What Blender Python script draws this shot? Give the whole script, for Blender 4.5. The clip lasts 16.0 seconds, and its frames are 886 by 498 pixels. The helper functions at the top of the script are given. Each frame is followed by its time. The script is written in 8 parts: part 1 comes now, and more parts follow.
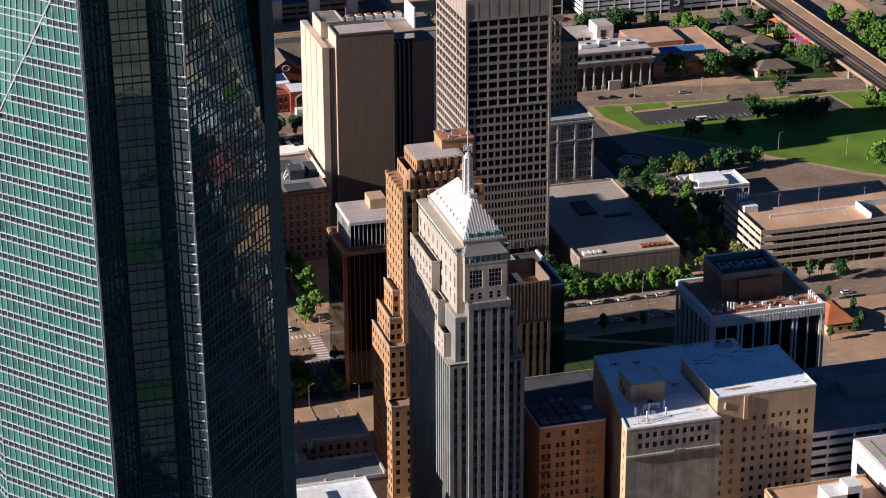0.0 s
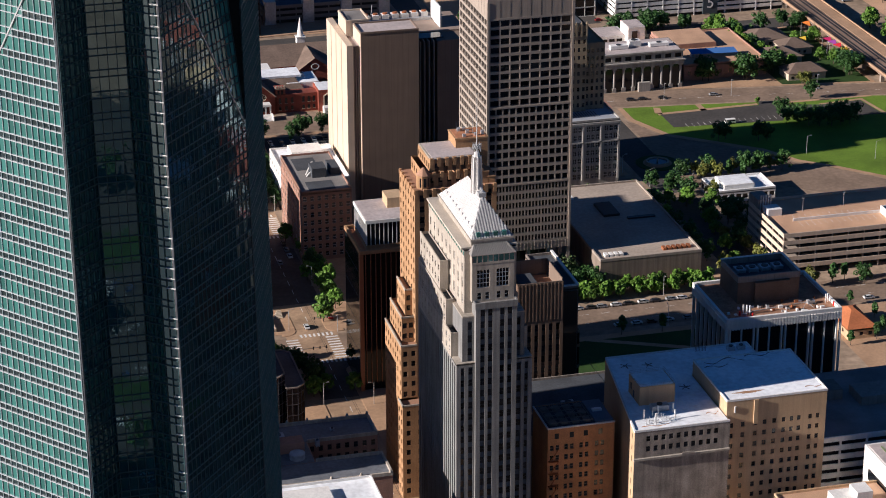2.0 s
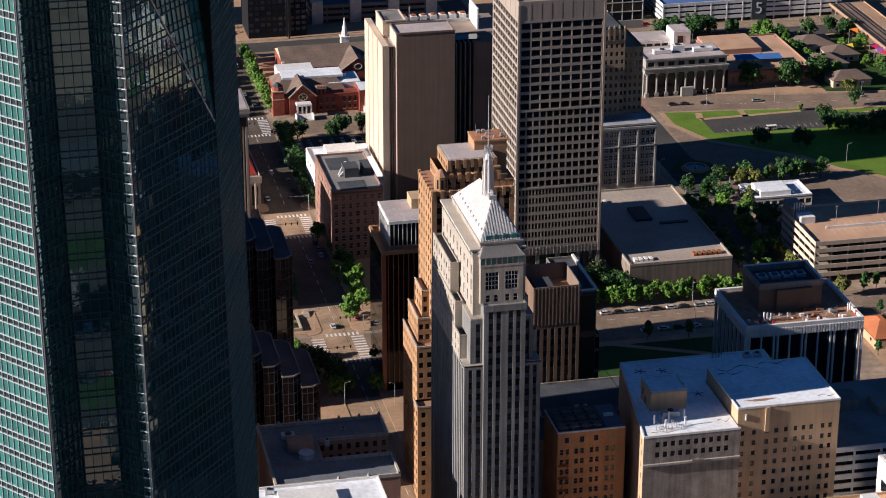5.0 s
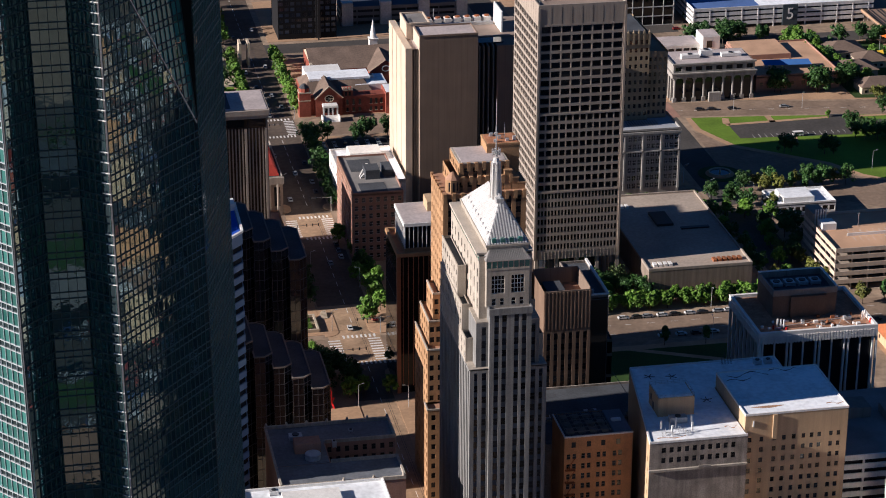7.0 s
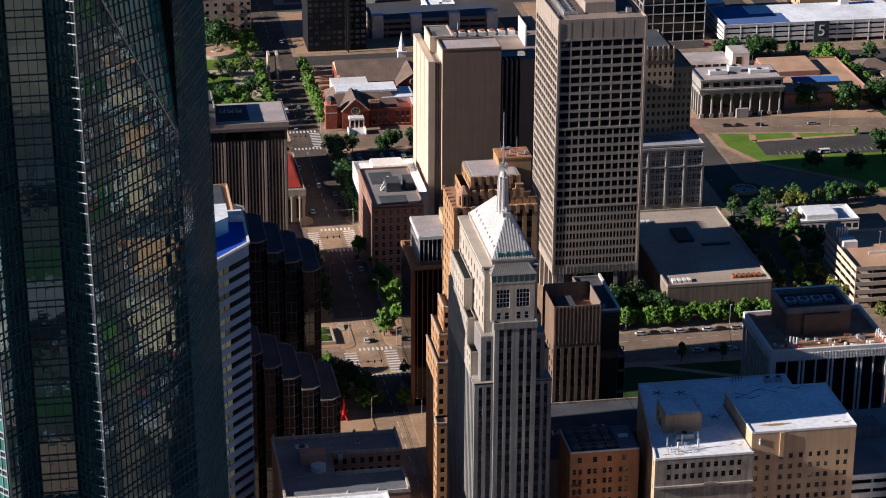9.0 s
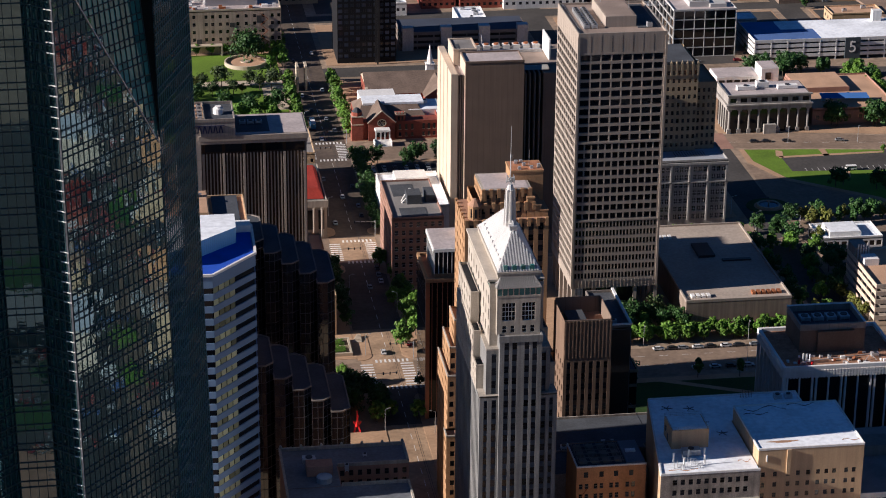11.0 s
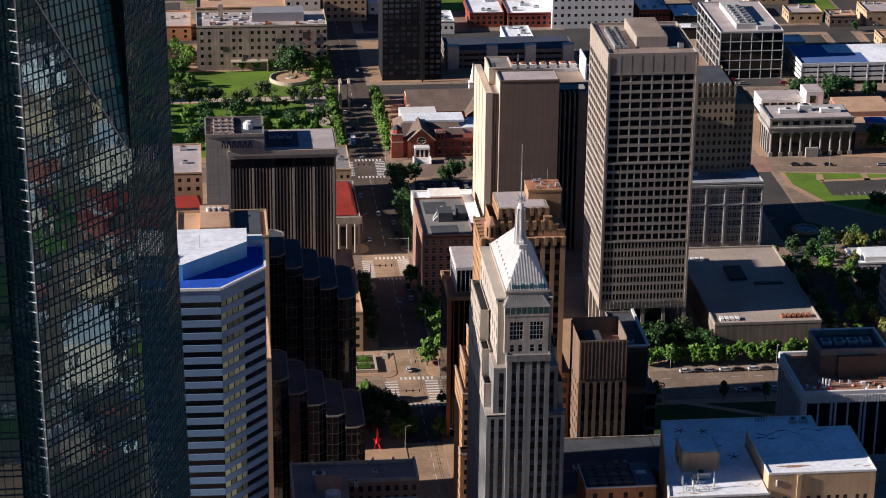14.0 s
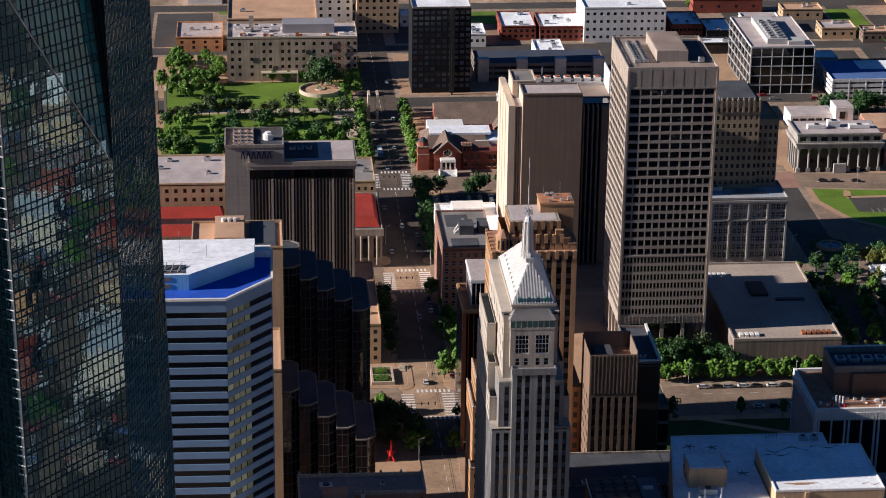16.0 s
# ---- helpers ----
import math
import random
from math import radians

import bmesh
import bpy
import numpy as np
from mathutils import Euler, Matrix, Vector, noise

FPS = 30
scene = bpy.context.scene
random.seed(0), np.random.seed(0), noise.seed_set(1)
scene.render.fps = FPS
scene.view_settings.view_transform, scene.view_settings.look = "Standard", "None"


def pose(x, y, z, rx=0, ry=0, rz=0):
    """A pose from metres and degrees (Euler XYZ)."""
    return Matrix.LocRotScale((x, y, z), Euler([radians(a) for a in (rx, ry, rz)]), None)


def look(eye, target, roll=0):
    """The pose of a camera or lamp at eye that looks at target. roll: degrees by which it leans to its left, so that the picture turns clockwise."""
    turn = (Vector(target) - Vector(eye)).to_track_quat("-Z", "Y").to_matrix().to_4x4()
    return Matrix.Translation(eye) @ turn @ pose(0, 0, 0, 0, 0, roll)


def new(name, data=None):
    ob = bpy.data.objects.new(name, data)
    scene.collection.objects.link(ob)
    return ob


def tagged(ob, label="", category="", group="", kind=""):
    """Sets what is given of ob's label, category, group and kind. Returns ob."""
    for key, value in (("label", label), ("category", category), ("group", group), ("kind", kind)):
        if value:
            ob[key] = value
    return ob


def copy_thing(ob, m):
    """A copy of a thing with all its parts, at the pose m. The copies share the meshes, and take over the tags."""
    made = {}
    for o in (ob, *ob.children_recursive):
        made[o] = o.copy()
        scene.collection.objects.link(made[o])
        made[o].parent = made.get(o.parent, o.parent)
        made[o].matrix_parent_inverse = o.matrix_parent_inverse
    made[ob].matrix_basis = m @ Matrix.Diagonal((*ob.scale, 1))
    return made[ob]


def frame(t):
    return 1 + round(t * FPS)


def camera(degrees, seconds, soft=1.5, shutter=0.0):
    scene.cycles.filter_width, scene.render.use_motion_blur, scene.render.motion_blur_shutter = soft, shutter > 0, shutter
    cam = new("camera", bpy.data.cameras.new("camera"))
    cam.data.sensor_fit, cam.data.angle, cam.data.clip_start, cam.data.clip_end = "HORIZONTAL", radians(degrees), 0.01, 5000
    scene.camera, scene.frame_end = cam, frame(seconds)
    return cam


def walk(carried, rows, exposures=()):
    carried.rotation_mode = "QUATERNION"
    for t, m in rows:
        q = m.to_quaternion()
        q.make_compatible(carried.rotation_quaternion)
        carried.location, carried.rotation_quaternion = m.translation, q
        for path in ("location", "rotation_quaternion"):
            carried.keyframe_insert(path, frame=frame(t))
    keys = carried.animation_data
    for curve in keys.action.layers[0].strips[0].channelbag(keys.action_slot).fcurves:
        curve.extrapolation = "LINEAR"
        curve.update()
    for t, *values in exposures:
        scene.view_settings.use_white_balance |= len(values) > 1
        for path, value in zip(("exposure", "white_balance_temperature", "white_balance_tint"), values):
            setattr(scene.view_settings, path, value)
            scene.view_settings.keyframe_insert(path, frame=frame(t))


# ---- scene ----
# ---- camera: seconds, eye (metres), yaw, pitch, roll (degrees) ----
cam = camera(21.30, 16.0, soft=1.0)
PATH = [
    (0.0, -281.50, -831.65, 380.02, -15.942, -22.691, -0.181),
    (0.5, -278.07, -831.92, 379.30, -15.584, -22.659, -0.130),
    (1.0, -274.91, -832.55, 379.05, -15.236, -22.656, -0.090),
    (1.5, -271.42, -832.75, 378.87, -14.875, -22.667, -0.078),
    (2.0, -268.01, -833.21, 378.44, -14.520, -22.660, -0.048),
    (2.5, -264.65, -833.98, 378.28, -14.166, -22.653, -0.004),
    (3.0, -261.48, -834.85, 378.41, -13.822, -22.653, 0.010),
    (3.5, -258.01, -835.63, 378.37, -13.459, -22.647, 0.013),
    (4.0, -254.55, -836.26, 378.46, -13.097, -22.644, 0.048),
    (6.5, -237.98, -839.51, 378.28, -11.350, -22.588, 0.210),
    (7.0, -234.93, -840.05, 378.45, -11.022, -22.571, 0.228),
    (7.5, -231.70, -840.74, 378.68, -10.680, -22.531, 0.272),
    (8.0, -228.09, -841.24, 378.59, -10.317, -22.447, 0.338),
    (8.5, -224.62, -841.30, 378.36, -9.968, -22.345, 0.365),
    (9.0, -221.57, -842.12, 378.38, -9.637, -22.251, 0.367),
    (11.5, -205.11, -844.04, 378.06, -7.926, -21.868, 0.529),
    (12.0, -201.72, -844.23, 377.82, -7.582, -21.788, 0.575),
    (12.5, -198.12, -844.49, 377.67, -7.218, -21.715, 0.597),
    (13.0, -194.76, -844.69, 377.62, -6.869, -21.644, 0.609),
    (13.5, -191.34, -845.07, 377.38, -6.514, -21.562, 0.637),
    (14.0, -188.14, -845.55, 377.47, -6.172, -21.491, 0.659),
    (14.5, -184.95, -845.73, 377.65, -5.838, -21.435, 0.687),
    (15.0, -181.44, -846.00, 377.55, -5.477, -21.360, 0.724),
    (15.5, -177.98, -845.64, 377.17, -5.131, -21.274, 0.732),
    (16.0, -174.83, -845.56, 376.95, -4.795, -21.187, 0.723),
]


def aim(x, y, z, yaw, pitch, roll):
    a, b = radians(yaw), radians(pitch)
    way = Vector((-math.sin(a) * math.cos(b), math.cos(a) * math.cos(b), math.sin(b)))
    return look((x, y, z), Vector((x, y, z)) + way * 500, roll)


walk(cam, [(row[0], aim(*row[1:])) for row in PATH], [(0.0, -0.13, 4700, 10), (16.0, -0.13, 4700, 10)])

# ---- world, sun and exposure ----
SUN_EL, SUN_AZ = 20.5, 265.9
world = bpy.data.worlds.new("sky")
scene.world = world
world.use_nodes = True
wn = world.node_tree
sky = wn.nodes.new("ShaderNodeTexSky")
sky.sky_type, sky.sun_disc = "NISHITA", False
sky.air_density, sky.dust_density, sky.ozone_density = 1.0, 0.2, 6.0
sky.sun_elevation, sky.sun_rotation = radians(SUN_EL), radians(SUN_AZ)
wn.links.new(sky.outputs[0], wn.nodes["Background"].inputs[0])
wn.nodes["Background"].inputs[1].default_value = 0.036
sun = new("sun", bpy.data.lights.new("sun", "SUN"))
sun.data.energy, sun.data.angle, sun.data.color = 9.9, radians(0.5), (1.0, 0.73, 0.475)
az, el = radians(SUN_AZ), radians(SUN_EL)
sun.matrix_basis = look((0, 0, 400), Vector((0, 0, 400)) - Vector((math.sin(az) * math.cos(el), math.cos(az) * math.cos(el), math.sin(el))))


# ---- materials ----
def surf(name, col, rough=0.85, var=0.18, scale=0.12, fine=2.5, bump=0.25, streak=0.0, joint=None, rnd=0.0, metal=0.0, spec=0.3):
    """Weathered matt surface: broad stains, fine grain, rain streaks, panel joints (width, height in metres)."""
    m = bpy.data.materials.new(name)
    m.use_nodes = True
    nt = m.node_tree
    nd, lk = nt.nodes, nt.links.new
    b = nd["Principled BSDF"]
    b.inputs["Roughness"].default_value, b.inputs["Metallic"].default_value = rough, metal
    b.inputs["Specular IOR Level"].default_value = spec
    geo = nd.new("ShaderNodeNewGeometry")

    def noise_of(sc, vec=None, detail=4.0):
        n = nd.new("ShaderNodeTexNoise")
        n.inputs["Scale"].default_value, n.inputs["Detail"].default_value = sc, detail
        lk(vec if vec else geo.outputs["Position"], n.inputs["Vector"])
        return n.outputs[0]

    def ramp(src, lo, hi):
        r = nd.new("ShaderNodeMapRange")
        r.inputs[1].default_value, r.inputs[2].default_value, r.inputs[3].default_value, r.inputs[4].default_value = 0.3, 0.7, lo, hi
        lk(src, r.inputs[0])
        return r.outputs[0]

    def times(a, c):
        k = nd.new("ShaderNodeMath")
        k.operation = "MULTIPLY"
        lk(a, k.inputs[0]), lk(c, k.inputs[1])
        return k.outputs[0]

    big, small = noise_of(scale), noise_of(fine, None, 2.0)
    f = times(ramp(big, 1 - var, 1 + var), ramp(small, 1 - var * 0.7, 1 + var * 0.7))
    if streak:
        mp = nd.new("ShaderNodeMapping")
        mp.inputs["Scale"].default_value = (0.9, 0.9, 0.035)
        lk(geo.outputs["Position"], mp.inputs["Vector"])
        f = times(f, ramp(noise_of(1.0, mp.outputs[0]), 1 - streak, 1 + streak * 0.4))
    if joint:
        sep = nd.new("ShaderNodeSeparateXYZ")
        lk(geo.outputs["Position"], sep.inputs[0])
        add = nd.new("ShaderNodeMath")
        lk(sep.outputs[0], add.inputs[0]), lk(sep.outputs[1], add.inputs[1])
        for src, size in ((add.outputs[0], joint[0]), (sep.outputs[2], joint[1])):
            k = nd.new("ShaderNodeMath")
            k.operation, k.inputs[1].default_value = "PINGPONG", size / 2
            lk(src, k.inputs[0])
            g = nd.new("ShaderNodeMath")
            g.operation, g.inputs[1].default_value = "GREATER_THAN", 0.06
            lk(k.outputs[0], g.inputs[0])
            r = nd.new("ShaderNodeMapRange")
            r.inputs[3].default_value = 0.72
            lk(g.outputs[0], r.inputs[0])
            f = times(f, r.outputs[0])
    if rnd:
        oi = nd.new("ShaderNodeObjectInfo")
        r = nd.new("ShaderNodeMapRange")
        r.inputs[3].default_value, r.inputs[4].default_value = 1 - rnd, 1 + rnd
        lk(oi.outputs["Random"], r.inputs[0])
        f = times(f, r.outputs[0])
    mix = nd.new("ShaderNodeVectorMath")
    mix.operation = "SCALE"
    mix.inputs[0].default_value = col
    lk(f, mix.inputs["Scale"])
    lk(mix.outputs[0], b.inputs["Base Color"])
    if bump:
        bp = nd.new("ShaderNodeBump")
        bp.inputs["Strength"].default_value, bp.inputs["Distance"].default_value = bump, 0.05
        lk(small, bp.inputs["Height"])
        lk(bp.outputs[0], b.inputs["Normal"])
    return m


def pane_glass(name, col, rough=0.05, wave=0.02, spec=0.7, rnd=0.5, metal=0.0, ior=1.5, tint=(1, 1, 1)):
    """Coated window glass with slightly wavy panes that differ from one another."""
    m = bpy.data.materials.new(name)
    m.use_nodes = True
    nt = m.node_tree
    nd, lk = nt.nodes, nt.links.new
    b = nd["Principled BSDF"]
    b.inputs["Roughness"].default_value, b.inputs["Specular IOR Level"].default_value = rough, spec
    b.inputs["Metallic"].default_value, b.inputs["IOR"].default_value = metal, ior
    b.inputs["Specular Tint"].default_value = (*tint, 1)
    oi, isl = nd.new("ShaderNodeObjectInfo"), nd.new("ShaderNodeNewGeometry")
    add = nd.new("ShaderNodeMath")
    lk(oi.outputs["Random"], add.inputs[0]), lk(isl.outputs["Random Per Island"], add.inputs[1])
    fr = nd.new("ShaderNodeMath")
    fr.operation = "FRACT"
    lk(add.outputs[0], fr.inputs[0])
    r = nd.new("ShaderNodeMapRange")
    r.inputs[3].default_value, r.inputs[4].default_value = 1 - rnd, 1 + rnd
    lk(fr.outputs[0], r.inputs[0])
    mix = nd.new("ShaderNodeVectorMath")
    mix.operation, mix.inputs[0].default_value = "SCALE", col
    lk(r.outputs[0], mix.inputs["Scale"])
    lk(mix.outputs[0], b.inputs["Base Color"])
    n = nd.new("ShaderNodeTexNoise")
    n.inputs["Scale"].default_value, n.inputs["Detail"].default_value = 0.7, 2.0
    lk(isl.outputs["Position"], n.inputs["Vector"])
    bp = nd.new("ShaderNodeBump")
    bp.inputs["Strength"].default_value, bp.inputs["Distance"].default_value = 1.0, wave
    lk(n.outputs[0], bp.inputs["Height"])
    lk(bp.outputs[0], b.inputs["Normal"])
    return m


limestone = surf("limestone", (0.420, 0.372, 0.306), streak=0.25, var=0.14)
limestone_rib = surf("limestone_rib", (0.235, 0.23, 0.22), streak=0.3, var=0.16)
buff_brick = surf("buff_brick", (0.391, 0.234, 0.115), var=0.16, streak=0.12)
concrete = surf("precast_concrete", (0.36, 0.305, 0.25), var=0.08, streak=0.12)
concrete_panel = surf("concrete_panel", (0.37, 0.31, 0.25), var=0.08, streak=0.2)
concrete_grey = surf("grey_panel_concrete", (0.29, 0.255, 0.22), var=0.1, streak=0.2, joint=(3.2, 6.0))
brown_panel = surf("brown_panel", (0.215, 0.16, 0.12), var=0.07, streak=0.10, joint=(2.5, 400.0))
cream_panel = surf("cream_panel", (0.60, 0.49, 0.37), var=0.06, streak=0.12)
dark_metal = surf("dark_metal", (0.02, 0.02, 0.022), rough=0.45, var=0.1, bump=0.0, spec=0.5)
bronze = surf("bronze_metal", (0.30, 0.12, 0.055), rough=0.5, var=0.15, bump=0.0, spec=0.5)
grey_fin = surf("grey_fin", (0.21, 0.18, 0.155), var=0.1, bump=0.0)
white_paint = surf("white_paint", (0.79, 0.77, 0.73), var=0.08, streak=0.10)
white_roof = surf("white_roof_membrane", (0.86, 0.88, 0.90), var=0.16, scale=0.07, fine=0.6, bump=0.1)
tan_roof = surf("tan_gravel_roof", (0.54, 0.345, 0.21), var=0.18, scale=0.08, fine=4.0)
grey_roof = surf("grey_gravel_roof", (0.24, 0.225, 0.21), var=0.25, scale=0.09, fine=4.0)
dark_roof = surf("dark_roof_felt", (0.07, 0.075, 0.085), var=0.25, scale=0.1, fine=1.5)
rust_roof = surf("rusty_brown_roof", (0.42, 0.19, 0.09), var=0.25, scale=0.2, fine=3.0)
brown_roof = surf("brown_gravel_roof", (0.36, 0.21, 0.13), var=0.25, scale=0.12, fine=4.0)
taupe_roof = surf("taupe_gravel_roof", (0.30, 0.235, 0.19), var=0.2, scale=0.1, fine=3.0)
pink_roof = surf("pinkish_grey_roof", (0.46, 0.40, 0.38), var=0.16, scale=0.12, fine=1.0)
tan_stucco = surf("tan_stucco", (0.54, 0.385, 0.225), var=0.10, streak=0.14)
grey_stucco = surf("stained_grey_concrete", (0.30, 0.26, 0.22), var=0.28, scale=0.25, streak=0.30)
orange_brick = surf("orange_brick", (0.54, 0.28, 0.125), var=0.18, streak=0.12)
red_brick = surf("red_brick", (0.25, 0.072, 0.045), var=0.22, fine=1.2)
pink_brick = surf("dusty_brick", (0.34, 0.20, 0.145), var=0.14, streak=0.1)
shingle = surf("brown_shingle", (0.17, 0.125, 0.095), var=0.22, fine=1.2)
pale_deck = surf("pale_gravel_deck", (0.50, 0.44, 0.36), var=0.14, scale=0.15, fine=3.0)
zinc = surf("pale_aluminium", (0.74, 0.72, 0.69), rough=0.42, var=0.06, metal=0.35, bump=0.0, streak=0.1)
zinc_grey = surf("dull_grey_zinc", (0.36, 0.35, 0.36), rough=0.5, var=0.08, metal=0.2, bump=0.0)
steel = surf("galvanised_steel", (0.52, 0.52, 0.52), rough=0.5, var=0.2, metal=0.5, fine=1.0)
rust = surf("rusty_steel", (0.30, 0.11, 0.04), var=0.3, fine=1.5)
asphalt = surf("asphalt", (0.07, 0.064, 0.058), var=0.22, scale=0.05, fine=0.7, bump=0.1)
# avenue in two tones: sunlight put into the pale one, shade into the dark
sunlit_avenue_mat = surf("sunlit_avenue", (0.355, 0.245, 0.15), var=0.22, scale=0.1, fine=0.6, bump=0.1)
avenue_mat = surf("shaded_avenue", (0.115, 0.088, 0.066), var=0.25, scale=0.08, fine=0.5, bump=0.1)
road_mat = surf("worn_concrete_road", (0.235, 0.172, 0.12), var=0.2, scale=0.06, fine=0.5, bump=0.1)
paving = surf("sidewalk_concrete", (0.42, 0.275, 0.162), var=0.14, scale=0.09, fine=0.8, joint=None)
soil = surf("dusty_ground", (0.30, 0.225, 0.155), var=0.35, scale=0.025, fine=0.3, bump=0.1)
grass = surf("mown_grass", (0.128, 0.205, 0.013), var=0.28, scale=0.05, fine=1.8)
# darker copy of the lawn grass with shade put into its colour
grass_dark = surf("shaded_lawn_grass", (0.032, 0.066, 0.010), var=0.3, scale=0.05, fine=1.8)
road_paint = surf("white_road_paint", (0.72, 0.70, 0.66), var=0.2, fine=2.0, bump=0.0)
yellow_paint = surf("yellow_road_paint", (0.55, 0.36, 0.08), var=0.2, bump=0.0)
blue_roof = surf("blue_coated_roof", (0.03, 0.09, 0.52), var=0.12, scale=0.2)
pale_blue = surf("pale_blue_metal", (0.26, 0.50, 0.74), rough=0.5, var=0.08, bump=0.0, joint=(1.2, 50.0))
# spandrel bands are drawn blue-grey
band_blue_grey = surf("blue_grey_spandrel_panel", (0.15, 0.225, 0.36), rough=0.6, var=0.06, bump=0.0)
red_tile = surf("red_tile_roof", (0.30, 0.035, 0.02), var=0.18, fine=1.5)
bark = surf("bark", (0.10, 0.075, 0.055), var=0.3, fine=3.0)
leaf = surf("green_leaves", (0.108, 0.198, 0.018), rough=0.6, var=0.35, scale=0.3, fine=1.2, bump=0.0, rnd=0.25)
leaf_dark = surf("dark_green_leaves", (0.042, 0.095, 0.018), rough=0.6, var=0.35, scale=0.3, fine=1.2, bump=0.0, rnd=0.25)
leaf_olive = surf("olive_leaves", (0.13, 0.14, 0.022), rough=0.6, var=0.35, scale=0.3, fine=1.2, bump=0.0, rnd=0.25)
leaf_pine = surf("pine_needles", (0.06, 0.088, 0.026), rough=0.6, var=0.35, scale=0.3, fine=1.2, bump=0.0, rnd=0.25)
red_paint = surf("red_enamel", (0.62, 0.02, 0.015), rough=0.4, var=0.05, bump=0.0)
navy = surf("navy_sign", (0.006, 0.012, 0.06), rough=0.5, var=0.05, bump=0.0)
rubber = surf("rubber", (0.015, 0.015, 0.015), var=0.1, bump=0.0)
stone_path = surf("pale_stone", (0.50, 0.42, 0.31), var=0.1)
strip_dark = surf("dark_spandrel_strip", (0.075, 0.07, 0.066), var=0.2, bump=0.0)
strip_grey = surf("grey_spandrel_strip", (0.085, 0.10, 0.125), var=0.2, bump=0.0)
strip_brown = surf("brown_spandrel_strip", (0.17, 0.115, 0.078), var=0.2, bump=0.0)
olive_brick = surf("olive_tan_brick", (0.32, 0.255, 0.165), var=0.14, streak=0.15)
fired_clay = surf("orange_clay_roof", (0.42, 0.15, 0.055), var=0.18, fine=1.5)

dark_glass = pane_glass("dark_window_glass", (0.012, 0.014, 0.018), spec=0.5)
office_glass = pane_glass("office_window_glass", (0.02, 0.022, 0.028), rough=0.08, spec=0.5, rnd=0.8)
bronze_glass = pane_glass("bronze_window_glass", (0.05, 0.034, 0.024), rough=0.06, spec=0.4, rnd=0.5)
black_glass = pane_glass("black_curtain_glass", (0.012, 0.013, 0.016), rough=0.04, spec=0.3, rnd=0.4)
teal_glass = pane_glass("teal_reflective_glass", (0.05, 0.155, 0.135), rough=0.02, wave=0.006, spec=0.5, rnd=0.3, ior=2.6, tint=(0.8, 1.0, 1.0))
# glass of the tower's sunless sides, shade put into a darker base
mirror_glass = pane_glass("shaded_mirror_glass", (0.015, 0.052, 0.054), rough=0.02, wave=0.006, spec=0.5, rnd=0.3, ior=2.95, tint=(0.62, 0.88, 1.0))
# leaning right facet: reflected sky put into a brighter teal base
upper_teal = pane_glass("sky_teal_glass", (0.068, 0.235, 0.225), rough=0.02, wave=0.006, spec=0.5, rnd=0.4, ior=2.4, tint=(0.7, 0.95, 1.0))
teal_spandrel = pane_glass("dark_spandrel_glass", (0.012, 0.026, 0.03), rough=0.05, spec=0.5, rnd=0.3, ior=2.8)
band_glass = pane_glass("blinds_behind_glass", (0.42, 0.43, 0.24), rough=0.15, spec=0.4, rnd=0.6)


# ---- builders ----
class Solid:
    """Faces gathered for one mesh."""

    def __init__(self):
        self.v, self.f, self.m = [], [], []

    def quad(self, *pts, m=0):
        k = len(self.v)
        self.v += [tuple(p) for p in pts]
        self.f.append(tuple(range(k, k + len(pts))))
        self.m.append(m)
        return self

    def box(self, x0, x1, y0, y1, z0, z1, m=0):
        k = len(self.v)
        self.v += [(x0, y0, z0), (x1, y0, z0), (x1, y1, z0), (x0, y1, z0), (x0, y0, z1), (x1, y0, z1), (x1, y1, z1), (x0, y1, z1)]
        for a in ((3, 2, 1, 0), (4, 5, 6, 7), (0, 1, 5, 4), (1, 2, 6, 5), (2, 3, 7, 6), (3, 0, 4, 7)):
            self.f.append(tuple(k + i for i in a))
            self.m.append(m)
        return self

    def prism(self, poly, z0, z1, m=0, top=None, scale=1.0, centre=None):
        """Upright prism over a counter-clockwise polygon; its top may shrink toward a centre."""
        k, n = len(self.v), len(poly)
        cx, cy = centre or (sum(p[0] for p in poly) / n, sum(p[1] for p in poly) / n)
        self.v += [(p[0], p[1], z0) for p in poly] + [(cx + (p[0] - cx) * scale, cy + (p[1] - cy) * scale, z1) for p in poly]
        for i in range(n):
            j = (i + 1) % n
            self.f.append((k + i, k + j, k + n + j, k + n + i))
            self.m.append(m)
        self.f += [tuple(k + n + i for i in range(n)), tuple(k + i for i in reversed(range(n)))]
        self.m += [m if top is None else top, m]
        return self

    def tube(self, x, y, r, z0, z1, n=8, m=0, scale=1.0, turn=0.0):
        return self.prism([(x + r * math.cos(2 * math.pi * i / n + turn), y + r * math.sin(2 * math.pi * i / n + turn)) for i in range(n)], z0, z1, m, None, scale, (x, y))

    def beam(self, a, b, w, m=0):
        """Square bar from a to b."""
        a, b = Vector(a), Vector(b)
        d = (b - a).normalized()
        s = d.cross(Vector((0, 0, 1)) if abs(d.z) < 0.95 else Vector((1, 0, 0))).normalized() * w / 2
        t = d.cross(s).normalized() * w / 2
        k = len(self.v)
        for p in (a, b):
            self.v += [tuple(p + s + t), tuple(p - s + t), tuple(p - s - t), tuple(p + s - t)]
        for q in ((0, 1, 5, 4), (1, 2, 6, 5), (2, 3, 7, 6), (3, 0, 4, 7), (3, 2, 1, 0), (4, 5, 6, 7)):
            self.f.append(tuple(k + i for i in q))
            self.m.append(m)
        return self

    def mesh(self, name, mats):
        me = bpy.data.meshes.new(name)
        me.from_pydata(self.v, [], self.f)
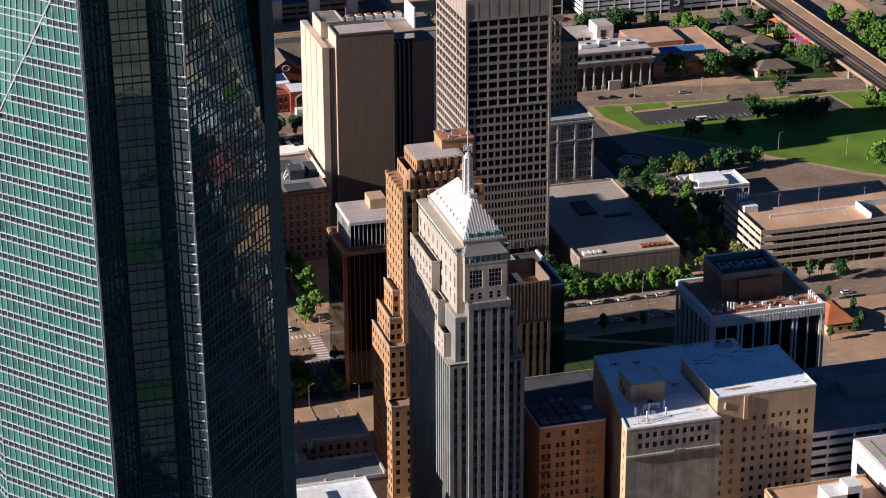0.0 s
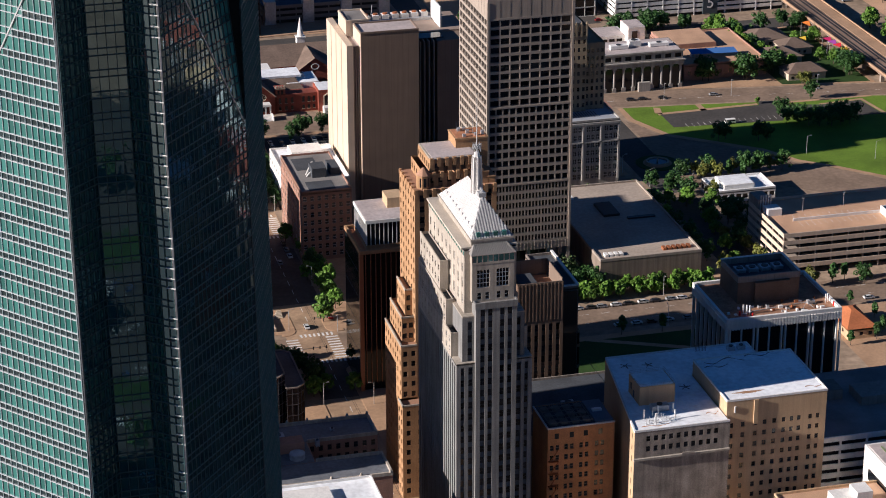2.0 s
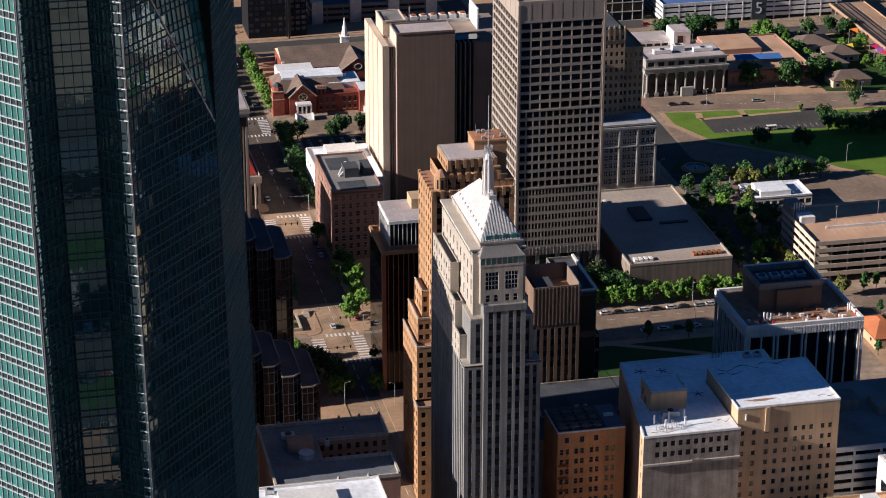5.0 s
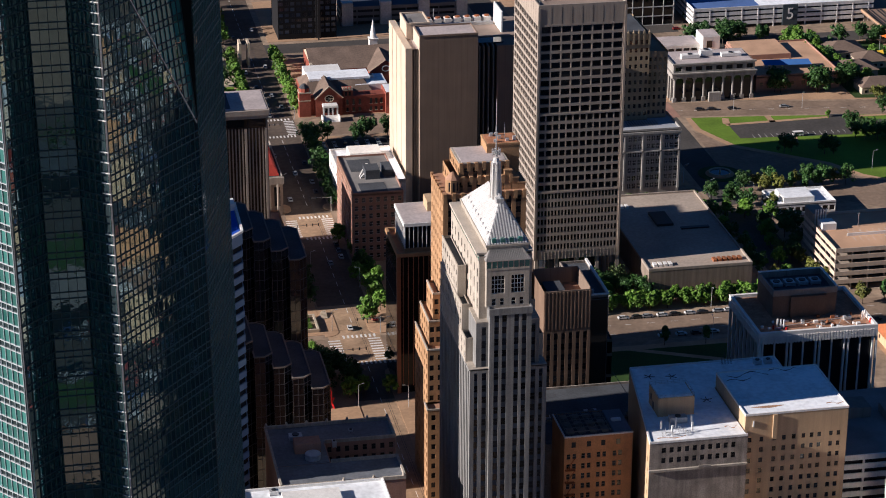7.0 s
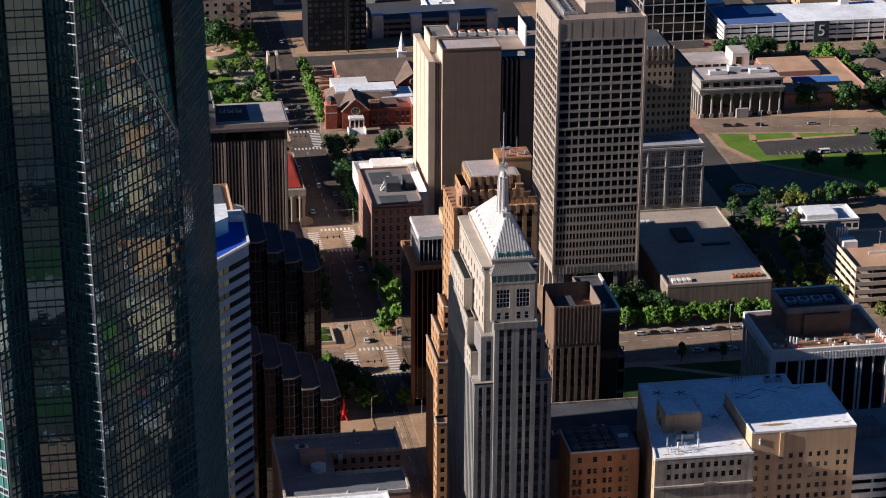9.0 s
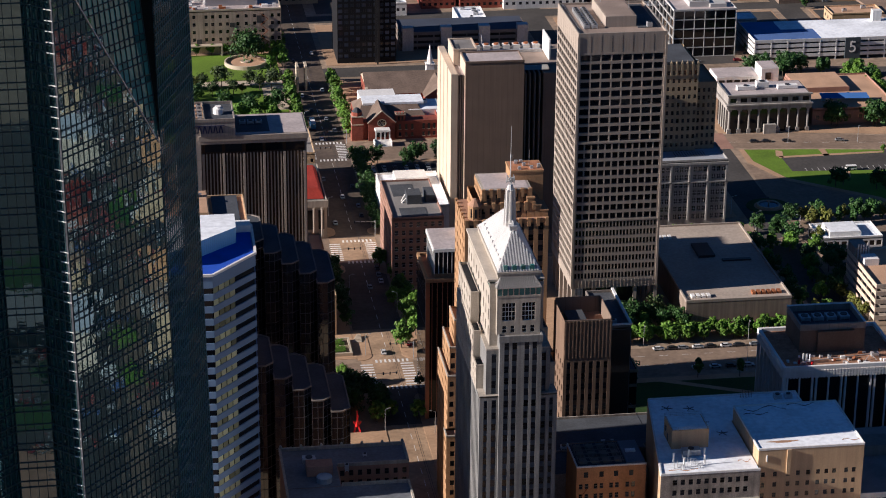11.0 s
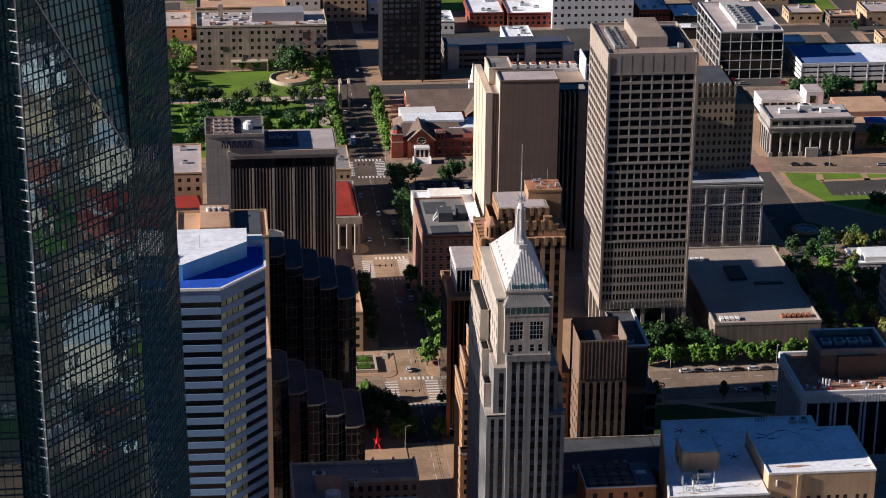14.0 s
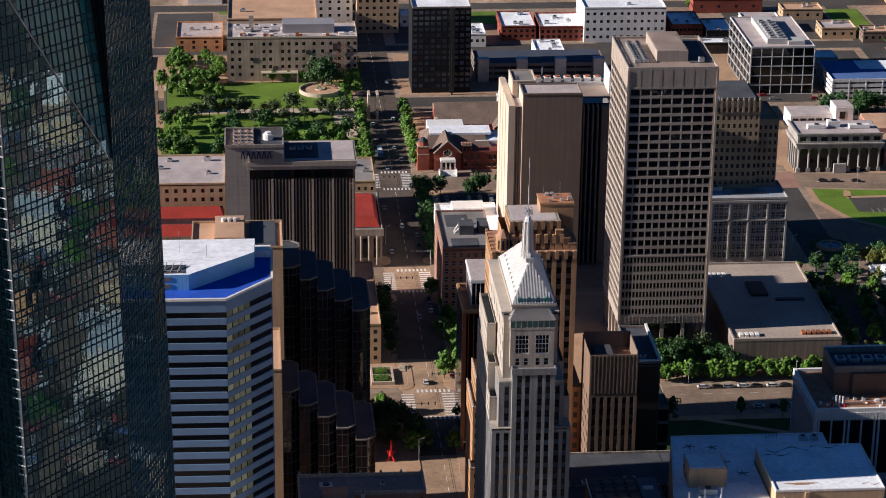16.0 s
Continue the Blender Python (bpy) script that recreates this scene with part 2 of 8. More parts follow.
        for x in (mats if isinstance(mats, (list, tuple)) else [mats]):
            me.materials.append(x)
        me.polygons.foreach_set("material_index", self.m)
        me.update()
        return me


def thing(name, label, category, at=(0, 0, 0), group="", kind=""):
    ob = new(name)
    ob.location = at
    ob.empty_display_size = 0.5
    return tagged(ob, label, category, group, kind)


def part(name, solid, mats, parent, label="", kind=""):
    """One mesh under a thing or a part; the solid is in world metres."""
    ob = new(name, solid if isinstance(solid, bpy.types.Mesh) else solid.mesh(name, mats))
    if parent:
        ob.parent = parent
        if parent.parent is None:
            ob.matrix_parent_inverse = Matrix.Translation(-parent.matrix_basis.translation)
    return tagged(ob, label, "", "", kind)


def setting(name, solid, mats, label, category):
    return tagged(new(name, solid.mesh(name, mats)), label, category, "", "structure")


def side(x0, x1, y0, y1, s):
    """A face of a block: lower corner at its own left, way along, outward normal, width."""
    return {"S": ((x0, y0), (1, 0), (0, -1), x1 - x0), "W": ((x0, y1), (0, -1), (-1, 0), y1 - y0),
            "E": ((x1, y0), (0, 1), (1, 0), y1 - y0), "N": ((x1, y1), (-1, 0), (0, 1), x1 - x0)}[s]


def edge_face(a, b):
    """A face between two plan points, seen with a at its left."""
    d = math.dist(a, b)
    u = ((b[0] - a[0]) / d, (b[1] - a[1]) / d)
    return (a, u, (u[1], -u[0]), d)


def at_face(fr, a, z, inward=0.0):
    (ox, oy), u, n, _ = fr
    return (ox + u[0] * a - n[0] * inward, oy + u[1] * a - n[1] * inward, z)


def wall_with_openings(s, fr, z0, z1, ups, zps, depth=0.3, m=0):
    """Wall sheet with recessed openings: reveals show the wall's thickness. Returns the openings."""
    P = lambda a, z, d=0.0: at_face(fr, a, z, d)
    w = fr[3]
    zs = [z0] + [z for p in zps for z in p] + [z1]
    for i in range(0, len(zs), 2):
        if zs[i + 1] > zs[i]:
            s.quad(P(0, zs[i]), P(w, zs[i]), P(w, zs[i + 1]), P(0, zs[i + 1]), m=m)
    us = [0] + [a for p in ups for a in p] + [w]
    out = []
    for b0, b1 in zps:
        for i in range(0, len(us), 2):
            if us[i + 1] > us[i]:
                s.quad(P(us[i], b0), P(us[i + 1], b0), P(us[i + 1], b1), P(us[i], b1), m=m)
        for a0, a1 in ups:
            s.quad(P(a0, b0), P(a1, b0), P(a1, b0, depth), P(a0, b0, depth), m=m)
            s.quad(P(a0, b1, depth), P(a1, b1, depth), P(a1, b1), P(a0, b1), m=m)
            s.quad(P(a0, b0, depth), P(a0, b1, depth), P(a0, b1), P(a0, b0), m=m)
            s.quad(P(a1, b0), P(a1, b1), P(a1, b1, depth), P(a1, b0, depth), m=m)
            out.append((a0, a1, b0, b1))
    return out


def spread(w, n, size, margin=0.0):
    """n openings of one size over a width."""
    p = (w - 2 * margin) / n
    return [(margin + p * (i + 0.5) - size / 2, margin + p * (i + 0.5) + size / 2) for i in range(n)]


def floors(z0, z1, n, size, sill=None):
    p = (z1 - z0) / n
    s = (p - size) / 2 if sill is None else sill
    return [(z0 + p * i + s, z0 + p * i + s + size) for i in range(n)]


WINDOW_MESHES = {}
COUNT = {}


def window_mesh(w, h, mats, nx, nz, bar):
    key = (round(w, 2), round(h, 2), mats[0].name, mats[1].name, nx, nz, bar)
    if key not in WINDOW_MESHES:
        s = Solid()
        s.quad((-w / 2, 0, -h / 2), (w / 2, 0, -h / 2), (w / 2, 0, h / 2), (-w / 2, 0, h / 2))
        if bar:
            # one joined lattice of bars
            cuts = lambda size, n: [c for i in range(n + 1) for c in (max(-size / 2 + size * i / n - bar / 2, -size / 2), min(-size / 2 + size * i / n + bar / 2, size / 2))]
            xs, zs, k = cuts(w, nx), cuts(h, nz), len(s.v)
            s.v += [(x, y, z) for y in (-0.08, -0.004) for z in zs for x in xs]
            at = lambda i, j, back=0: k + back * len(xs) * len(zs) + j * len(xs) + i
            for j in range(len(zs) - 1):
                for i in range(len(xs) - 1):
                    if i % 2 == 0 or j % 2 == 0:
                        s.f.append((at(i, j), at(i + 1, j), at(i + 1, j + 1), at(i, j + 1)))
                        s.m.append(1)
                    else:
                        ring = [(i, j), (i + 1, j), (i + 1, j + 1), (i, j + 1)]
                        for a, b in zip(ring, ring[1:] + ring[:1]):
                            s.f.append((at(*a), at(*b), at(*b, 1), at(*a, 1)))
                            s.m.append(1)
        WINDOW_MESHES[key] = s.mesh("window", list(mats))
    return WINDOW_MESHES[key]


def glaze(parent, fr, openings, depth, mats, nx=1, nz=1, bar=0.09, limit=240, name="window"):
    """Windows in openings: objects of their own up to a limit for each thing, the rest joined."""
    rest = Solid()
    (ox, oy), u, n, _ = fr
    base = parent.matrix_basis.translation
    for a0, a1, b0, b1 in openings:
        w, h = a1 - a0, b1 - b0
        p = at_face(fr, (a0 + a1) / 2, (b0 + b1) / 2, depth)
        if COUNT.setdefault(parent.name, 0) < limit:
            COUNT[parent.name] += 1
            ob = new(name, window_mesh(w, h, mats, nx, nz, bar))
            ob.parent = parent
            ob.matrix_basis = Matrix(((u[0], -n[0], 0, p[0] - base.x), (u[1], -n[1], 0, p[1] - base.y), (0, 0, 1, p[2] - base.z), (0, 0, 0, 1)))
        else:
            P = lambda a, z, d: at_face(fr, a, z, d)
            rest.quad(P(a0, b0, depth), P(a1, b0, depth), P(a1, b1, depth), P(a0, b1, depth))
            if bar:
                for i in range(nx + 1):
                    a = a0 + w * i / nx
                    lo, hi = max(a - bar / 2, a0), min(a + bar / 2, a1)
                    rest.quad(P(lo, b0, depth - 0.05), P(hi, b0, depth - 0.05), P(hi, b1, depth - 0.05), P(lo, b1, depth - 0.05), m=1)
                for i in range(nz + 1):
                    z = b0 + h * i / nz
                    lo, hi = max(z - bar / 2, b0), min(z + bar / 2, b1)
                    rest.quad(P(a0, lo, depth - 0.045), P(a1, lo, depth - 0.045), P(a1, hi, depth - 0.045), P(a0, hi, depth - 0.045), m=1)
    if rest.f:
        part("glazing", rest, list(mats), parent, "", "stuff")


def flat_roof(parent, x0, x1, y0, y1, z, mat_top, mat_wall, rim=0.9, thick=0.4, label=""):
    """Roof deck inside a parapet."""
    part("roof", Solid().box(x0 + thick, x1 - thick, y0 + thick, y1 - thick, z - 0.5, z), mat_top, parent, label)
    s = Solid()
    s.box(x0, x1, y0, y0 + thick, z - 0.5, z + rim), s.box(x0, x1, y1 - thick, y1, z - 0.5, z + rim)
    s.box(x0, x0 + thick, y0 + thick, y1 - thick, z - 0.5, z + rim), s.box(x1 - thick, x1, y0 + thick, y1 - thick, z - 0.5, z + rim)
    part("parapet", s, mat_wall, parent)


def bare_sides(s, x0, x1, y0, y1, z0, z1, which, m=0):
    for k in which:
        fr = side(x0, x1, y0, y1, k)
        s.quad(at_face(fr, 0, z0), at_face(fr, fr[3], z0), at_face(fr, fr[3], z1), at_face(fr, 0, z1), m=m)


def roof_units(parent, places, z, mats=None):
    """Air handlers: casing, fan drum and feet."""
    for x, y, w, d, h in places:
        s = Solid().box(x - w / 2, x + w / 2, y - d / 2, y + d / 2, z + 0.25, z + h)
        s.box(x - w / 2, x - w / 2 + 0.2, y - d / 2, y + d / 2, z, z + 0.25), s.box(x + w / 2 - 0.2, x + w / 2, y - d / 2, y + d / 2, z, z + 0.25)
        u = part("air_handler", s, mats or steel, parent, "galvanised air handling unit")
        part("fan_drum", Solid().tube(x, y, min(w, d) * 0.36, z + h, z + h + 0.3, 10), dark_metal, u)


def plain_block(name, label, x0, x1, y0, y1, z, wall_mat, roof_mat, south=(6, 3), west=(5, 3), ww=1.5, wh=1.7, glass=None, frame_mat=None, z0=0.0, base=1.0, limit=60, units=2, rim=0.8, group="", ground=1.0):
    """A low building with punched windows to south and west, parapet, roof and plant."""
    ob = thing(name, label, "building", ((x0 + x1) / 2, (y0 + y1) / 2, z0), group)
    mats = (glass or office_glass, frame_mat or dark_metal)
    s = Solid()
    todo = []
    for k, (nc, nr) in (("S", south), ("W", west)):
        fr = side(x0, x1, y0, y1, k)
        if nc:
            op = wall_with_openings(s, fr, z0, z, spread(fr[3], nc, min(ww, fr[3] / nc * 0.75)), floors(z0 + ground, z - 0.8, nr, min(wh, (z - z0 - ground - 0.8) / nr * 0.7)), 0.25)
            todo.append((fr, op))
        else:
            bare_sides(s, x0, x1, y0, y1, z0, z, k)
    bare_sides(s, x0, x1, y0, y1, z0, z, "EN")
    part("wall", s, wall_mat, ob)
    for fr, op in todo:
        glaze(ob, fr, op, 0.25, mats, 1, 2, 0.08, limit)
    flat_roof(ob, x0, x1, y0, y1, z, roof_mat, wall_mat, rim)
    rr = random.Random(name + str(x0))
    roof_units(ob, [(rr.uniform(x0 + 3, x1 - 3), rr.uniform(y0 + 3, y1 - 3), rr.uniform(1.6, 3.2), rr.uniform(1.4, 2.4), rr.uniform(1.0, 1.8)) for _ in range(units)], z)
    return ob


# ---- ground, streets ----
g = Solid()
g.quad((-3500, -2500, 0), (3500, -2500, 0), (3500, 4500, 0), (-3500, 4500, 0))
setting("ground", g, soil, "dusty pale ground sheet reaching the horizon", "ground")


def sheet(name, polys, z, mat_, label, category, thick=0.0):
    s = Solid()
    for p in polys:
        if len(p) == 4 and not isinstance(p[0], tuple):
            p = [(p[0], p[2]), (p[1], p[2]), (p[1], p[3]), (p[0], p[3])]
        if thick:
            s.prism(p, z - thick, z)
        else:
            s.quad(*[(a, b, z) for a, b in p])
    return setting(name, s, mat_, label, category)


sheet("road_1", [(-121, -101, -900, 900)], 0.012, avenue_mat, "worn grey avenue with two lanes and parking, darkened for shade", "road")
# pale sheets where sun reaches the avenue, the light put into their colour
sheet("road_slab", [(-121, -101, -200, -82), (-121, -101, -50, 4), (-121, -101, 75, 103)], 0.018, sunlit_avenue_mat, "pale avenue stretches with sunlight put into their colour", "road")
sheet("road_2", [(-420, -121, -50, -27), (-101, 420, -50, -27)], 0.012, road_mat, "worn pale cross street with lane lines", "road")
sheet("road_3", [(-420, -121, 75, 103), (-101, 64, 75, 103)], 0.012, road_mat, "worn cross street in shade of towers", "road")
sheet("road_4", [(-420, -121, 201, 222), (-101, 60, 201, 222), [(60, 201), (84, 197), (131, 191), (187, 184), (232, 181), (420, 165), (420, 184), (225, 198), (167, 206), (119, 214), (84, 217), (60, 222)]], 0.012, road_mat, "wide street past lawn and church", "road")
sheet("road_5", [(66, 82, -27, 75), (66, 82, 130, 203), [(66, 75), (82, 85), (84, 130), (66, 130)]], 0.012, asphalt, "dark asphalt avenue with curving fork", "road")
sheet("road_6", [(-420, -121, 330, 346), (-101, 122, 330, 346), (122, 226, 299, 315), (-420, -121, 430, 444), (-101, 600, 430, 444), (-600, 700, 520, 534), (-600, 700, 640, 654)], 0.012, asphalt, "distant cross streets of grey asphalt", "road")
sheet("road_7", [(-250, -234, 103, 203), (-250, -234, 224, 330), (-250, -234, 346, 430), (20, 34, 224, 330), (20, 34, 346, 430), (170, 184, 346, 430), (-250, -234, 444, 520), (-118, -102, 900, 1400), (20, 34, 444, 520), (170, 184, 444, 520), (330, 346, 346, 430), (330, 346, 444, 520)], 0.014, asphalt, "distant side streets of grey asphalt", "road")
sheet("road_8", [[(84, 176), (95, 150), (131, 119), (141, 103), (155, 91), (174, 71), (230, 30), (420, -20), (420, -60), (225, -5), (165, 40), (130, 72), (100, 92), (82, 102)]], 0.016, road_mat, "curving pale road below the lawn", "road")

# raised pavements round the blocks, with kerbs
BLOCKS = [(-420, -122, -200, -54), (-98, 62, -420, -54), (-420, -122, -23, 71), (-98, 62, -23, 71), (-420, -254, 107, 199), (-230, -122, 107, 199), (-98, 62, 107, 199), (-230, -122, 228, 326), (-98, 16, 228, 326), (38, 82, 228, 326), [(82, 219), (119, 216), (167, 208), (224, 200), (224, 298), (82, 298)],
          (-230, -122, 350, 426), (-98, 16, 350, 426), (38, 166, 350, 426), (188, 326, 350, 426)]
sheet("pavement", BLOCKS, 0.15, paving, "pale tan concrete pavements with raised kerbs", "pavement", 0.2)


def bulb(x0, x1, y0, y1, r):
    """A kerb corner that widens the walk, with its outer corners rounded; x1 is the street side."""
    d = 1 if x1 > x0 else -1
    pts = [(x0, y1), (x0, y0)]
    for cy, a0 in ((y0 + r, -90), (y1 - r, 0)):
        for k in range(6):
            a = radians(a0 + 18 * k)
            pts.append((x1 - d * r + d * r * math.cos(a), cy + r * math.sin(a)))
    return pts if d > 0 else pts[::-1]


sheet("pavement_corner", [bulb(-122, -116.2, -25, 1, 4.5), bulb(-98, -104.6, -25, 4, 4.5), bulb(-122, -117.5, 62, 73, 4), bulb(-98, -103.5, 60, 73, 4), bulb(-122, -117.5, 105, 116, 4), bulb(-98, -103.5, 105, 114, 4), bulb(-98, -104.8, -150, -56, 4)], 0.16, paving, "tan concrete kerb corners at the crossings", "pavement", 0.2)
sheet("asphalt_yard", [(-80, 50, -420, -58), (-410, -182, -190, -58), (-410, -150, -18, 12), (-90, 55, 112, 195), (-215, -140, 112, 150)], 0.17, asphalt, "dark asphalt service yards between buildings", "road")

# lawns
LAWN_EAST = [(86, 194), (85.5, 176), (96, 151), (132, 121), (142, 104), (156, 92), (175, 72), (225, 38), (225, 178), (213, 181), (167, 184), (125, 190)]
sheet("grass_lawn", [LAWN_EAST], 0.16, grass, "mown green lawn crossed by tower shadows", "lawn", 0.17)
sheet("grass_plaza", [(-50, 62, -150, -58), (-98, -92, 2, 40)], 0.19, grass_dark, "lawn of a small city park, shade put into its colour", "lawn")
sheet("grass_memorial", [(-222, -124, 236, 321), (-222, -124, 330, 376)], 0.19, grass, "green lawns of the memorial garden", "lawn")
sheet("lawn_path", [[(-12, -54.6), (34, -76), (34, -79), (-12, -57.6)], [(85.6, 194), (85.1, 176), (95.6, 150.6), (131.6, 120.6), (141.6, 103.6), (155.6, 91.6), (174.6, 71.6), (224.6, 37.6), (225.4, 39.6), (176, 74), (157.4, 93.8), (143.8, 105.6), (133.8, 123), (98, 153), (88.4, 177), (88.2, 194)], [(102, 179.6), (154, 182), (154, 184.2), (102, 182.4)], [(124, 180), (127, 180), (127, 190), (124, 190)], [(101, 183), (104, 180), (106, 189.6), (103, 191)], [(128, 150), (130, 158.5), (128, 158.5), (126, 150)], [(183, 176), (207, 178.6), (210, 154), (208, 154), (205.4, 176.4), (183, 174.6)], [(160, 181), (213, 180), (213, 182), (160, 183.4)]], 0.2, paving, "pale concrete paths along the lawns", "pavement")
sheet("parking_lot", [[(103, 180), (103, 161.5), (157, 157.5), (163, 168), (163, 186), (156, 187), (154, 181.5)], [(163, 172), (184, 168), (184, 157), (207.5, 154), (205, 176), (184, 174.4), (163, 180)]], 0.205, asphalt, "small asphalt parking bays set in the lawn", "parking lot")
# ground beyond the park street, paler than the soil round it
sheet("east_lot", [(84, 210, -124, -52)], 0.03, paving, "pale paved lot beyond the park street", "parking lot")
sheet("grass_garden", [[(177, 208), (222, 202), (222, 296), (177, 296)]], 0.18, grass_dark, "garden lawn round the low houses, shade put into its colour", "lawn")
sheet("brick_crossing", [(66, 84, 196, 219)], 0.03, pink_brick, "reddish brick paved crossing", "road")
sheet("plaza_1", [(-136, -122, -22, 2), (-140, -118.5, -118, -54), (-101.5, -92, -118, -78)], 0.21, paving, "tan paved plaza corners", "pavement")

# lane marks, crossings
s = Solid()
for y in range(-400, 700, 9):
    if not (-54 < y < -20 or 70 < y < 108 or 198 < y < 228):
        s.box(-110.1, -109.9, y, y + 4.5, 0.012, 0.030)
for x in range(-60, 300, 9):
    for y in (-42.5, -34.5):
        s.box(x, x + 3.5, y, y + 0.15, 0.012, 0.022)
    s.box(x + 90, x + 93.5, 204.5 - 0.12 * x, 204.7 - 0.12 * x, 0.012, 0.024)
for y0 in (-48, 77, 205):
    for k in range(9):
        y = y0 + k * 2.3
        s.box(-121.6, -116.8, y, y + 1.0, 0.012, 0.032), s.box(-106.2, -101.4, y, y + 1.0, 0.012, 0.032)
    for k in range(8):
        x = -115.5 + k * 1.7
        s.box(x, x + 0.8, y0 - 3.5, y0 - 0.8, 0.012, 0.032), s.box(x, x + 0.8, y0 + 20.5, y0 + 23.2, 0.012, 0.032)
for k in range(17):
    s.quad((110 + k * 3, 160.5, 0.225), (110.15 + k * 3, 160.5, 0.225), (110.15 + k * 3, 165, 0.225), (110 + k * 3, 165, 0.225))
setting("road_markings", s, road_paint, "worn white lane lines and zebra crossings", "road marking")
s = Solid()
for x in (-108.2, -107.5):
    s.box(x, x + 0.12, -400, 600, 0.012, 0.028)
setting("tram_track", s, dark_metal, "narrow tram rails set in the avenue", "rail")


# ---- tower with a waffle facade of deep concrete frames ----
def waffle_tower():
    x0, x1, y0, y1 = -34.4, 0.0, 0.0, 42.3
    ob = thing("office_tower", "tall tan concrete office tower with waffle grid facade", "building", (-17, 21, 0))
    s = Solid()
    todo = []
    for k, n8 in (("S", 8), ("W", 10)):
        fr = side(x0, x1, y0, y1, k)
        for z0, z1, mult, rows, ww, wh in ((76, 112, 1, 10, 3.58, 2.5), (43.6, 76, 1.5, 9, 2.25, 2.45), (18.4, 43.6, 3, 7, 0.94, 2.45)):
            nc = int(n8 * mult)
            todo.append((fr, wall_with_openings(s, fr, z0, z1, spread(fr[3], nc, ww, 0.9), floors(z0, z1, rows, wh), 0.95)))
        for z in (43.6, 76, 112):
            a, b = at_face(fr, 0, 0, -0.18), at_face(fr, fr[3], 0, 0.05)
            part("string_course", Solid().box(min(a[0], b[0]), max(a[0], b[0]), min(a[1], b[1]), max(a[1], b[1]), z - 0.35, z + 0.35), concrete, ob)
    bare_sides(s, x0, x1, y0, y1, 15, 112, "EN")
    s.quad((x0, y0, 15), (x0, y1, 15), (x1, y1, 15), (x1, y0, 15))
    part("wall", s, concrete, ob)
    top = Solid()
    bare_sides(top, x0 - 0.1, x1 + 0.1, y0 - 0.1, y1 + 0.1, 112.3, 119.2, "SWEN")
    part("parapet_band", top, concrete_panel, ob, "ribbed concrete band at the top")
    for i in range(1, 8):
        a = x0 + 0.9 + i * (x1 - x0 - 1.8) / 8
        part("panel_joint", Solid().box(a - 0.07, a + 0.07, y0 - 0.13, y0 - 0.09, 112.5, 119.2), strip_dark, ob)
    for i in range(1, 10):
        a = y0 + 0.9 + i * (y1 - y0 - 1.8) / 10
        part("panel_joint", Solid().box(x0 - 0.13, x0 - 0.09, a - 0.07, a + 0.07, 112.5, 119.2), strip_dark, ob)
    for a, b in ((x0 - 0.3, x0 + 0.55), (x1 - 0.55, x1 + 0.3)):
        part("corner_pier", Solid().box(a, b, y0 - 0.3, y0 + 0.55, 15, 118.9), concrete_panel, ob)
    skirt = Solid()
    bare_sides(skirt, x0 - 0.05, x1 + 0.05, y0 - 0.05, y1 + 0.05, 15, 18.4, "SWEN")
    for i in range(24):
        skirt.box(x0 + i * 1.43 - 0.1, x0 + i * 1.43 + 0.1, y0 - 0.2, y0 - 0.05, 15, 18.3)
    part("skirt", skirt, concrete, ob)
    for fr, op in todo:
        glaze(ob, fr, op, 0.95, (dark_glass, dark_metal), 1, 1, 0.1, 290)
    flat_roof(ob, x0 - 0.12, x1 + 0.12, y0 - 0.12, y1 + 0.12, 119.3, taupe_roof, concrete, 0.9, 0.5)
    for i in range(5):
        for y in (1.0, 41.0):
            part("column", Solid().box(x0 + 0.3 + i * 8.3, x0 + 1.7 + i * 8.3, y - 0.7, y + 0.7, 0, 15.05), concrete, ob)
    for i in range(1, 5):
        for x in (x0 + 1.0, x1 - 1.0):
            part("column", Solid().box(x - 0.7, x + 0.7, 0.3 + i * 8.2, 1.7 + i * 8.2, 0, 15.05), concrete, ob)
    part("lobby", Solid().box(x0 + 6, x1 - 6, y0 + 6, y1 - 6, 0, 15), dark_glass, ob, "recessed dark glass lobby")
    part("penthouse", Solid().box(-22, -10, 10, 37, 119.2, 123.6).box(-21.6, -10.4, 10.4, 36.6, 123.6, 123.7, 1), [concrete, taupe_roof], ob)
    part("roof_pit", Solid().box(-9.6, -1.6, 8, 40, 119.2, 119.5), dark_roof, ob)
    roof_units(ob, [(-29.5 + 3.2 * k, 9.5 + 2.3 * i, 2.2, 1.6, 1.6) for k in range(2) for i in range(11)] + [(-5, 9, 2, 2, 2)], 119.3)
    s = Solid()
    for i in range(9):
        s.beam((-33.2, 4 + i * 4.4, 119.3), (-33.2, 4 + i * 4.4, 120.6), 0.08)
    s.beam((-33.2, 4, 120.6), (-33.2, 39.2, 120.6), 0.08), s.beam((-20, 30, 123), (-20, 30, 131), 0.15), s.beam((-11, 20, 123), (-11, 20, 127), 0.12)
    part("roof_rail", s, steel, ob)


waffle_tower()


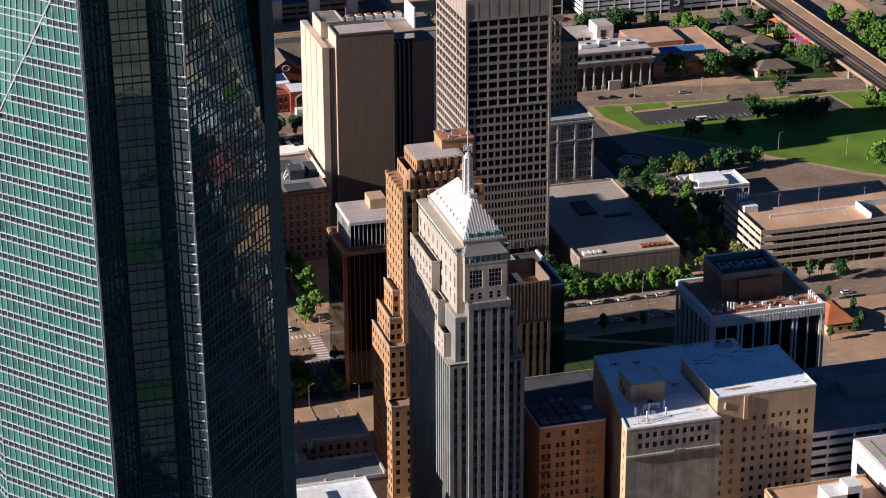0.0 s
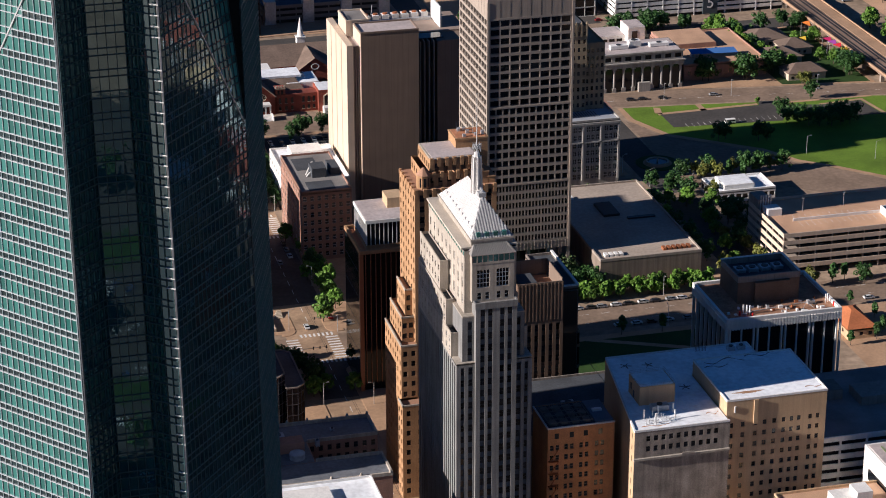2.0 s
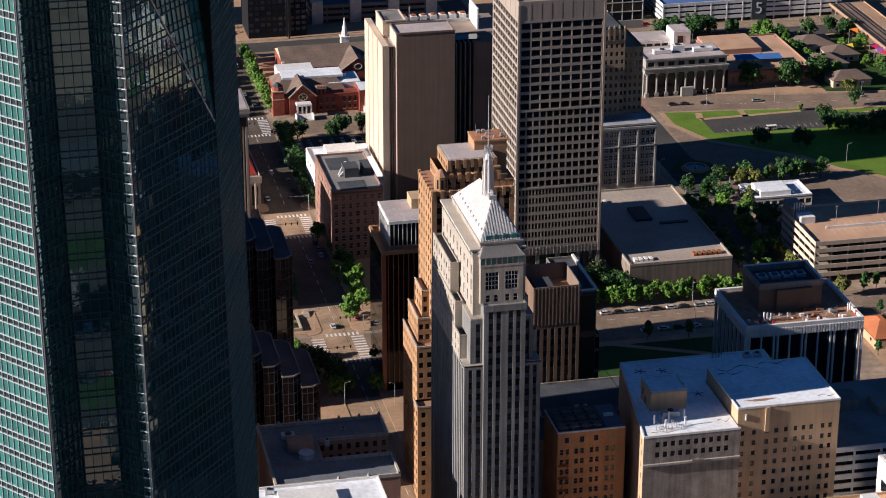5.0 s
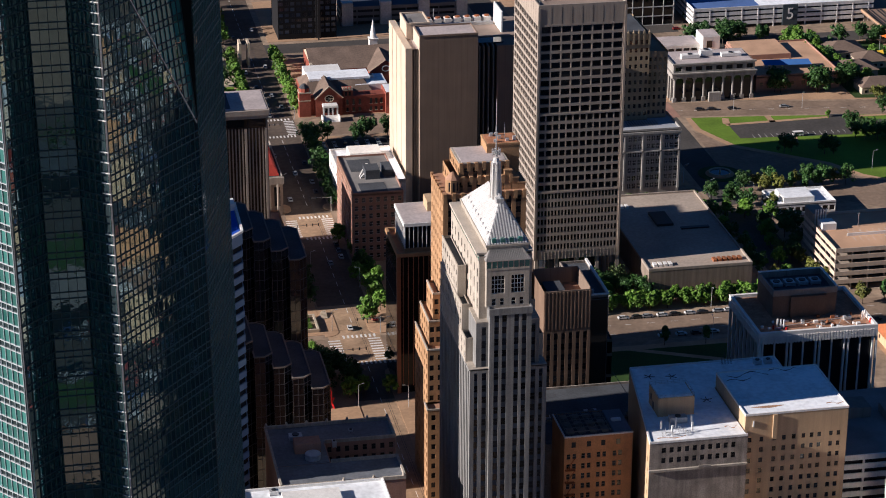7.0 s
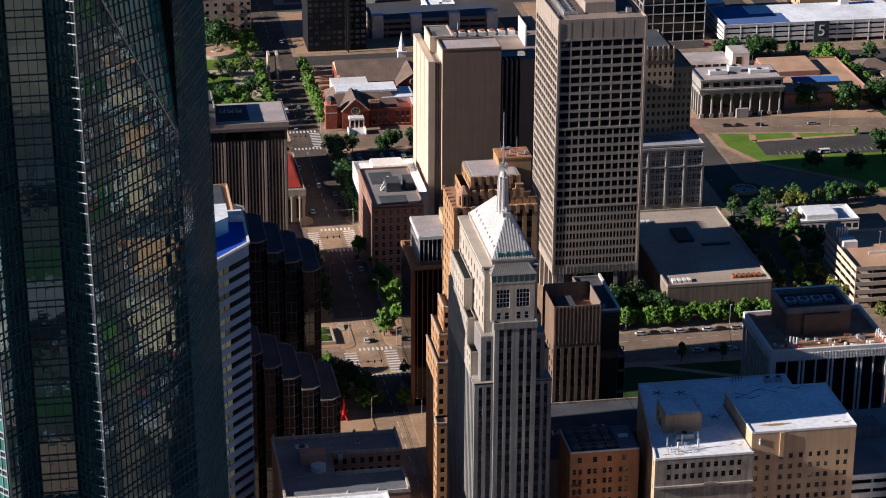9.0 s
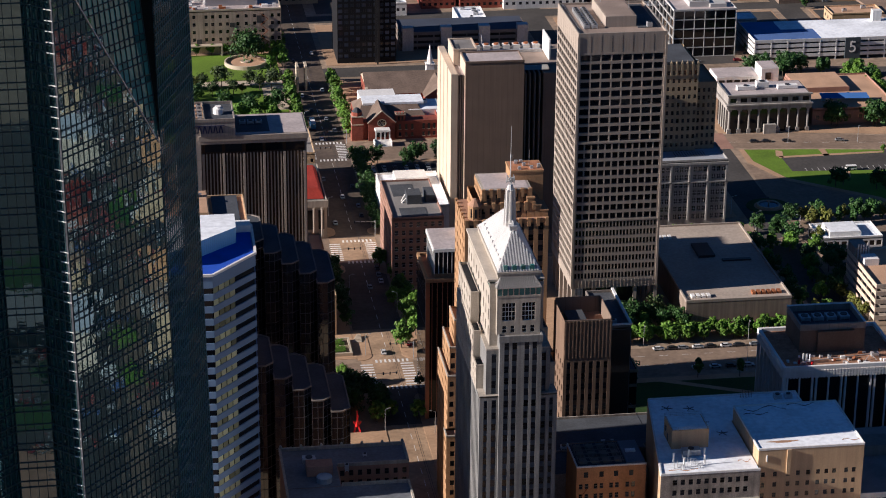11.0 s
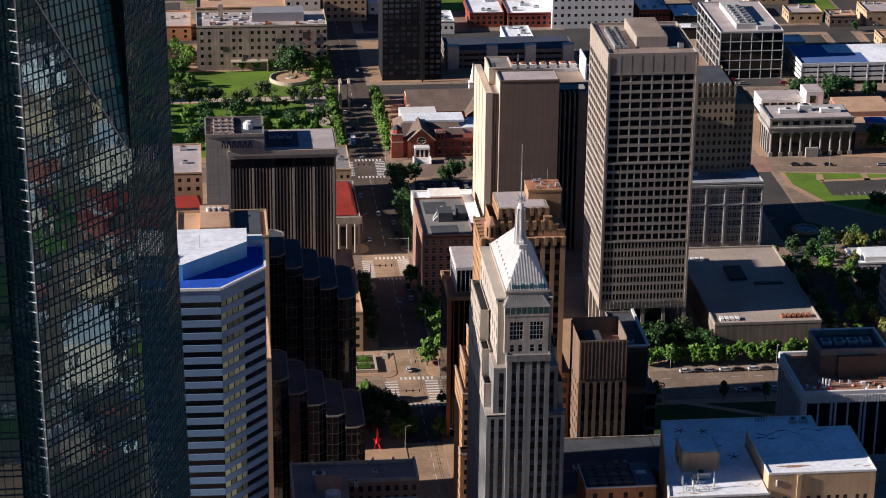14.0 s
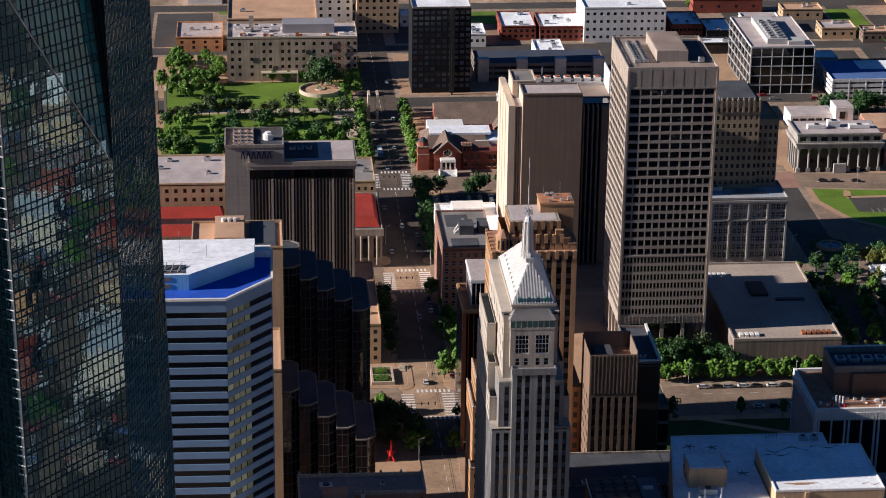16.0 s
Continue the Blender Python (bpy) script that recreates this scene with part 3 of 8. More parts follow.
# ---- brown slab tower ----
def slab_tower():
    ob = thing("slab_tower", "brown windowless slab tower with cream side wall", "building", (-48, 122, 0))
    # front is browner and darker than its return and the side wall
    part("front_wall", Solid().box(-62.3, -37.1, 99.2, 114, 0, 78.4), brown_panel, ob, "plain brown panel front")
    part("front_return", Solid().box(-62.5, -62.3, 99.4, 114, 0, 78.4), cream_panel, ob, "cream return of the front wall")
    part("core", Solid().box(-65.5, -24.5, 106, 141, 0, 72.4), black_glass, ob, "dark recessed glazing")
    part("side_wall", Solid().box(-68.3, -65.5, 100.4, 142, 0, 73.4), cream_panel, ob, "cream concrete side wall, paler than the front")
    for y in (111, 122, 132):
        part("side_rib", Solid().box(-68.5, -68.3, y, y + 0.4, 0, 73.4), cream_panel, ob)
    for x in (-65.1, -64.2, -63.2, -35.9, -34.0, -31.9, -29.8):
        part("pier", Solid().box(x - 0.28, x + 0.28, 101.2, 106, 0, 72.2), grey_fin, ob)
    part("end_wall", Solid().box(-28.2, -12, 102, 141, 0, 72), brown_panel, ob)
    part("end_joint", Solid().box(-18.6, -18.0, 101.8, 102, 0, 72), white_paint, ob)
    part("roof", Solid().box(-65.5, -12.4, 114, 141, 72.0, 72.7), taupe_roof, ob)
    part("shoulder_roof", Solid().box(-65.4, -62.6, 102, 114, 72.4, 72.6), pink_roof, ob)
    part("front_roof", Solid().box(-61.8, -37.6, 99.7, 113.6, 78.4, 78.55), pink_roof, ob)
    s = Solid()
    for a in ((-62.5, -37.1, 99.0, 99.6), (-62.5, -37.1, 113.4, 114), (-62.5, -62.0, 99.6, 113.4), (-37.6, -37.1, 99.6, 113.4)):
        s.box(*a, 78.4, 79.2)
    part("parapet", s, brown_panel, ob)
    part("lift_house", Solid().box(-65.2, -55, 115.5, 131.5, 72.7, 79.2), cream_panel, ob, "cream painted lift house")
    part("lift_house_roof", Solid().box(-64.6, -55.6, 116.1, 130.9, 79.2, 79.35).box(-65.0, -62.2, 116.1, 124, 79.35, 79.5, 1), [grey_roof, dark_roof], ob)
    s = Solid()
    for a in ((-65.3, -54.9, 115.4, 116.0), (-65.3, -54.9, 131.0, 131.6), (-65.3, -64.7, 116.0, 131.0), (-55.5, -54.9, 116.0, 131.0)):
        s.box(*a, 79.2, 79.9)
    part("lift_house_parapet", s, cream_panel, ob)
    for i in range(7):
        x = -52 + i * 4.4
        u = part("cooling_tower", Solid().box(x - 1.5, x + 1.5, 134.6, 138.2, 72.7, 75.0), white_paint, ob)
        part("fan_drum", Solid().tube(x, 136.4, 1.1, 75.0, 75.6, 10), rust, u)
    part("duct_run", Solid().box(-52, -24, 130.5, 132.2, 72.7, 74.0).box(-45, -43.4, 116, 130.5, 72.7, 73.6), steel, ob)
    part("mast", Solid().tube(-51, 128, 0.15, 72.7, 82, 6), steel, ob)
    part("screen_wall", Solid().box(-23, -22.4, 118, 134, 72, 82), white_paint, ob)


slab_tower()


# ---- limestone setback tower with a pyramid crown ----
def ribbed_face(ob, s, fr, z0, z1, pitch, rib, windows, glass, m=0, bands=3.7, limit=200, depth=0.55, lead=0.9, ups=None):
    """Tall piers with strips of windows between them."""
    n = max(1, round((fr[3] - 2 * lead) / pitch))
    p = (fr[3] - 2 * lead) / n
    ups = ups or [(lead + i * p + rib / 2, lead + (i + 1) * p - rib / 2) for i in range(n)]
    rows = max(1, round((z1 - z0 - 2.0) / bands))
    zp = (z1 - z0 - 2.0) / rows
    P = lambda a, z, d=0.0: at_face(fr, a, z, d)
    w = fr[3]
    us = [0] + [a for q in ups for a in q] + [w]
    for i in range(0, len(us), 2):
        s.quad(P(us[i], z0), P(us[i + 1], z0), P(us[i + 1], z1), P(us[i], z1), m=m)
    for a0, a1 in ups:
        s.quad(P(a0, z1 - 1.2), P(a1, z1 - 1.2), P(a1, z1), P(a0, z1), m=m)
        s.quad(P(a0, z1 - 1.2, depth), P(a1, z1 - 1.2, depth), P(a1, z1 - 1.2), P(a0, z1 - 1.2), m=m)
        s.quad(P(a0, z0, depth), P(a0, z1 - 1.2, depth), P(a0, z1 - 1.2), P(a0, z0), m=m)
        s.quad(P(a1, z0), P(a1, z1 - 1.2), P(a1, z1 - 1.2, depth), P(a1, z0, depth), m=m)
    op = []
    for a0, a1 in ups:
        s.quad(P(a0, z0, depth), P(a1, z0, depth), P(a1, z1 - 1.2, depth), P(a0, z1 - 1.2, depth), m=1)
        for r in range(rows):
            zb = z0 + 0.5 + r * zp
            op.append((a0 + 0.02, a1 - 0.02, zb + zp * 0.36, zb + zp * 0.36 + zp * 0.56))
    glaze(ob, fr, op, depth - 0.02, (glass, dark_metal), 1, 2, 0.07, limit)


def pyramid_tower():
    ob = thing("setback_tower", "grey limestone setback tower with pale metal pyramid crown", "building", (-97.5, -212, 0))
    spandrel = strip_grey
    tiers = [(-108.8, -85.8, -234, -188, 0, 83), (-106.8, -88.0, -233, -188.5, 83, 97.2), (-103.2, -90.8, -234.7, -230, 83, 101.6)]
    s = Solid()
    ribbed_face(ob, s, side(-108.8, -85.8, -234, -188, "S"), 0, 83, 2.25, 0.95, True, office_glass, limit=110, ups=[(1.3, 2.4), (3.6, 5.0), (18.2, 19.6), (20.7, 21.8)])
    ribbed_face(ob, s, side(-108.8, -85.8, -234, -188, "W"), 0, 83, 2.3, 1.05, True, office_glass, limit=210)
    bare_sides(s, -108.8, -85.8, -234, -188, 0, 83, "EN")
    ribbed_face(ob, s, side(-106.8, -88.0, -233, -188.5, "S"), 83, 97.2, 2.25, 0.95, True, office_glass, ups=[(1.6, 3.0), (16.2, 17.6)])
    bare_sides(s, -106.8, -88.0, -233, -188.5, 83, 97.2, "WEN")
    part("shaft", s, [limestone_rib, spandrel], ob)
    # projecting centre bay
    s = Solid()
    ribbed_face(ob, s, side(-103.2, -90.8, -234.7, -230, "S"), 0.3, 101.6, 2.28, 0.85, True, office_glass, limit=240, lead=0.5, ups=[(1.4, 2.8), (3.7, 5.1), (7.3, 8.7), (9.6, 11.0)])
    bare_sides(s, -103.2, -90.8, -234.7, -229.5, 0.3, 101.6, "WE")
    s.box(-103.4, -90.6, -234.9, -234.5, 100.2, 102.2).box(-103.4, -103.0, -234.5, -230.4, 101.6, 102.2).box(-91.0, -90.6, -234.5, -230.4, 101.6, 102.2)
    part("centre_bay", s, [limestone_rib, spandrel], ob)
    part("bay_roof", Solid().box(-103, -91, -234.5, -230, 101.3, 101.6), grey_roof, ob)
    # stepped blocks down the west side
    for x0, x1, y0, y1, z1 in ((-109.0, -106.8, -228.5, -189, 90.5), (-108.9, -106.6, -222, -189, 98.5), (-108.6, -106.0, -214, -190, 107.5), (-87.4, -85.6, -228, -190, 90.0), (-88, -86.6, -221, -190, 98.0)):
        s = Solid()
        fr = side(x0, x1, y0, y1, "W")
        op = wall_with_openings(s, fr, 83, z1, spread(fr[3], max(2, int(fr[3] / 3.4)), 1.2), floors(83.4, z1 - 0.6, max(1, int((z1 - 83) / 3.7)), 1.9), 0.25)
        bare_sides(s, x0, x1, y0, y1, 83, z1, "SEN")
        s.quad((x0, y0, z1 - 0.9), (x1, y0, z1 - 0.9), (x1, y1, z1 - 0.9), (x0, y1, z1 - 0.9), m=1)
        blk = part("terrace_block", s, [limestone, dark_roof], ob)
        part("coping", Solid().box(x0 - 0.05, x0 + 0.3, y0, y1, z1 - 0.1, z1 + 0.25).box(x0, x1, y0 - 0.05, y0 + 0.3, z1 - 0.1, z1 + 0.24), limestone, blk)
        glaze(ob, fr, op, 0.25, (office_glass, white_paint), 1, 2, 0.08, 280)
    # ledges of the lower setbacks
    part("setback_ledge", Solid().box(-108.8, -85.8, -234, -188, 82.6, 83.2).box(-106.8, -88, -233, -188.5, 97.2, 97.6), limestone, ob)
    # crown block
    s = Solid()
    frs, frw = side(-105.6, -90.0, -230.6, -189, "S"), side(-105.6, -90.0, -230.6, -189, "W")
    opw = wall_with_openings(s, frw, 97.6, 115.2, spread(frw[3], 9, 1.3), [(100, 103.2), (105, 108.2), (110, 112.6)], 0.35)
    bare_sides(s, -105.6, -90.0, -230.6, -189, 97.6, 115.2, "SEN")
    part("crown_wall", s, limestone, ob, "pale limestone crown storeys")
    glaze(ob, frw, opw, 0.35, (office_glass, white_paint), 2, 3, 0.1, 400)
    s = Solid()
    frp = side(-103.8, -91.2, -232.6, -229, "S")
    op = wall_with_openings(s, frp, 105.4, 113.4, [(1.5, 5.3), (7.3, 11.1)], [(106.0, 111.6)], 0.5)
    op_low = wall_with_openings(s, frp, 101.6, 105.4, [(1.6, 2.8), (4.0, 5.2), (7.4, 8.6), (9.8, 11.0)], [(102.3, 104.5)], 0.35)
    bare_sides(s, -103.8, -91.2, -232.6, -229, 101.6, 113.4, "WE")
    part("pavilion", s, limestone, ob)
    glaze(ob, frp, op, 0.5, (dark_glass, white_paint), 4, 4, 0.14, 400)
    glaze(ob, frp, op_low, 0.35, (dark_glass, white_paint), 1, 2, 0.1, 400)
    belt = side(-103.9, -91.1, -232.7, -229, "S")
    s = Solid()
    op = wall_with_openings(s, belt, 113.4, 116.4, spread(belt[3], 8, 1.35), [(114.0, 116.1)], 0.15)
    bare_sides(s, -103.9, -91.1, -232.7, -229, 113.4, 116.4, "WE")
    part("belt_course", s, limestone, ob)
    glaze(ob, belt, op, 0.15, (teal_glass, limestone), 1, 1, 0.06, 400)
    belt = side(-105.7, -90, -230.6, -189, "W")
    s = Solid()
    op = wall_with_openings(s, belt, 115.2, 117.2, spread(belt[3], 22, 1.5), [(115.5, 117.0)], 0.15)
    bare_sides(s, -105.7, -90, -230.6, -189, 115.2, 117.2, "SEN")
    part("belt_course", s, limestone, ob)
    glaze(ob, belt, op, 0.15, (teal_glass, limestone), 1, 1, 0.06, 420)
    # hipped pavilion roof and crown deck
    s = Solid()
    s.quad((-104.3, -233.1, 116.4), (-90.7, -233.1, 116.4), (-92.6, -229, 118.4), (-102.4, -229, 118.4))
    s.quad((-104.3, -233.1, 116.4), (-102.4, -229, 118.4), (-104.3, -229, 116.4)), s.quad((-90.7, -233.1, 116.4), (-90.7, -229, 116.4), (-92.6, -229, 118.4))
    rf = part("pavilion_roof", s, grey_roof, ob, "seamed grey metal hip roof")
    s = Solid()
    for i in range(26):
        x = -104 + i * 0.52
        xt = min(max(x, -102.4), -92.6)
        s.beam((x, -233.05, 116.47), (xt, -229.1, 118.47), 0.12)
    part("seam", s, grey_roof, rf, "", "stuff")
    part("crown_deck", Solid().box(-106.2, -89.6, -229.4, -188.6, 117.2, 117.8), pale_deck, ob)
    part("crown_plinth", Solid().box(-103.1, -90.7, -229.0, -191.4, 117.8, 119.6).box(-103.4, -90.4, -229.3, -191.1, 119.2, 119.8), limestone, ob)
    # standing seam pyramid
    A, B, C, D = (-103.1, -229.0, 119.8), (-90.7, -229.0, 119.8), (-90.7, -191.4, 119.8), (-103.1, -191.4, 119.8)
    T0, T1 = (-97.2, -218.4, 129.4), (-97.2, -203.0, 129.4)
    s = Solid()
    # south face takes the grey metal: its shade is put into the colour
    s.quad(A, B, T0, m=1), s.quad(B, C, T1, T0), s.quad(C, D, T1), s.quad(D, A, T0, T1)
    pyr = part("pyramid_roof", s, [zinc, zinc_grey], ob, "pale standing seam metal pyramid")
    s = Solid()
    for i in range(1, 15):
        x = A[0] + 12.4 * i / 15
        f = 1 - abs(x - T0[0]) / (5.9 if x < T0[0] else 6.5)
        s.beam((x, -228.95, 119.9), (x, -229.0 + 10.6 * f, 119.9 + 9.6 * f), 0.36)
    part("seam", s, zinc, pyr)
    s = Solid()
    for i in range(1, 40):
        y = -229 + 37.6 * i / 40
        f = min(1, (y + 229) / 10.6, (-191.4 - y) / 11.6)
        s.beam((-103.05, y, 119.9), (-103.1 + 5.9 * f, y, 119.9 + 9.6 * f), 0.1)
    part("seam", s, zinc, pyr)
    for i in range(9):
        y = -225 + i * 3.5
        part("roof_dormer", Solid().prism([(-102.0, y), (-101.4, y), (-101.4, y + 0.5), (-102.0, y + 0.5)], 121.0, 122.4), zinc_grey, pyr)
    for i in range(4):
        part("roof_window", Solid().box(-101.5 + i * 2.6, -100.3 + i * 2.6, -228.8, -227.9, 120.2, 121.6), teal_glass, pyr)
    for k in range(5):
        part("beacon_bracket", Solid().beam((-97.2 + 0.3 * math.sin(k), -219.0 + k * 0.5, 129.0), (-97.0, -218.2 + k * 0.4, 130.9), 0.35), steel, ob)
    part("beacon_base", Solid().box(-98.3, -96.1, -219.4, -217.2, 128.7, 130.0), steel, ob)
    # spire
    s = Solid().tube(-97.2, -213, 1.55, 128.0, 138.6, 8, 0, 0.8, 0.39).tube(-97.2, -213, 1.2, 138.6, 140.6, 8, 0, 0.6)
    sp = part("spire", s, zinc, ob, "fluted pale metal spire")
    for i in range(8):
        a = i * math.pi / 4
        s = Solid()
        s.beam((-97.2 + 1.65 * math.cos(a), -213 + 1.65 * math.sin(a), 128.0), (-97.2 + 1.25 * math.cos(a), -213 + 1.25 * math.sin(a), 139.2), 0.42)
        part("flute", s, zinc, sp)
    s = Solid()
    rr = random.Random(4)
    for i in range(26):
        a, b = rr.uniform(0, 6.28), rr.uniform(0, 6.28)
        s.beam((-97.2 + 1.25 * math.cos(a), -213 + 1.25 * math.sin(a), 140.6 + rr.uniform(0, 1.2)), (-97.2 + 1.25 * math.cos(b), -213 + 1.25 * math.sin(b), 141.8 + rr.uniform(0, 1.6)), 0.16)
    part("aerial_cage", s, steel, ob, "tangle of aerials round the spire tip")
    part("mast", Solid().tube(-97.2, -213, 0.16, 140.4, 150, 6).tube(-97.2, -213, 0.09, 150, 158.5, 6), steel, ob)


pyramid_tower()


# ---- buff brick stepped tower ----
def stepped_tower():
    ob = thing("stepped_tower", "buff orange brick stepped tower with dark window strips", "building", (-88, -138, 0))
    s = Solid()
    sp = strip_brown
    for x0, x1, y0, y1, z0, z1 in ((-101.0, -73.8, -152.4, -131.6, 0, 105.6), (-97.3, -77.8, -150.5, -132.5, 105.6, 110.4), (-95.2, -78.8, -149.2, -133.4, 110.4, 114.6)):
        ribbed_face(ob, s, side(x0, x1, y0, y1, "S"), z0, z1, 3.1, 1.45, True, office_glass, limit=130)
        fr = side(x0, x1, y0, y1, "W")
        op = wall_with_openings(s, fr, z0, z1, spread(fr[3], 6, 1.25), floors(z0 + 0.6, z1 - 1.2, max(1, int((z1 - z0) / 3.6)), 1.9), 0.3)
        glaze(ob, fr, op, 0.3, (office_glass, dark_metal), 1, 2, 0.07, 250)
        bare_sides(s, x0, x1, y0, y1, z0, z1, "EN")
    part("shaft", s, [buff_brick, sp], ob)
    for x0, x1, y0, y1, z1, n in ((-103.4, -101.0, -148, -136.5, 69.6, 4), (-105.2, -101.0, -150.6, -134, 61.0, 5), (-106.5, -101.0, -155.0, -132, 52.8, 7), (-107.6, -99.6, -161, -155.0, 34.0, 2)):
        s = Solid()
        fr, fs = side(x0, x1, y0, y1, "W"), side(x0, x1, y0, y1, "S")
        zb = 0
        op = wall_with_openings(s, fr, zb, z1, spread(fr[3], n, 1.25), floors(1, z1 - 1, int(z1 / 3.6), 1.9), 0.3)
        op2 = wall_with_openings(s, fs, zb, z1, spread(fs[3], 2 if x1 - x0 > 3.5 else 1, 1.4), floors(1, z1 - 1, int(z1 / 3.6), 1.9), 0.3)
        bare_sides(s, x0, x1, y0, y1, zb, z1, "EN")
        s.quad((x0, y0, z1 - 0.7), (x1, y0, z1 - 0.7), (x1, y1, z1 - 0.7), (x0, y1, z1 - 0.7), m=1)
        w = part("stepped_wing", s, [buff_brick, brown_roof], ob)
        part("coping", Solid().box(x0 - 0.1, x0 + 0.35, y0 - 0.1, y1, z1 - 0.2, z1 + 0.4).box(x0, x1, y0 - 0.1, y0 + 0.35, z1 - 0.2, z1 + 0.38), limestone, w)
        glaze(ob, fr, op, 0.3, (office_glass, dark_metal), 1, 2, 0.07, 290)
        glaze(ob, fs, op2, 0.3, (office_glass, dark_metal), 1, 2, 0.07, 290)
    for x0, x1, y0, y1, z1 in ((-73.8, -70.6, -150, -132, 57.2), (-70.6, -67.6, -149, -132, 50.4)):
        s = Solid()
        fs = side(x0, x1, y0, y1, "S")
        op = wall_with_openings(s, fs, 0, z1, spread(fs[3], 1, 1.3), floors(1, z1 - 0.8, int(z1 / 3.6), 2.0), 0.3)
        bare_sides(s, x0, x1, y0, y1, 0, z1, "EN")
        s.quad((x0, y0, z1 - 0.5), (x1, y0, z1 - 0.5), (x1, y1, z1 - 0.5), (x0, y1, z1 - 0.5), m=1)
        part("east_wing", s, [orange_brick, brown_roof], ob)
        glaze(ob, fs, op, 0.3, (office_glass, dark_metal), 1, 2, 0.07, 290)
    part("setback_roof", Solid().box(-100.6, -74.2, -152.0, -132.0, 105.0, 105.62), brown_roof, ob)
    part("upper_roof", Solid().box(-95.0, -79.0, -149.0, -133.6, 114.2, 114.9).box(-94.2, -79.8, -148.2, -134.4, 114.9, 115.0, 1), [limestone, pink_roof], ob)
    s = Solid()
    for x0, x1, y, z, n in ((-101.0, -73.8, -152.4, 105.6, 10), (-97.3, -77.8, -150.5, 110.4, 8), (-95.2, -78.8, -149.2, 114.6, 7)):
        for i in range(n):
            x = x0 + 0.6 + (x1 - x0 - 1.2) * i / (n - 1)
            part("merlon", Solid().box(x - 0.55, x + 0.55, y - 0.25, y + 0.6, z - 2.4, z + 0.45), buff_brick, ob)
    for i in range(7):
        y = -151.8 + i * 3.3
        part("merlon", Solid().box(-101.2, -100.4, y - 0.45, y + 0.45, 104.4, 106.1), buff_brick, ob)
    part("lift_house", Solid().box(-84.6, -73.9, -141.5, -132.2, 105, 117.6).box(-84.8, -73.7, -141.7, -132.0, 117.6, 118.2), buff_brick, ob)
    part("lift_house_roof", Solid().box(-84.2, -74.3, -141.2, -132.6, 118.2, 118.3), rust_roof, ob)
    tur = part("corner_turret", Solid().tube(-97.4, -149.4, 2.3, 105.5, 110.2, 8, 0, 1.0, 0.39), buff_brick, ob)
    part("turret_cap", Solid().tube(-97.4, -149.4, 2.5, 110.2, 112.4, 8, 0, 0.15, 0.39), brown_roof, tur)
    for i in range(3):
        part("turret_window", Solid().box(-97.8 + (i - 1) * 1.2, -97.1 + (i - 1) * 1.2, -151.65 + abs(i - 1) * 0.4, -151.2 + abs(i - 1) * 0.4, 106.4, 109.4), office_glass, tur)
    for x, z in ((-75.0, 107.6), (-77.2, 109.5), (-79.4, 112.0)):
        part("crown_pier", Solid().box(x - 1.2, x + 1.2, -150.6, -142, 105.4, z).box(x - 1.35, x + 1.35, -150.8, -141.8, z, z + 0.4), buff_brick, ob)
    s = Solid()
    rr = random.Random(8)
    for i in range(7):
        x, y = rr.uniform(-83.5, -75), rr.uniform(-140.5, -133.5)
        s.box(x - 0.5, x + 0.5, y - 0.4, y + 0.4, 118.2, 119 + rr.uniform(0, 0.8))
    s.beam((-78, -138, 118), (-78, -138, 124), 0.12).beam((-83, -136, 118), (-83, -136, 122), 0.1)
    part("roof_aerials", s, steel, ob)


stepped_tower()


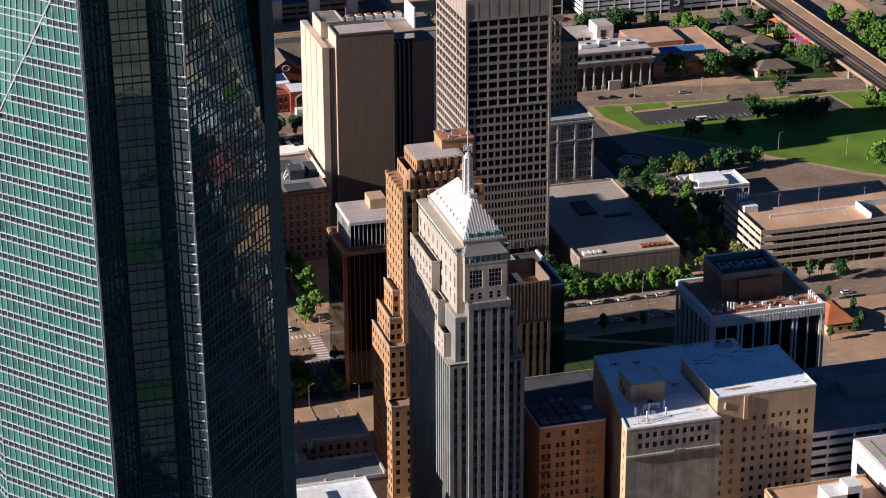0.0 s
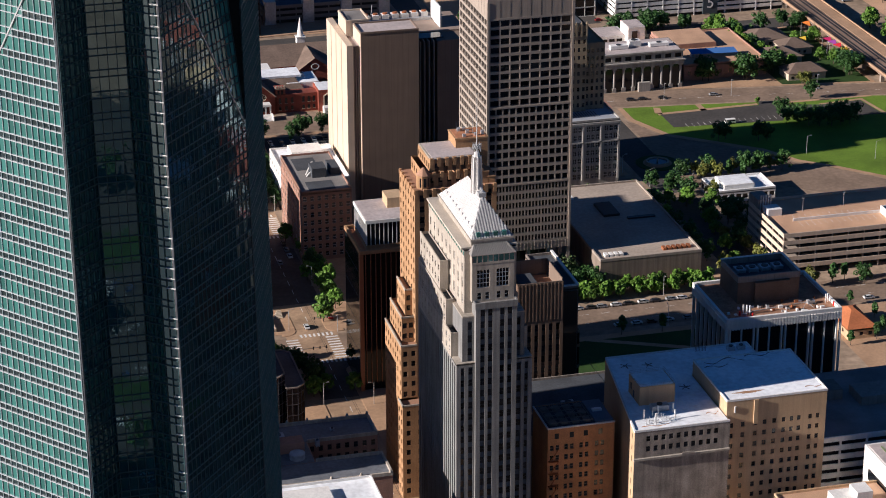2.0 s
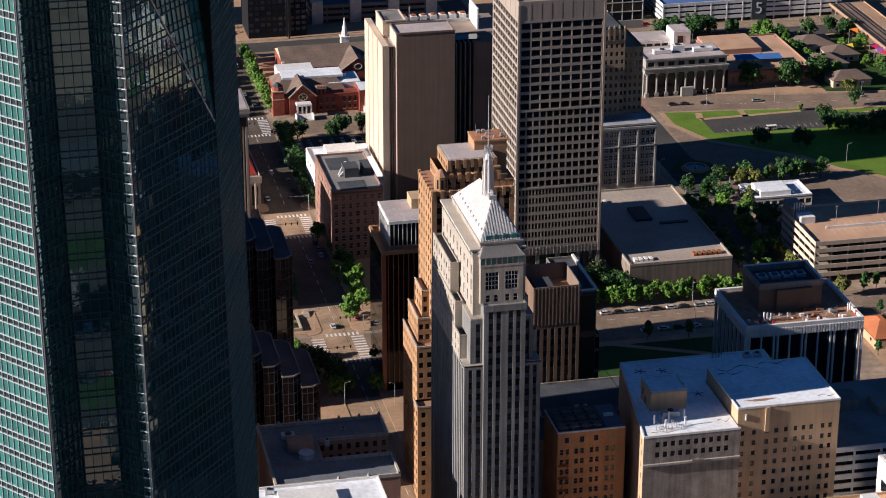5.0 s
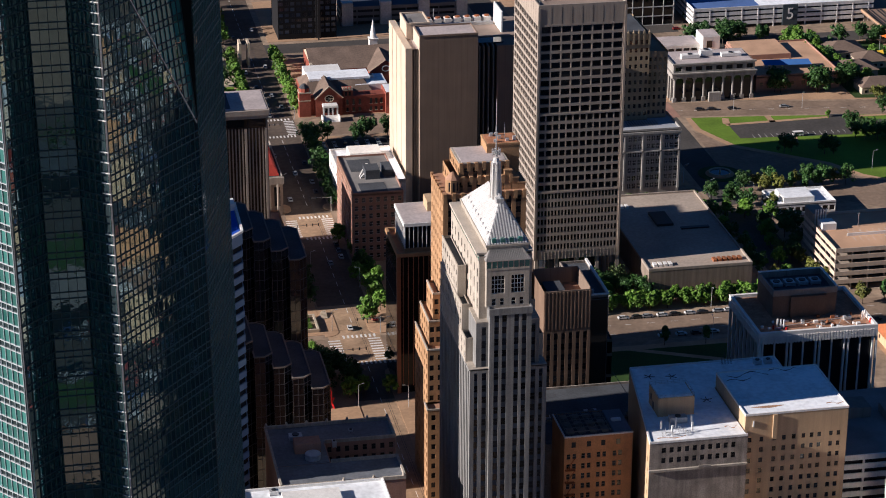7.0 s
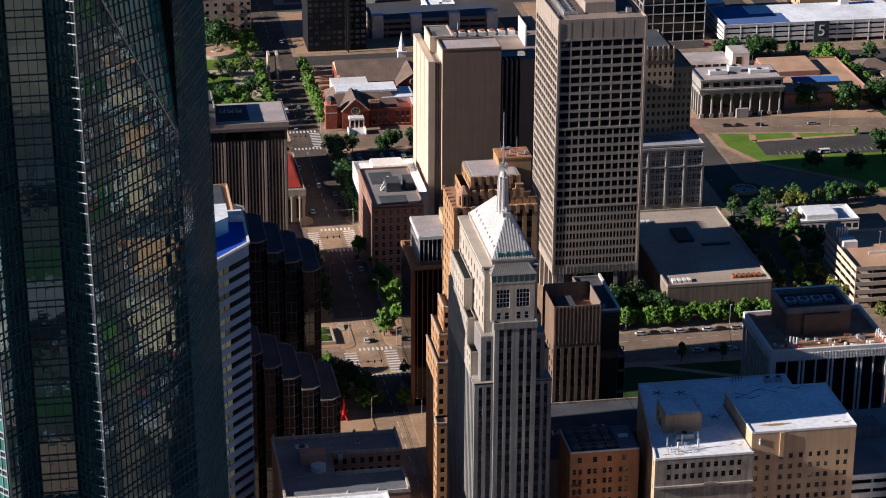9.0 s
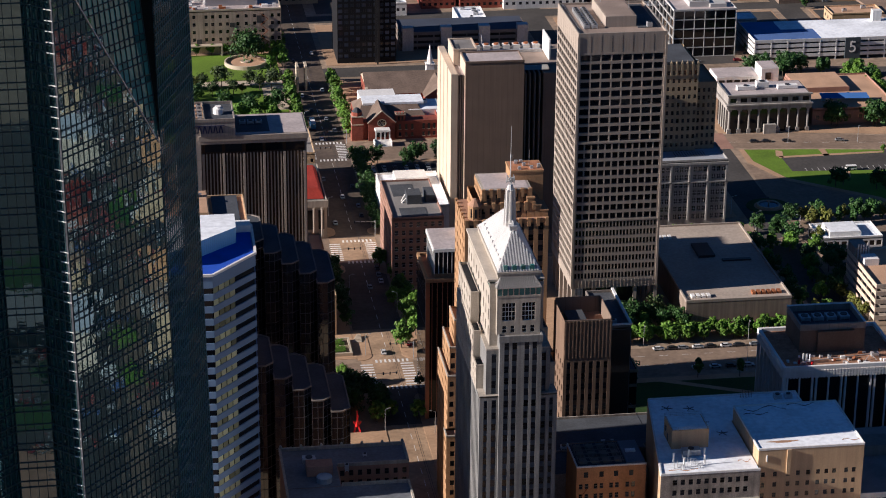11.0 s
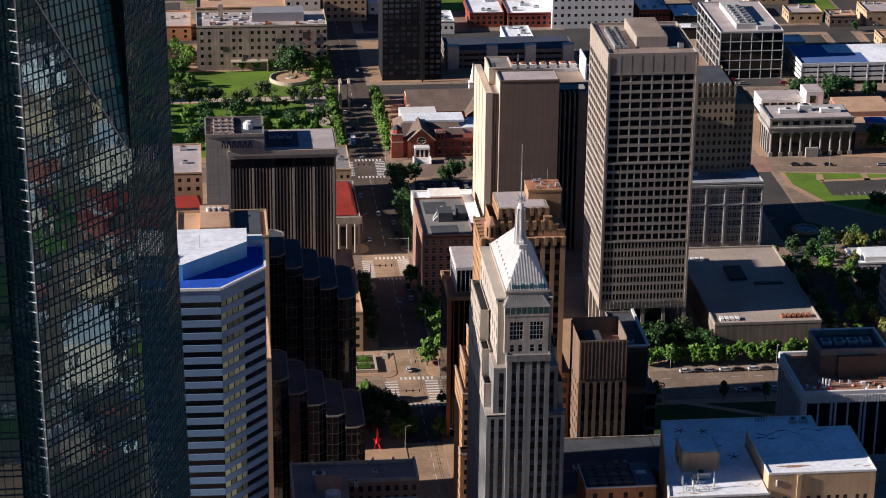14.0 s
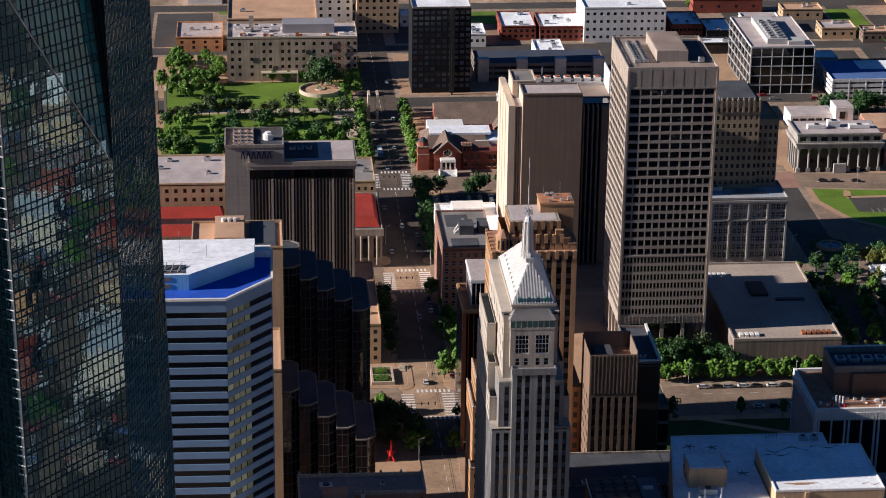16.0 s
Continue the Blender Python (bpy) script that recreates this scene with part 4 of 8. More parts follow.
# ---- dark mid-rise with glazed penthouse ----
def bronze_block():
    ob = thing("bronze_office_block", "dark bronze office block with pale penthouse on roof", "building", (-90, -66, 0))
    x0, x1, y0, y1 = -103.0, -76.6, -78.5, -53
    s = Solid()
    bare_sides(s, x0, x1, y0, y1, 0, 54.2, "WEN")
    s.quad((x0, y0 + 0.5, 0), (x1, y0 + 0.5, 0), (x1, y0 + 0.5, 54.2), (x0, y0 + 0.5, 54.2))
    part("wall", s, black_glass, ob, "near-black glass walls")
    for i in range(15):
        x = x0 + 0.15 + i * 1.86
        part("mullion", Solid().box(x - 0.1, x + 0.1, y0 - 0.05, y0 + 0.5, 3, 53.6), bronze, ob)
    part("corner_post", Solid().box(x0 - 0.3, x0 + 1.1, y0 - 0.3, y0 + 1.2, 0, 54), bronze, ob, "orange-lit bronze corner post")
    for z in (14, 25, 36, 46):
        part("side_joint", Solid().box(x0 - 0.06, x0, y0 + 1, y1, z, z + 0.12), dark_metal, ob)
    part("roof", Solid().box(x0 + 0.5, x1 - 0.5, y0 + 0.5, y1 - 0.5, 53.5, 54.4), rust_roof, ob)
    s = Solid()
    for a in ((x0 - 0.3, x1, y0 - 0.3, y0 + 0.7), (x0 - 0.3, x1, y1 - 0.7, y1), (x0 - 0.3, x0 + 0.7, y0 + 0.7, y1 - 0.7), (x1 - 0.7, x1, y0 + 0.7, y1 - 0.7)):
        s.box(*a, 54, 55.3)
    part("parapet", s, buff_brick, ob, "tan stone rim")
    a0, a1, b0, b1 = -100.0, -77.5, -75.8, -56
    part("penthouse_glass", Solid().box(a0 + 0.3, a1 - 0.3, b0 + 0.3, b1 - 0.3, 54.4, 64.4), dark_glass, ob)
    s = Solid().box(a0 - 0.05, a1, b0 - 0.05, b1, 54.4, 56.0)
    part("penthouse_sill", s, buff_brick, ob)
    for i in range(15):
        x = a0 + 0.1 + i * 1.58
        part("penthouse_post", Solid().box(x - 0.11, x + 0.11, b0 - 0.05, b0 + 0.3, 56, 64.4), white_paint, ob)
    for i in range(12):
        y = b0 + 0.1 + i * 1.75
        part("penthouse_post", Solid().box(a0 - 0.05, a0 + 0.3, y - 0.11, y + 0.11, 56, 64.4), white_paint, ob)
    part("penthouse_roof", Solid().box(a0 - 0.4, a1 + 0.2, b0 - 0.4, b1 + 0.2, 64.4, 65.6).box(a0, a1, b0, b1, 65.6, 65.7, 1), [white_paint, pink_roof], ob)
    part("stair_house", Solid().box(-90, -84, -66, -58, 65.6, 69.5), tan_stucco, ob)


bronze_block()


# ---- glass tower with notched corner, rising past the camera's height ----
DX = -0.013  # slight lean of its sides with height


def glass_tower():
    ob = thing("glass_tower", "very tall teal reflective glass tower with notched corner", "building", (-227, -420, 0))
    ref = 200.0

    def q(x, y, z, inward=0.0):
        k = (z - ref)
        cx, cy = -227.0, -415.0
        f = 1 - inward
        return (cx + (x - cx) * f + DX * k, cy + (y - cy) * f, z)

    L, N1, N2, R = (-235.6, -454.5), (-229.9, -448.9), (-223.5, -448.8), (-218.3, -453.6)
    BR, SR, SR2 = (-201.0, -432.5), (-194.0, -409.6), (-197.0, -391.0)
    BL, SL, SL2 = (-252.9, -433.5), (-260.0, -409.6), (-257.0, -391.0)
    pts = [L, N1, N2, R, BR, SR, SR2, (-214, -381), (-240, -381), SL2, SL, BL]
    zb, zt, zk = 0.0, 286.0, 234.5
    core = Solid()
    outline, pts = pts, [(-227 + (x + 227) * 0.74, -415 + (y + 415) * (0.80 if y < -445 else 0.74)) for x, y in pts]
    for i in range(len(pts)):
        a, b = pts[i], pts[(i + 1) % len(pts)]
        core.quad(q(*a, zb), q(*b, zb), q(*b, zt, 0.008), q(*a, zt, 0.008))
    core.quad(*[q(*p, zt, 0.008) for p in pts])
    part("core_wall", core, teal_spandrel, ob, "dark glass backing wall")
    floor_h = 3.85
    jit = random.Random(3)

    def curtain(a, b, z0, z1, pane_w, solo, bright, cut=None, lean=0.0, glass=teal_glass, proud=0.25, upright=None, lower=teal_glass, skew=0.0):
        """Panes, mullions and floor fins on the face from a to b; cut(s, z) keeps what lies below a slanting line."""
        fr = edge_face(a, b)
        n = max(1, round(fr[3] / pane_w))
        w = fr[3] / n
        nrm = Vector((fr[2][0], fr[2][1], 0))
        cx = Vector((-227.0, -415.0, 0))

        def P(s_, z, out=0.0):
            x, y = fr[0][0] + fr[1][0] * s_, fr[0][1] + fr[1][1] * s_
            dz = z - ref
            o = out + proud - lean * max(0.0, z - zk)
            return (x + DX * dz + nrm.x * o - 0.00014 * dz * (x - cx.x), y + nrm.y * o - 0.00014 * dz * (y - cx.y), z)

        rest, fins, mull = Solid(), Solid(), Solid()
        z = z0
        rows = int((z1 - z0) / floor_h)
        for r in range(rows):
            zb_, zm, zt_ = z0 + r * floor_h, z0 + r * floor_h + 1.25, z0 + (r + 1) * floor_h
            for i in range(n):
                s0, s1 = i * w + 0.06, (i + 1) * w - 0.06
                mid = (s0 + s1) / 2
                if cut and not cut(mid / fr[3], (zb_ + zt_) / 2):
                    continue
                j = [jit.uniform(-0.005, 0.005) for _ in range(3)]
                j[0], j[1] = j[0] - skew, j[1] + skew
                face = (P(s0, zm + 0.08, j[0]), P(s1, zm + 0.08, j[1]), P(s1, zt_ - 0.08, j[1] + j[2]), P(s0, zt_ - 0.08, j[0] + j[2]))
                if solo[0] <= zb_ < solo[1] and COUNT.setdefault("glass_tower_pane", 0) < 300:
                    COUNT["glass_tower_pane"] += 1
                    part("pane", Solid().quad(*face), glass, ob)
                else:
                    rest.quad(*face)
                rest.quad(P(s0, zb_ + 0.08, -skew), P(s1, zb_ + 0.08, skew), P(s1, zm - 0.08, skew), P(s0, zm - 0.08, -skew), m=1)
            # floor fins, one above and one below each spandrel
            for zz in (zb_, zm):
                lo, hi = 0.0, fr[3]
                if cut:
                    ks = [i / 40 for i in range(41) if cut(i / 40, zz)]
                    if not ks:
                        continue
                    lo, hi = min(ks) * fr[3], max(ks) * fr[3]
                a0, a1, b0, b1 = P(lo, zz - 0.07, 0.0), P(hi, zz - 0.07, 0.0), P(lo, zz - 0.07, 0.22), P(hi, zz - 0.07, 0.22)
                up = 0.14
                fins.quad(b0, b1, (b1[0], b1[1], b1[2] + up), (b0[0], b0[1], b0[2] + up))
                fins.quad((b0[0], b0[1], b0[2] + up), (b1[0], b1[1], b1[2] + up), (a1[0], a1[1], a1[2] + up), (a0[0], a0[1], a0[2] + up))
                fins.quad(a0, a1, b1, b0)
        for i in range(n + 1):
            s_ = i * w
            ztop = z1
            if cut:
                ks = [z0 + (z1 - z0) * k / 60 for k in range(61) if cut(min(max(s_ / fr[3], 0.001), 0.999), z0 + (z1 - z0) * k / 60)]
                if not ks:
                    continue
                z_lo, ztop = min(ks), max(ks)
            else:
                z_lo = z0
            for d in (-0.05, 0.05):
                p0, p1 = P(s_ + d, z_lo, 0.02), P(s_ + d, ztop, 0.02)
                p2, p3 = P(s_ + d, z_lo, 0.2), P(s_ + d, ztop, 0.2)
                mull.quad(p0, p2, p3, p1)
            mull.quad(P(s_ - 0.05, z_lo, 0.2), P(s_ + 0.05, z_lo, 0.2), P(s_ + 0.05, ztop, 0.2), P(s_ - 0.05, ztop, 0.2))
        if rest.f:
            part("glazing", rest, [glass, lower], ob, "", "stuff")
        part("floor_fin", fins, bright, ob, "", "stuff")
        part("mullion", mull, upright or fin_shaded, ob, "", "stuff")

    # one aluminium in sunlit and shaded copies, the light put into each colour
    fin_sunlit = surf("sunlit_aluminium_fin", (0.45, 0.47, 0.49), rough=0.5, var=0.05, bump=0.0)
    fin_shaded = surf("shaded_aluminium_fin", (0.05, 0.085, 0.092), rough=0.45, var=0.05, bump=0.0, metal=0.2)
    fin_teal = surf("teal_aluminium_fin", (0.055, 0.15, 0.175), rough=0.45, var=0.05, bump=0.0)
    mullion_sunlit = surf("sunlit_aluminium_mullion", (0.34, 0.40, 0.41), rough=0.5, var=0.05, bump=0.0)
    # slanting cut: the faces give way to leaning facets above the line
    right_cut = lambda k, z: z < zk + (1 - k) * 42.0
    left_cut = lambda k, z: z < zk + k * 42.0
    curtain(R, BR, 120, 284, 1.45, (198, 222), fin_shaded, right_cut, skew=0.065, glass=mirror_glass, lower=mirror_glass)
    curtain(BL, L, 120, 284, 1.45, (214, 222), fin_sunlit, left_cut, upright=mullion_sunlit, lower=teal_spandrel)
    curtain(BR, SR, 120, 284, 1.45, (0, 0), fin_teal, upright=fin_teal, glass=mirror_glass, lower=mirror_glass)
    curtain(SL, BL, 120, 284, 1.45, (0, 0), fin_sunlit, upright=mullion_sunlit, lower=teal_spandrel)
    curtain(R, BR, zk, 284, 1.45, (0, 0), fin_shaded, lambda k, z: z >= zk + (1 - k) * 42.0, lean=0.10, proud=0.1, glass=upper_teal, lower=upper_teal)
    curtain(BL, L, zk, 284, 1.45, (0, 0), fin_sunlit, lambda k, z: z >= zk + k * 42.0, lean=0.10, proud=0.1, upright=mullion_sunlit)
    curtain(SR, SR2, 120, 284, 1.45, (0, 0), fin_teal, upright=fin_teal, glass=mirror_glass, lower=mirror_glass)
    curtain(N1, N2, 120, 276, 1.6, (190, 200), fin_shaded, glass=mirror_glass, proud=0.5, lower=mirror_glass)
    curtain(L, N1, 120, 284, 1.45, (0, 0), fin_shaded, glass=mirror_glass, lower=mirror_glass)
    curtain(N2, R, 120, 284, 1.45, (0, 0), fin_shaded, glass=mirror_glass, lower=mirror_glass)
    # bright edge fins either side of the notch
    s = Solid()
    for k in range(int(160 / floor_h)):
        if k % 4 != 3:
            for zz in (0.0, 1.9):
                z = 120 + k * floor_h + zz
                a = q(R[0] - 1.3, R[1] + 0.4, z)
                b = q(R[0] + 0.1, R[1] - 0.5, z)
                s.beam(a, b, 0.16)
    part("edge_fin", s, white_paint, ob, "bright aluminium blades on the notch edge", "stuff")
    s = Solid().beam(q(R[0], R[1] - 0.3, 120), q(R[0], R[1] - 0.3, 284), 0.3).beam(q(L[0], L[1] - 0.3, 120), q(L[0], L[1] - 0.3, 284), 0.2)
    s.beam(q(BR[0] - 0.1, BR[1] - 0.3, zk), q(R[0], R[1] - 0.2, zk + 42), 0.25).beam(q(BL[0] + 0.1, BL[1] - 0.3, zk), q(L[0], L[1] - 0.2, zk + 42), 0.25)
    part("edge_trim", s, steel, ob)
    part("slot", Solid().quad(q(BR[0] + 0.2, BR[1] - 0.1, zk), q(BR[0] + 0.2, BR[1] - 0.1, 284), q(BR[0] - 6.4, BR[1] + 5.2, 284)), black_glass, ob, "black wedge between leaning facets")
    part("podium", Solid().box(-262, -190, -458, -378, 0, 18), grey_fin, ob)


glass_tower()


# ---- blue and white banded tower ----
def banded_tower():
    ob = thing("banded_office_tower", "blue-grey and dark banded office tower with blue roof deck", "building", (-200, -205, 0))
    poly = [(-222, -223.5), (-184.4, -224), (-171.2, -208.5), (-171.0, -186), (-222, -186)]
    fs = [edge_face(poly[0], poly[1]), edge_face(poly[1], poly[2]), edge_face(poly[2], poly[3])]
    part("glass_body", Solid().prism([(-221.7, -223.1), (-184.6, -223.6), (-171.6, -208.3), (-171.4, -186.4), (-221.7, -186.4)], 0, 119), black_glass, ob, "dark ribbon glazing")
    z = 119.0
    k = 0
    while z > 4:
        s = Solid()
        for fr in fs:
            a, b = at_face(fr, -0.05, 0), at_face(fr, fr[3] + 0.05, 0)
            a2, b2 = at_face(fr, 0, 0, 0.6), at_face(fr, fr[3], 0, 0.6)
            s.quad((a[0], a[1], z - 2.0), (b[0], b[1], z - 2.0), (b[0], b[1], z), (a[0], a[1], z))
            s.quad((a[0], a[1], z), (b[0], b[1], z), (b2[0], b2[1], z), (a2[0], a2[1], z)), s.quad((a2[0], a2[1], z - 2), (b2[0], b2[1], z - 2), (b[0], b[1], z - 2), (a[0], a[1], z - 2))
        part("spandrel_band", s, band_blue_grey, ob)
        if k < 22:
            fr = fs[1]
            for i in range(4):
                a0 = 0.3 + i * 2.6
                p = [at_face(fr, a0, z - 3.8, 0.12), at_face(fr, a0 + 2.3, z - 3.8, 0.12), at_face(fr, a0 + 2.3, z - 2.05, 0.12), at_face(fr, a0, z - 2.05, 0.12)]
                part("window", Solid().quad(*p), band_glass, ob, "ribbon window with drawn yellowish blinds")
        z -= 3.85
        k += 1
    part("parapet_band", Solid().prism(poly, 119.0, 120.6), band_blue_grey, ob)
    part("roof_deck", Solid().prism([(-221.3, -222.9), (-184.8, -223.3), (-171.9, -208.1), (-171.7, -186.7), (-221.3, -186.7)], 120.6, 120.7), blue_roof, ob, "deep blue coated roof deck")
    s = Solid()
    for a, b in zip(poly, poly[1:] + poly[:1]):
        s.beam((a[0], a[1], 121), (b[0], b[1], 121), 0.7)
    part("parapet", s, white_paint, ob)
    part("plant_block", Solid().prism([(-218, -216), (-195, -216), (-176.2, -199), (-176, -188), (-218, -188)], 120.7, 125.6, 0, 1), [pale_blue, white_roof], ob, "pale blue rooftop plant block")
    for z in (121.4, 123.6):
        part("louvre", Solid().box(-208, -200, -216.12, -216, z, z + 1.3), grey_fin, ob)
    part("roof_well", Solid().box(-216, -196, -215, -208.5, 125.6, 125.7), dark_roof, ob)
    s = Solid()
    for x, y, h in ((-205, -205, 5), (-198, -199, 7), (-190, -203, 4)):
        s.beam((x, y, 125.6), (x, y, 125.6 + h), 0.12)
    for k in range(9):
        s.beam((-215 + k * 2.1, -214.4, 125.7), (-214 + k * 2.1, -209.2, 126.5), 0.25)
    s.beam((-216, -215, 126.6), (-196, -215, 126.6), 0.12).beam((-216, -208.5, 126.6), (-196, -208.5, 126.6), 0.12)
    part("aerial", s, steel, ob)
    part("corner_tower", Solid().box(-176, -171.4, -191, -186.2, 120.7, 122.8), white_paint, ob)


banded_tower()


# ---- two cascades of black glass with chamfered corners ----
def black_cascade(steps, y_n, label, group):
    ob = thing("black_glass_building", label, "building", (steps[0][0], steps[0][2], 0), group)
    for x0, x1, y0, z in steps:
        c = 2.6
        poly = [(x0, y0), (x1 - c, y0), (x1, y0 + c), (x1, y_n - c), (x1 - c, y_n), (x0, y_n)]
        wing = part("wing", Solid().prism(poly, 0, z), smoke_glass, ob)
        s = Solid()
        for a, b in ((poly[0], poly[1]), (poly[1], poly[2]), (poly[2], poly[3])):
            fr = edge_face(a, b)
            n = max(1, round(fr[3] / 1.5))
            for i in range(n + 1):
                p = at_face(fr, fr[3] * i / n, 0, -0.03)
                s.box(p[0] - 0.06, p[0] + 0.06, p[1] - 0.06, p[1] + 0.06, 2, z)
            zz = 3.9
            while zz < z:
                p, r = at_face(fr, 0, zz, -0.02), at_face(fr, fr[3], zz, -0.02)
                s.beam(p, r, 0.16)
                zz += 3.9
        part("mullion_grid", s, bronze_dark, wing)
        s = Solid()
        for a, b in zip(poly, poly[1:] + poly[:1]):
            s.beam((a[0], a[1], z + 0.2), (b[0], b[1], z + 0.2), 0.45)
        part("parapet", s, grey_fin, wing)
        part("roof", Solid().prism(poly, z, z + 0.08, 0), dark_roof, wing)


smoke_glass = pane_glass("smoky_curtain_glass", (0.016, 0.017, 0.021), rough=0.05, spec=0.5, rnd=0.4, ior=2.1, tint=(0.72, 0.88, 1.0))
bronze_dark = surf("dark_bronze_mullion", (0.085, 0.082, 0.085), rough=0.5, var=0.1, bump=0.0)
black_cascade([(-172, -160.6, -80, 73.0), (-160.6, -154.6, -82, 69.2), (-154.6, -148.6, -83, 65.4), (-148.6, -142.5, -84, 61.8), (-142.5, -136.3, -85, 58.4)], -54, "black glass tower stepping down in chamfered wings", "stepped glass wings")
black_cascade([(-168, -162.6, -148, 56.6), (-162.6, -156.6, -150, 52.6), (-156.6, -150.5, -151, 48.8), (-150.5, -144.3, -152, 45.0), (-144.3, -138.0, -152.6, 41.0)], -123, "lower black glass building stepping down to plaza", "stepped glass wings")

# block behind the cascade; its dark roof sheet is shade put into colour
ob = plain_block("office_block", "tan concrete block with ducts and a roof part darkened for shade", -198, -166.6, -89, -63, 84, tan_stucco, tan_roof, (0, 0), (0, 0), units=0)
part("dark_roof", Solid().box(-178, -169, -88.4, -63.6, 84.0, 84.6), dark_roof, ob)
part("upper_roof", Solid().box(-190, -179.5, -86, -64, 84.0, 87).box(-189.7, -179.8, -85.7, -64.3, 87, 87.1, 1), [tan_stucco, tan_roof], ob)
for i in range(3):
    part("duct", Solid().tube(-187 + i * 2.0, -70, 0.8, 87.1, 88.4, 10).beam((-187 + i * 2, -70, 88), (-185.5 + i * 2, -69, 87.6), 0.6), white_paint, ob)
plain_block("office_block", "tan office block west of the stepped glass wings", -204, -168.2, -152, -118, 66, tan_stucco, tan_roof, (0, 0), (0, 0), units=2)
ob = plain_block("low_wing", "long low tan wing with gravel roof beside the avenue", -136.4, -127.8, 0, 67, 16.5, tan_stucco, tan_roof, (2, 4), (0, 0), units=1)


# ---- dark ribbed bank tower with sign block ----
def ribbed_bank():
    ob = thing("ribbed_bank_tower", "dark ribbed office tower with grey sign block", "building", (-162, 31, 0))
    part("glass_body", Solid().box(-186.5, -137.6, 20.6, 43, 0, 75), bronze_glass, ob)
    for i in range(31):
        x = -177.0 + i * 1.31
        d = 0.0 if i % 6 else -0.35
        part("fin", Solid().box(x - (0.24 if i % 6 else 0.45), x + (0.24 if i % 6 else 0.45), 19.9 + d, 20.6, 0, 70.5), concrete, ob)
    for i in range(5):
        x = -177.0 + i * 7.86
        part("top_window", Solid().box(x + 0.7, x + 7.2, 20.3, 20.6, 71.2, 74.2), dark_glass, ob)
    part("cornice", Solid().box(-178.5, -136.6, 19, 43.8, 74.8, 76.2).box(-178.8, -136.3, 18.6, 44, 76.2, 78.2), concrete, ob, "grey concrete cornice")
    part("east_wall", Solid().box(-137.6, -136.9, 20.2, 43, 0, 74.8), grey_fin, ob)
    part("sign_block", Solid().box(-187.2, -177.8, 19.4, 42, 0, 84.2).box(-177.8, -164.6, 18.4, 40, 78.2, 84.2), surf("grey_tan_panel", (0.34, 0.30, 0.265), var=0.08, streak=0.12, joint=(1.6, 3.8)), ob, "grey panelled corner block")
    # west half of the lower roof drawn dark, the sign block's shade in its colour
    part("roof", Solid().box(-164.4, -137, 20, 43, 78.2, 78.35).box(-164, -151, 22, 41, 78.35, 78.5, 1), [pink_roof, dark_roof], ob)
    s = Solid()
    for a in ((-187.2, -164.6, 18.2, 18.7), (-187.2, -164.6, 39.6, 40.1), (-187.4, -186.9, 18.7, 39.6), (-165, -164.5, 18.7, 39.6), (-176.4, -176, 18.7, 39.6)):
        s.box(*a, 84.2, 85.4)
    part("parapet", s, concrete_grey, ob)
    part("block_roof", Solid().box(-186.9, -176.4, 18.7, 39.6, 84.2, 84.35).box(-176, -165, 18.7, 39.6, 84.2, 84.36, 1), [tan_roof, dark_roof], ob)
    part("dish_aerial", Solid().tube(-170.5, 28, 2.0, 84.4, 86.6, 12).tube(-170.5, 28, 1.2, 86.6, 87.4, 12), white_paint, ob)
    roof_units(ob, [(-183 + (i % 3) * 2.6, 22 + (i // 3) * 4.5, 1.8, 2.2, 1.4) for i in range(12)], 84.35)
    roof_units(ob, [(-161 + i * 3.2, 32, 2.4, 2.6, 1.2) for i in range(3)], 78.5)
    part("letter_strip", Solid().box(-180.6, -168.6, 18.1, 18.4, 82.6, 82.75), navy, ob)
    for i in range(6):
        x = -181.0 + i * 2.05
        s = Solid().beam((x, 18.25, 79.7), (x + 0.55, 18.2, 82.5), 0.42).beam((x + 1.4, 18.25, 79.7), (x + 0.85, 18.2, 82.5), 0.42)
        part("sign_mark", s, navy, ob, "navy blue sign shape")


ribbed_bank()

# small classical bank, red roofs, low blocks west of the avenue
ob = plain_block("classical_bank", "small stone bank with columns and red tiled roof", -136.6, -121.5, 104, 150, 17, limestone, dark_roof, (3, 1), (0, 0), 2.6, 9, units=0)
part("red_roof", Solid().quad((-136, 107, 17.2), (-122.5, 107, 17.2), (-124.5, 112, 20.5), (-134.5, 112, 20.5)).quad((-122.5, 107, 17.2), (-122.5, 146, 17.2), (-124.5, 141, 20.5), (-124.5, 112, 20.5)).quad((-124.5, 112, 20.5), (-124.5, 141, 20.5), (-134.5, 141, 20.5), (-134.5, 112, 20.5)).quad((-136, 146, 17.2), (-136, 107, 17.2), (-134.5, 112, 20.5), (-134.5, 141, 20.5)), red_tile, ob, "red tiled hip roof")
part("cornice", Solid().box(-137.2, -121, 103.2, 104.4, 14.5, 17.6), limestone, ob)
for i in range(4):
    part("column", Solid().tube(-134.3 + i * 3.5, 103.4, 0.55, 1.2, 14.5, 10), limestone, ob)
ob = plain_block("low_block", "low tan block behind bank tower", -136.5, -121.8, 157, 190, 20, tan_stucco, grey_roof, (5, 4), (0, 0), 1.2, 1.6, units=3)
ob = plain_block("low_block", "low tan office block with small windows", -232, -189, 129, 168, 30, tan_stucco, pink_roof, (11, 7), (0, 0), 1.5, 1.8, units=4)
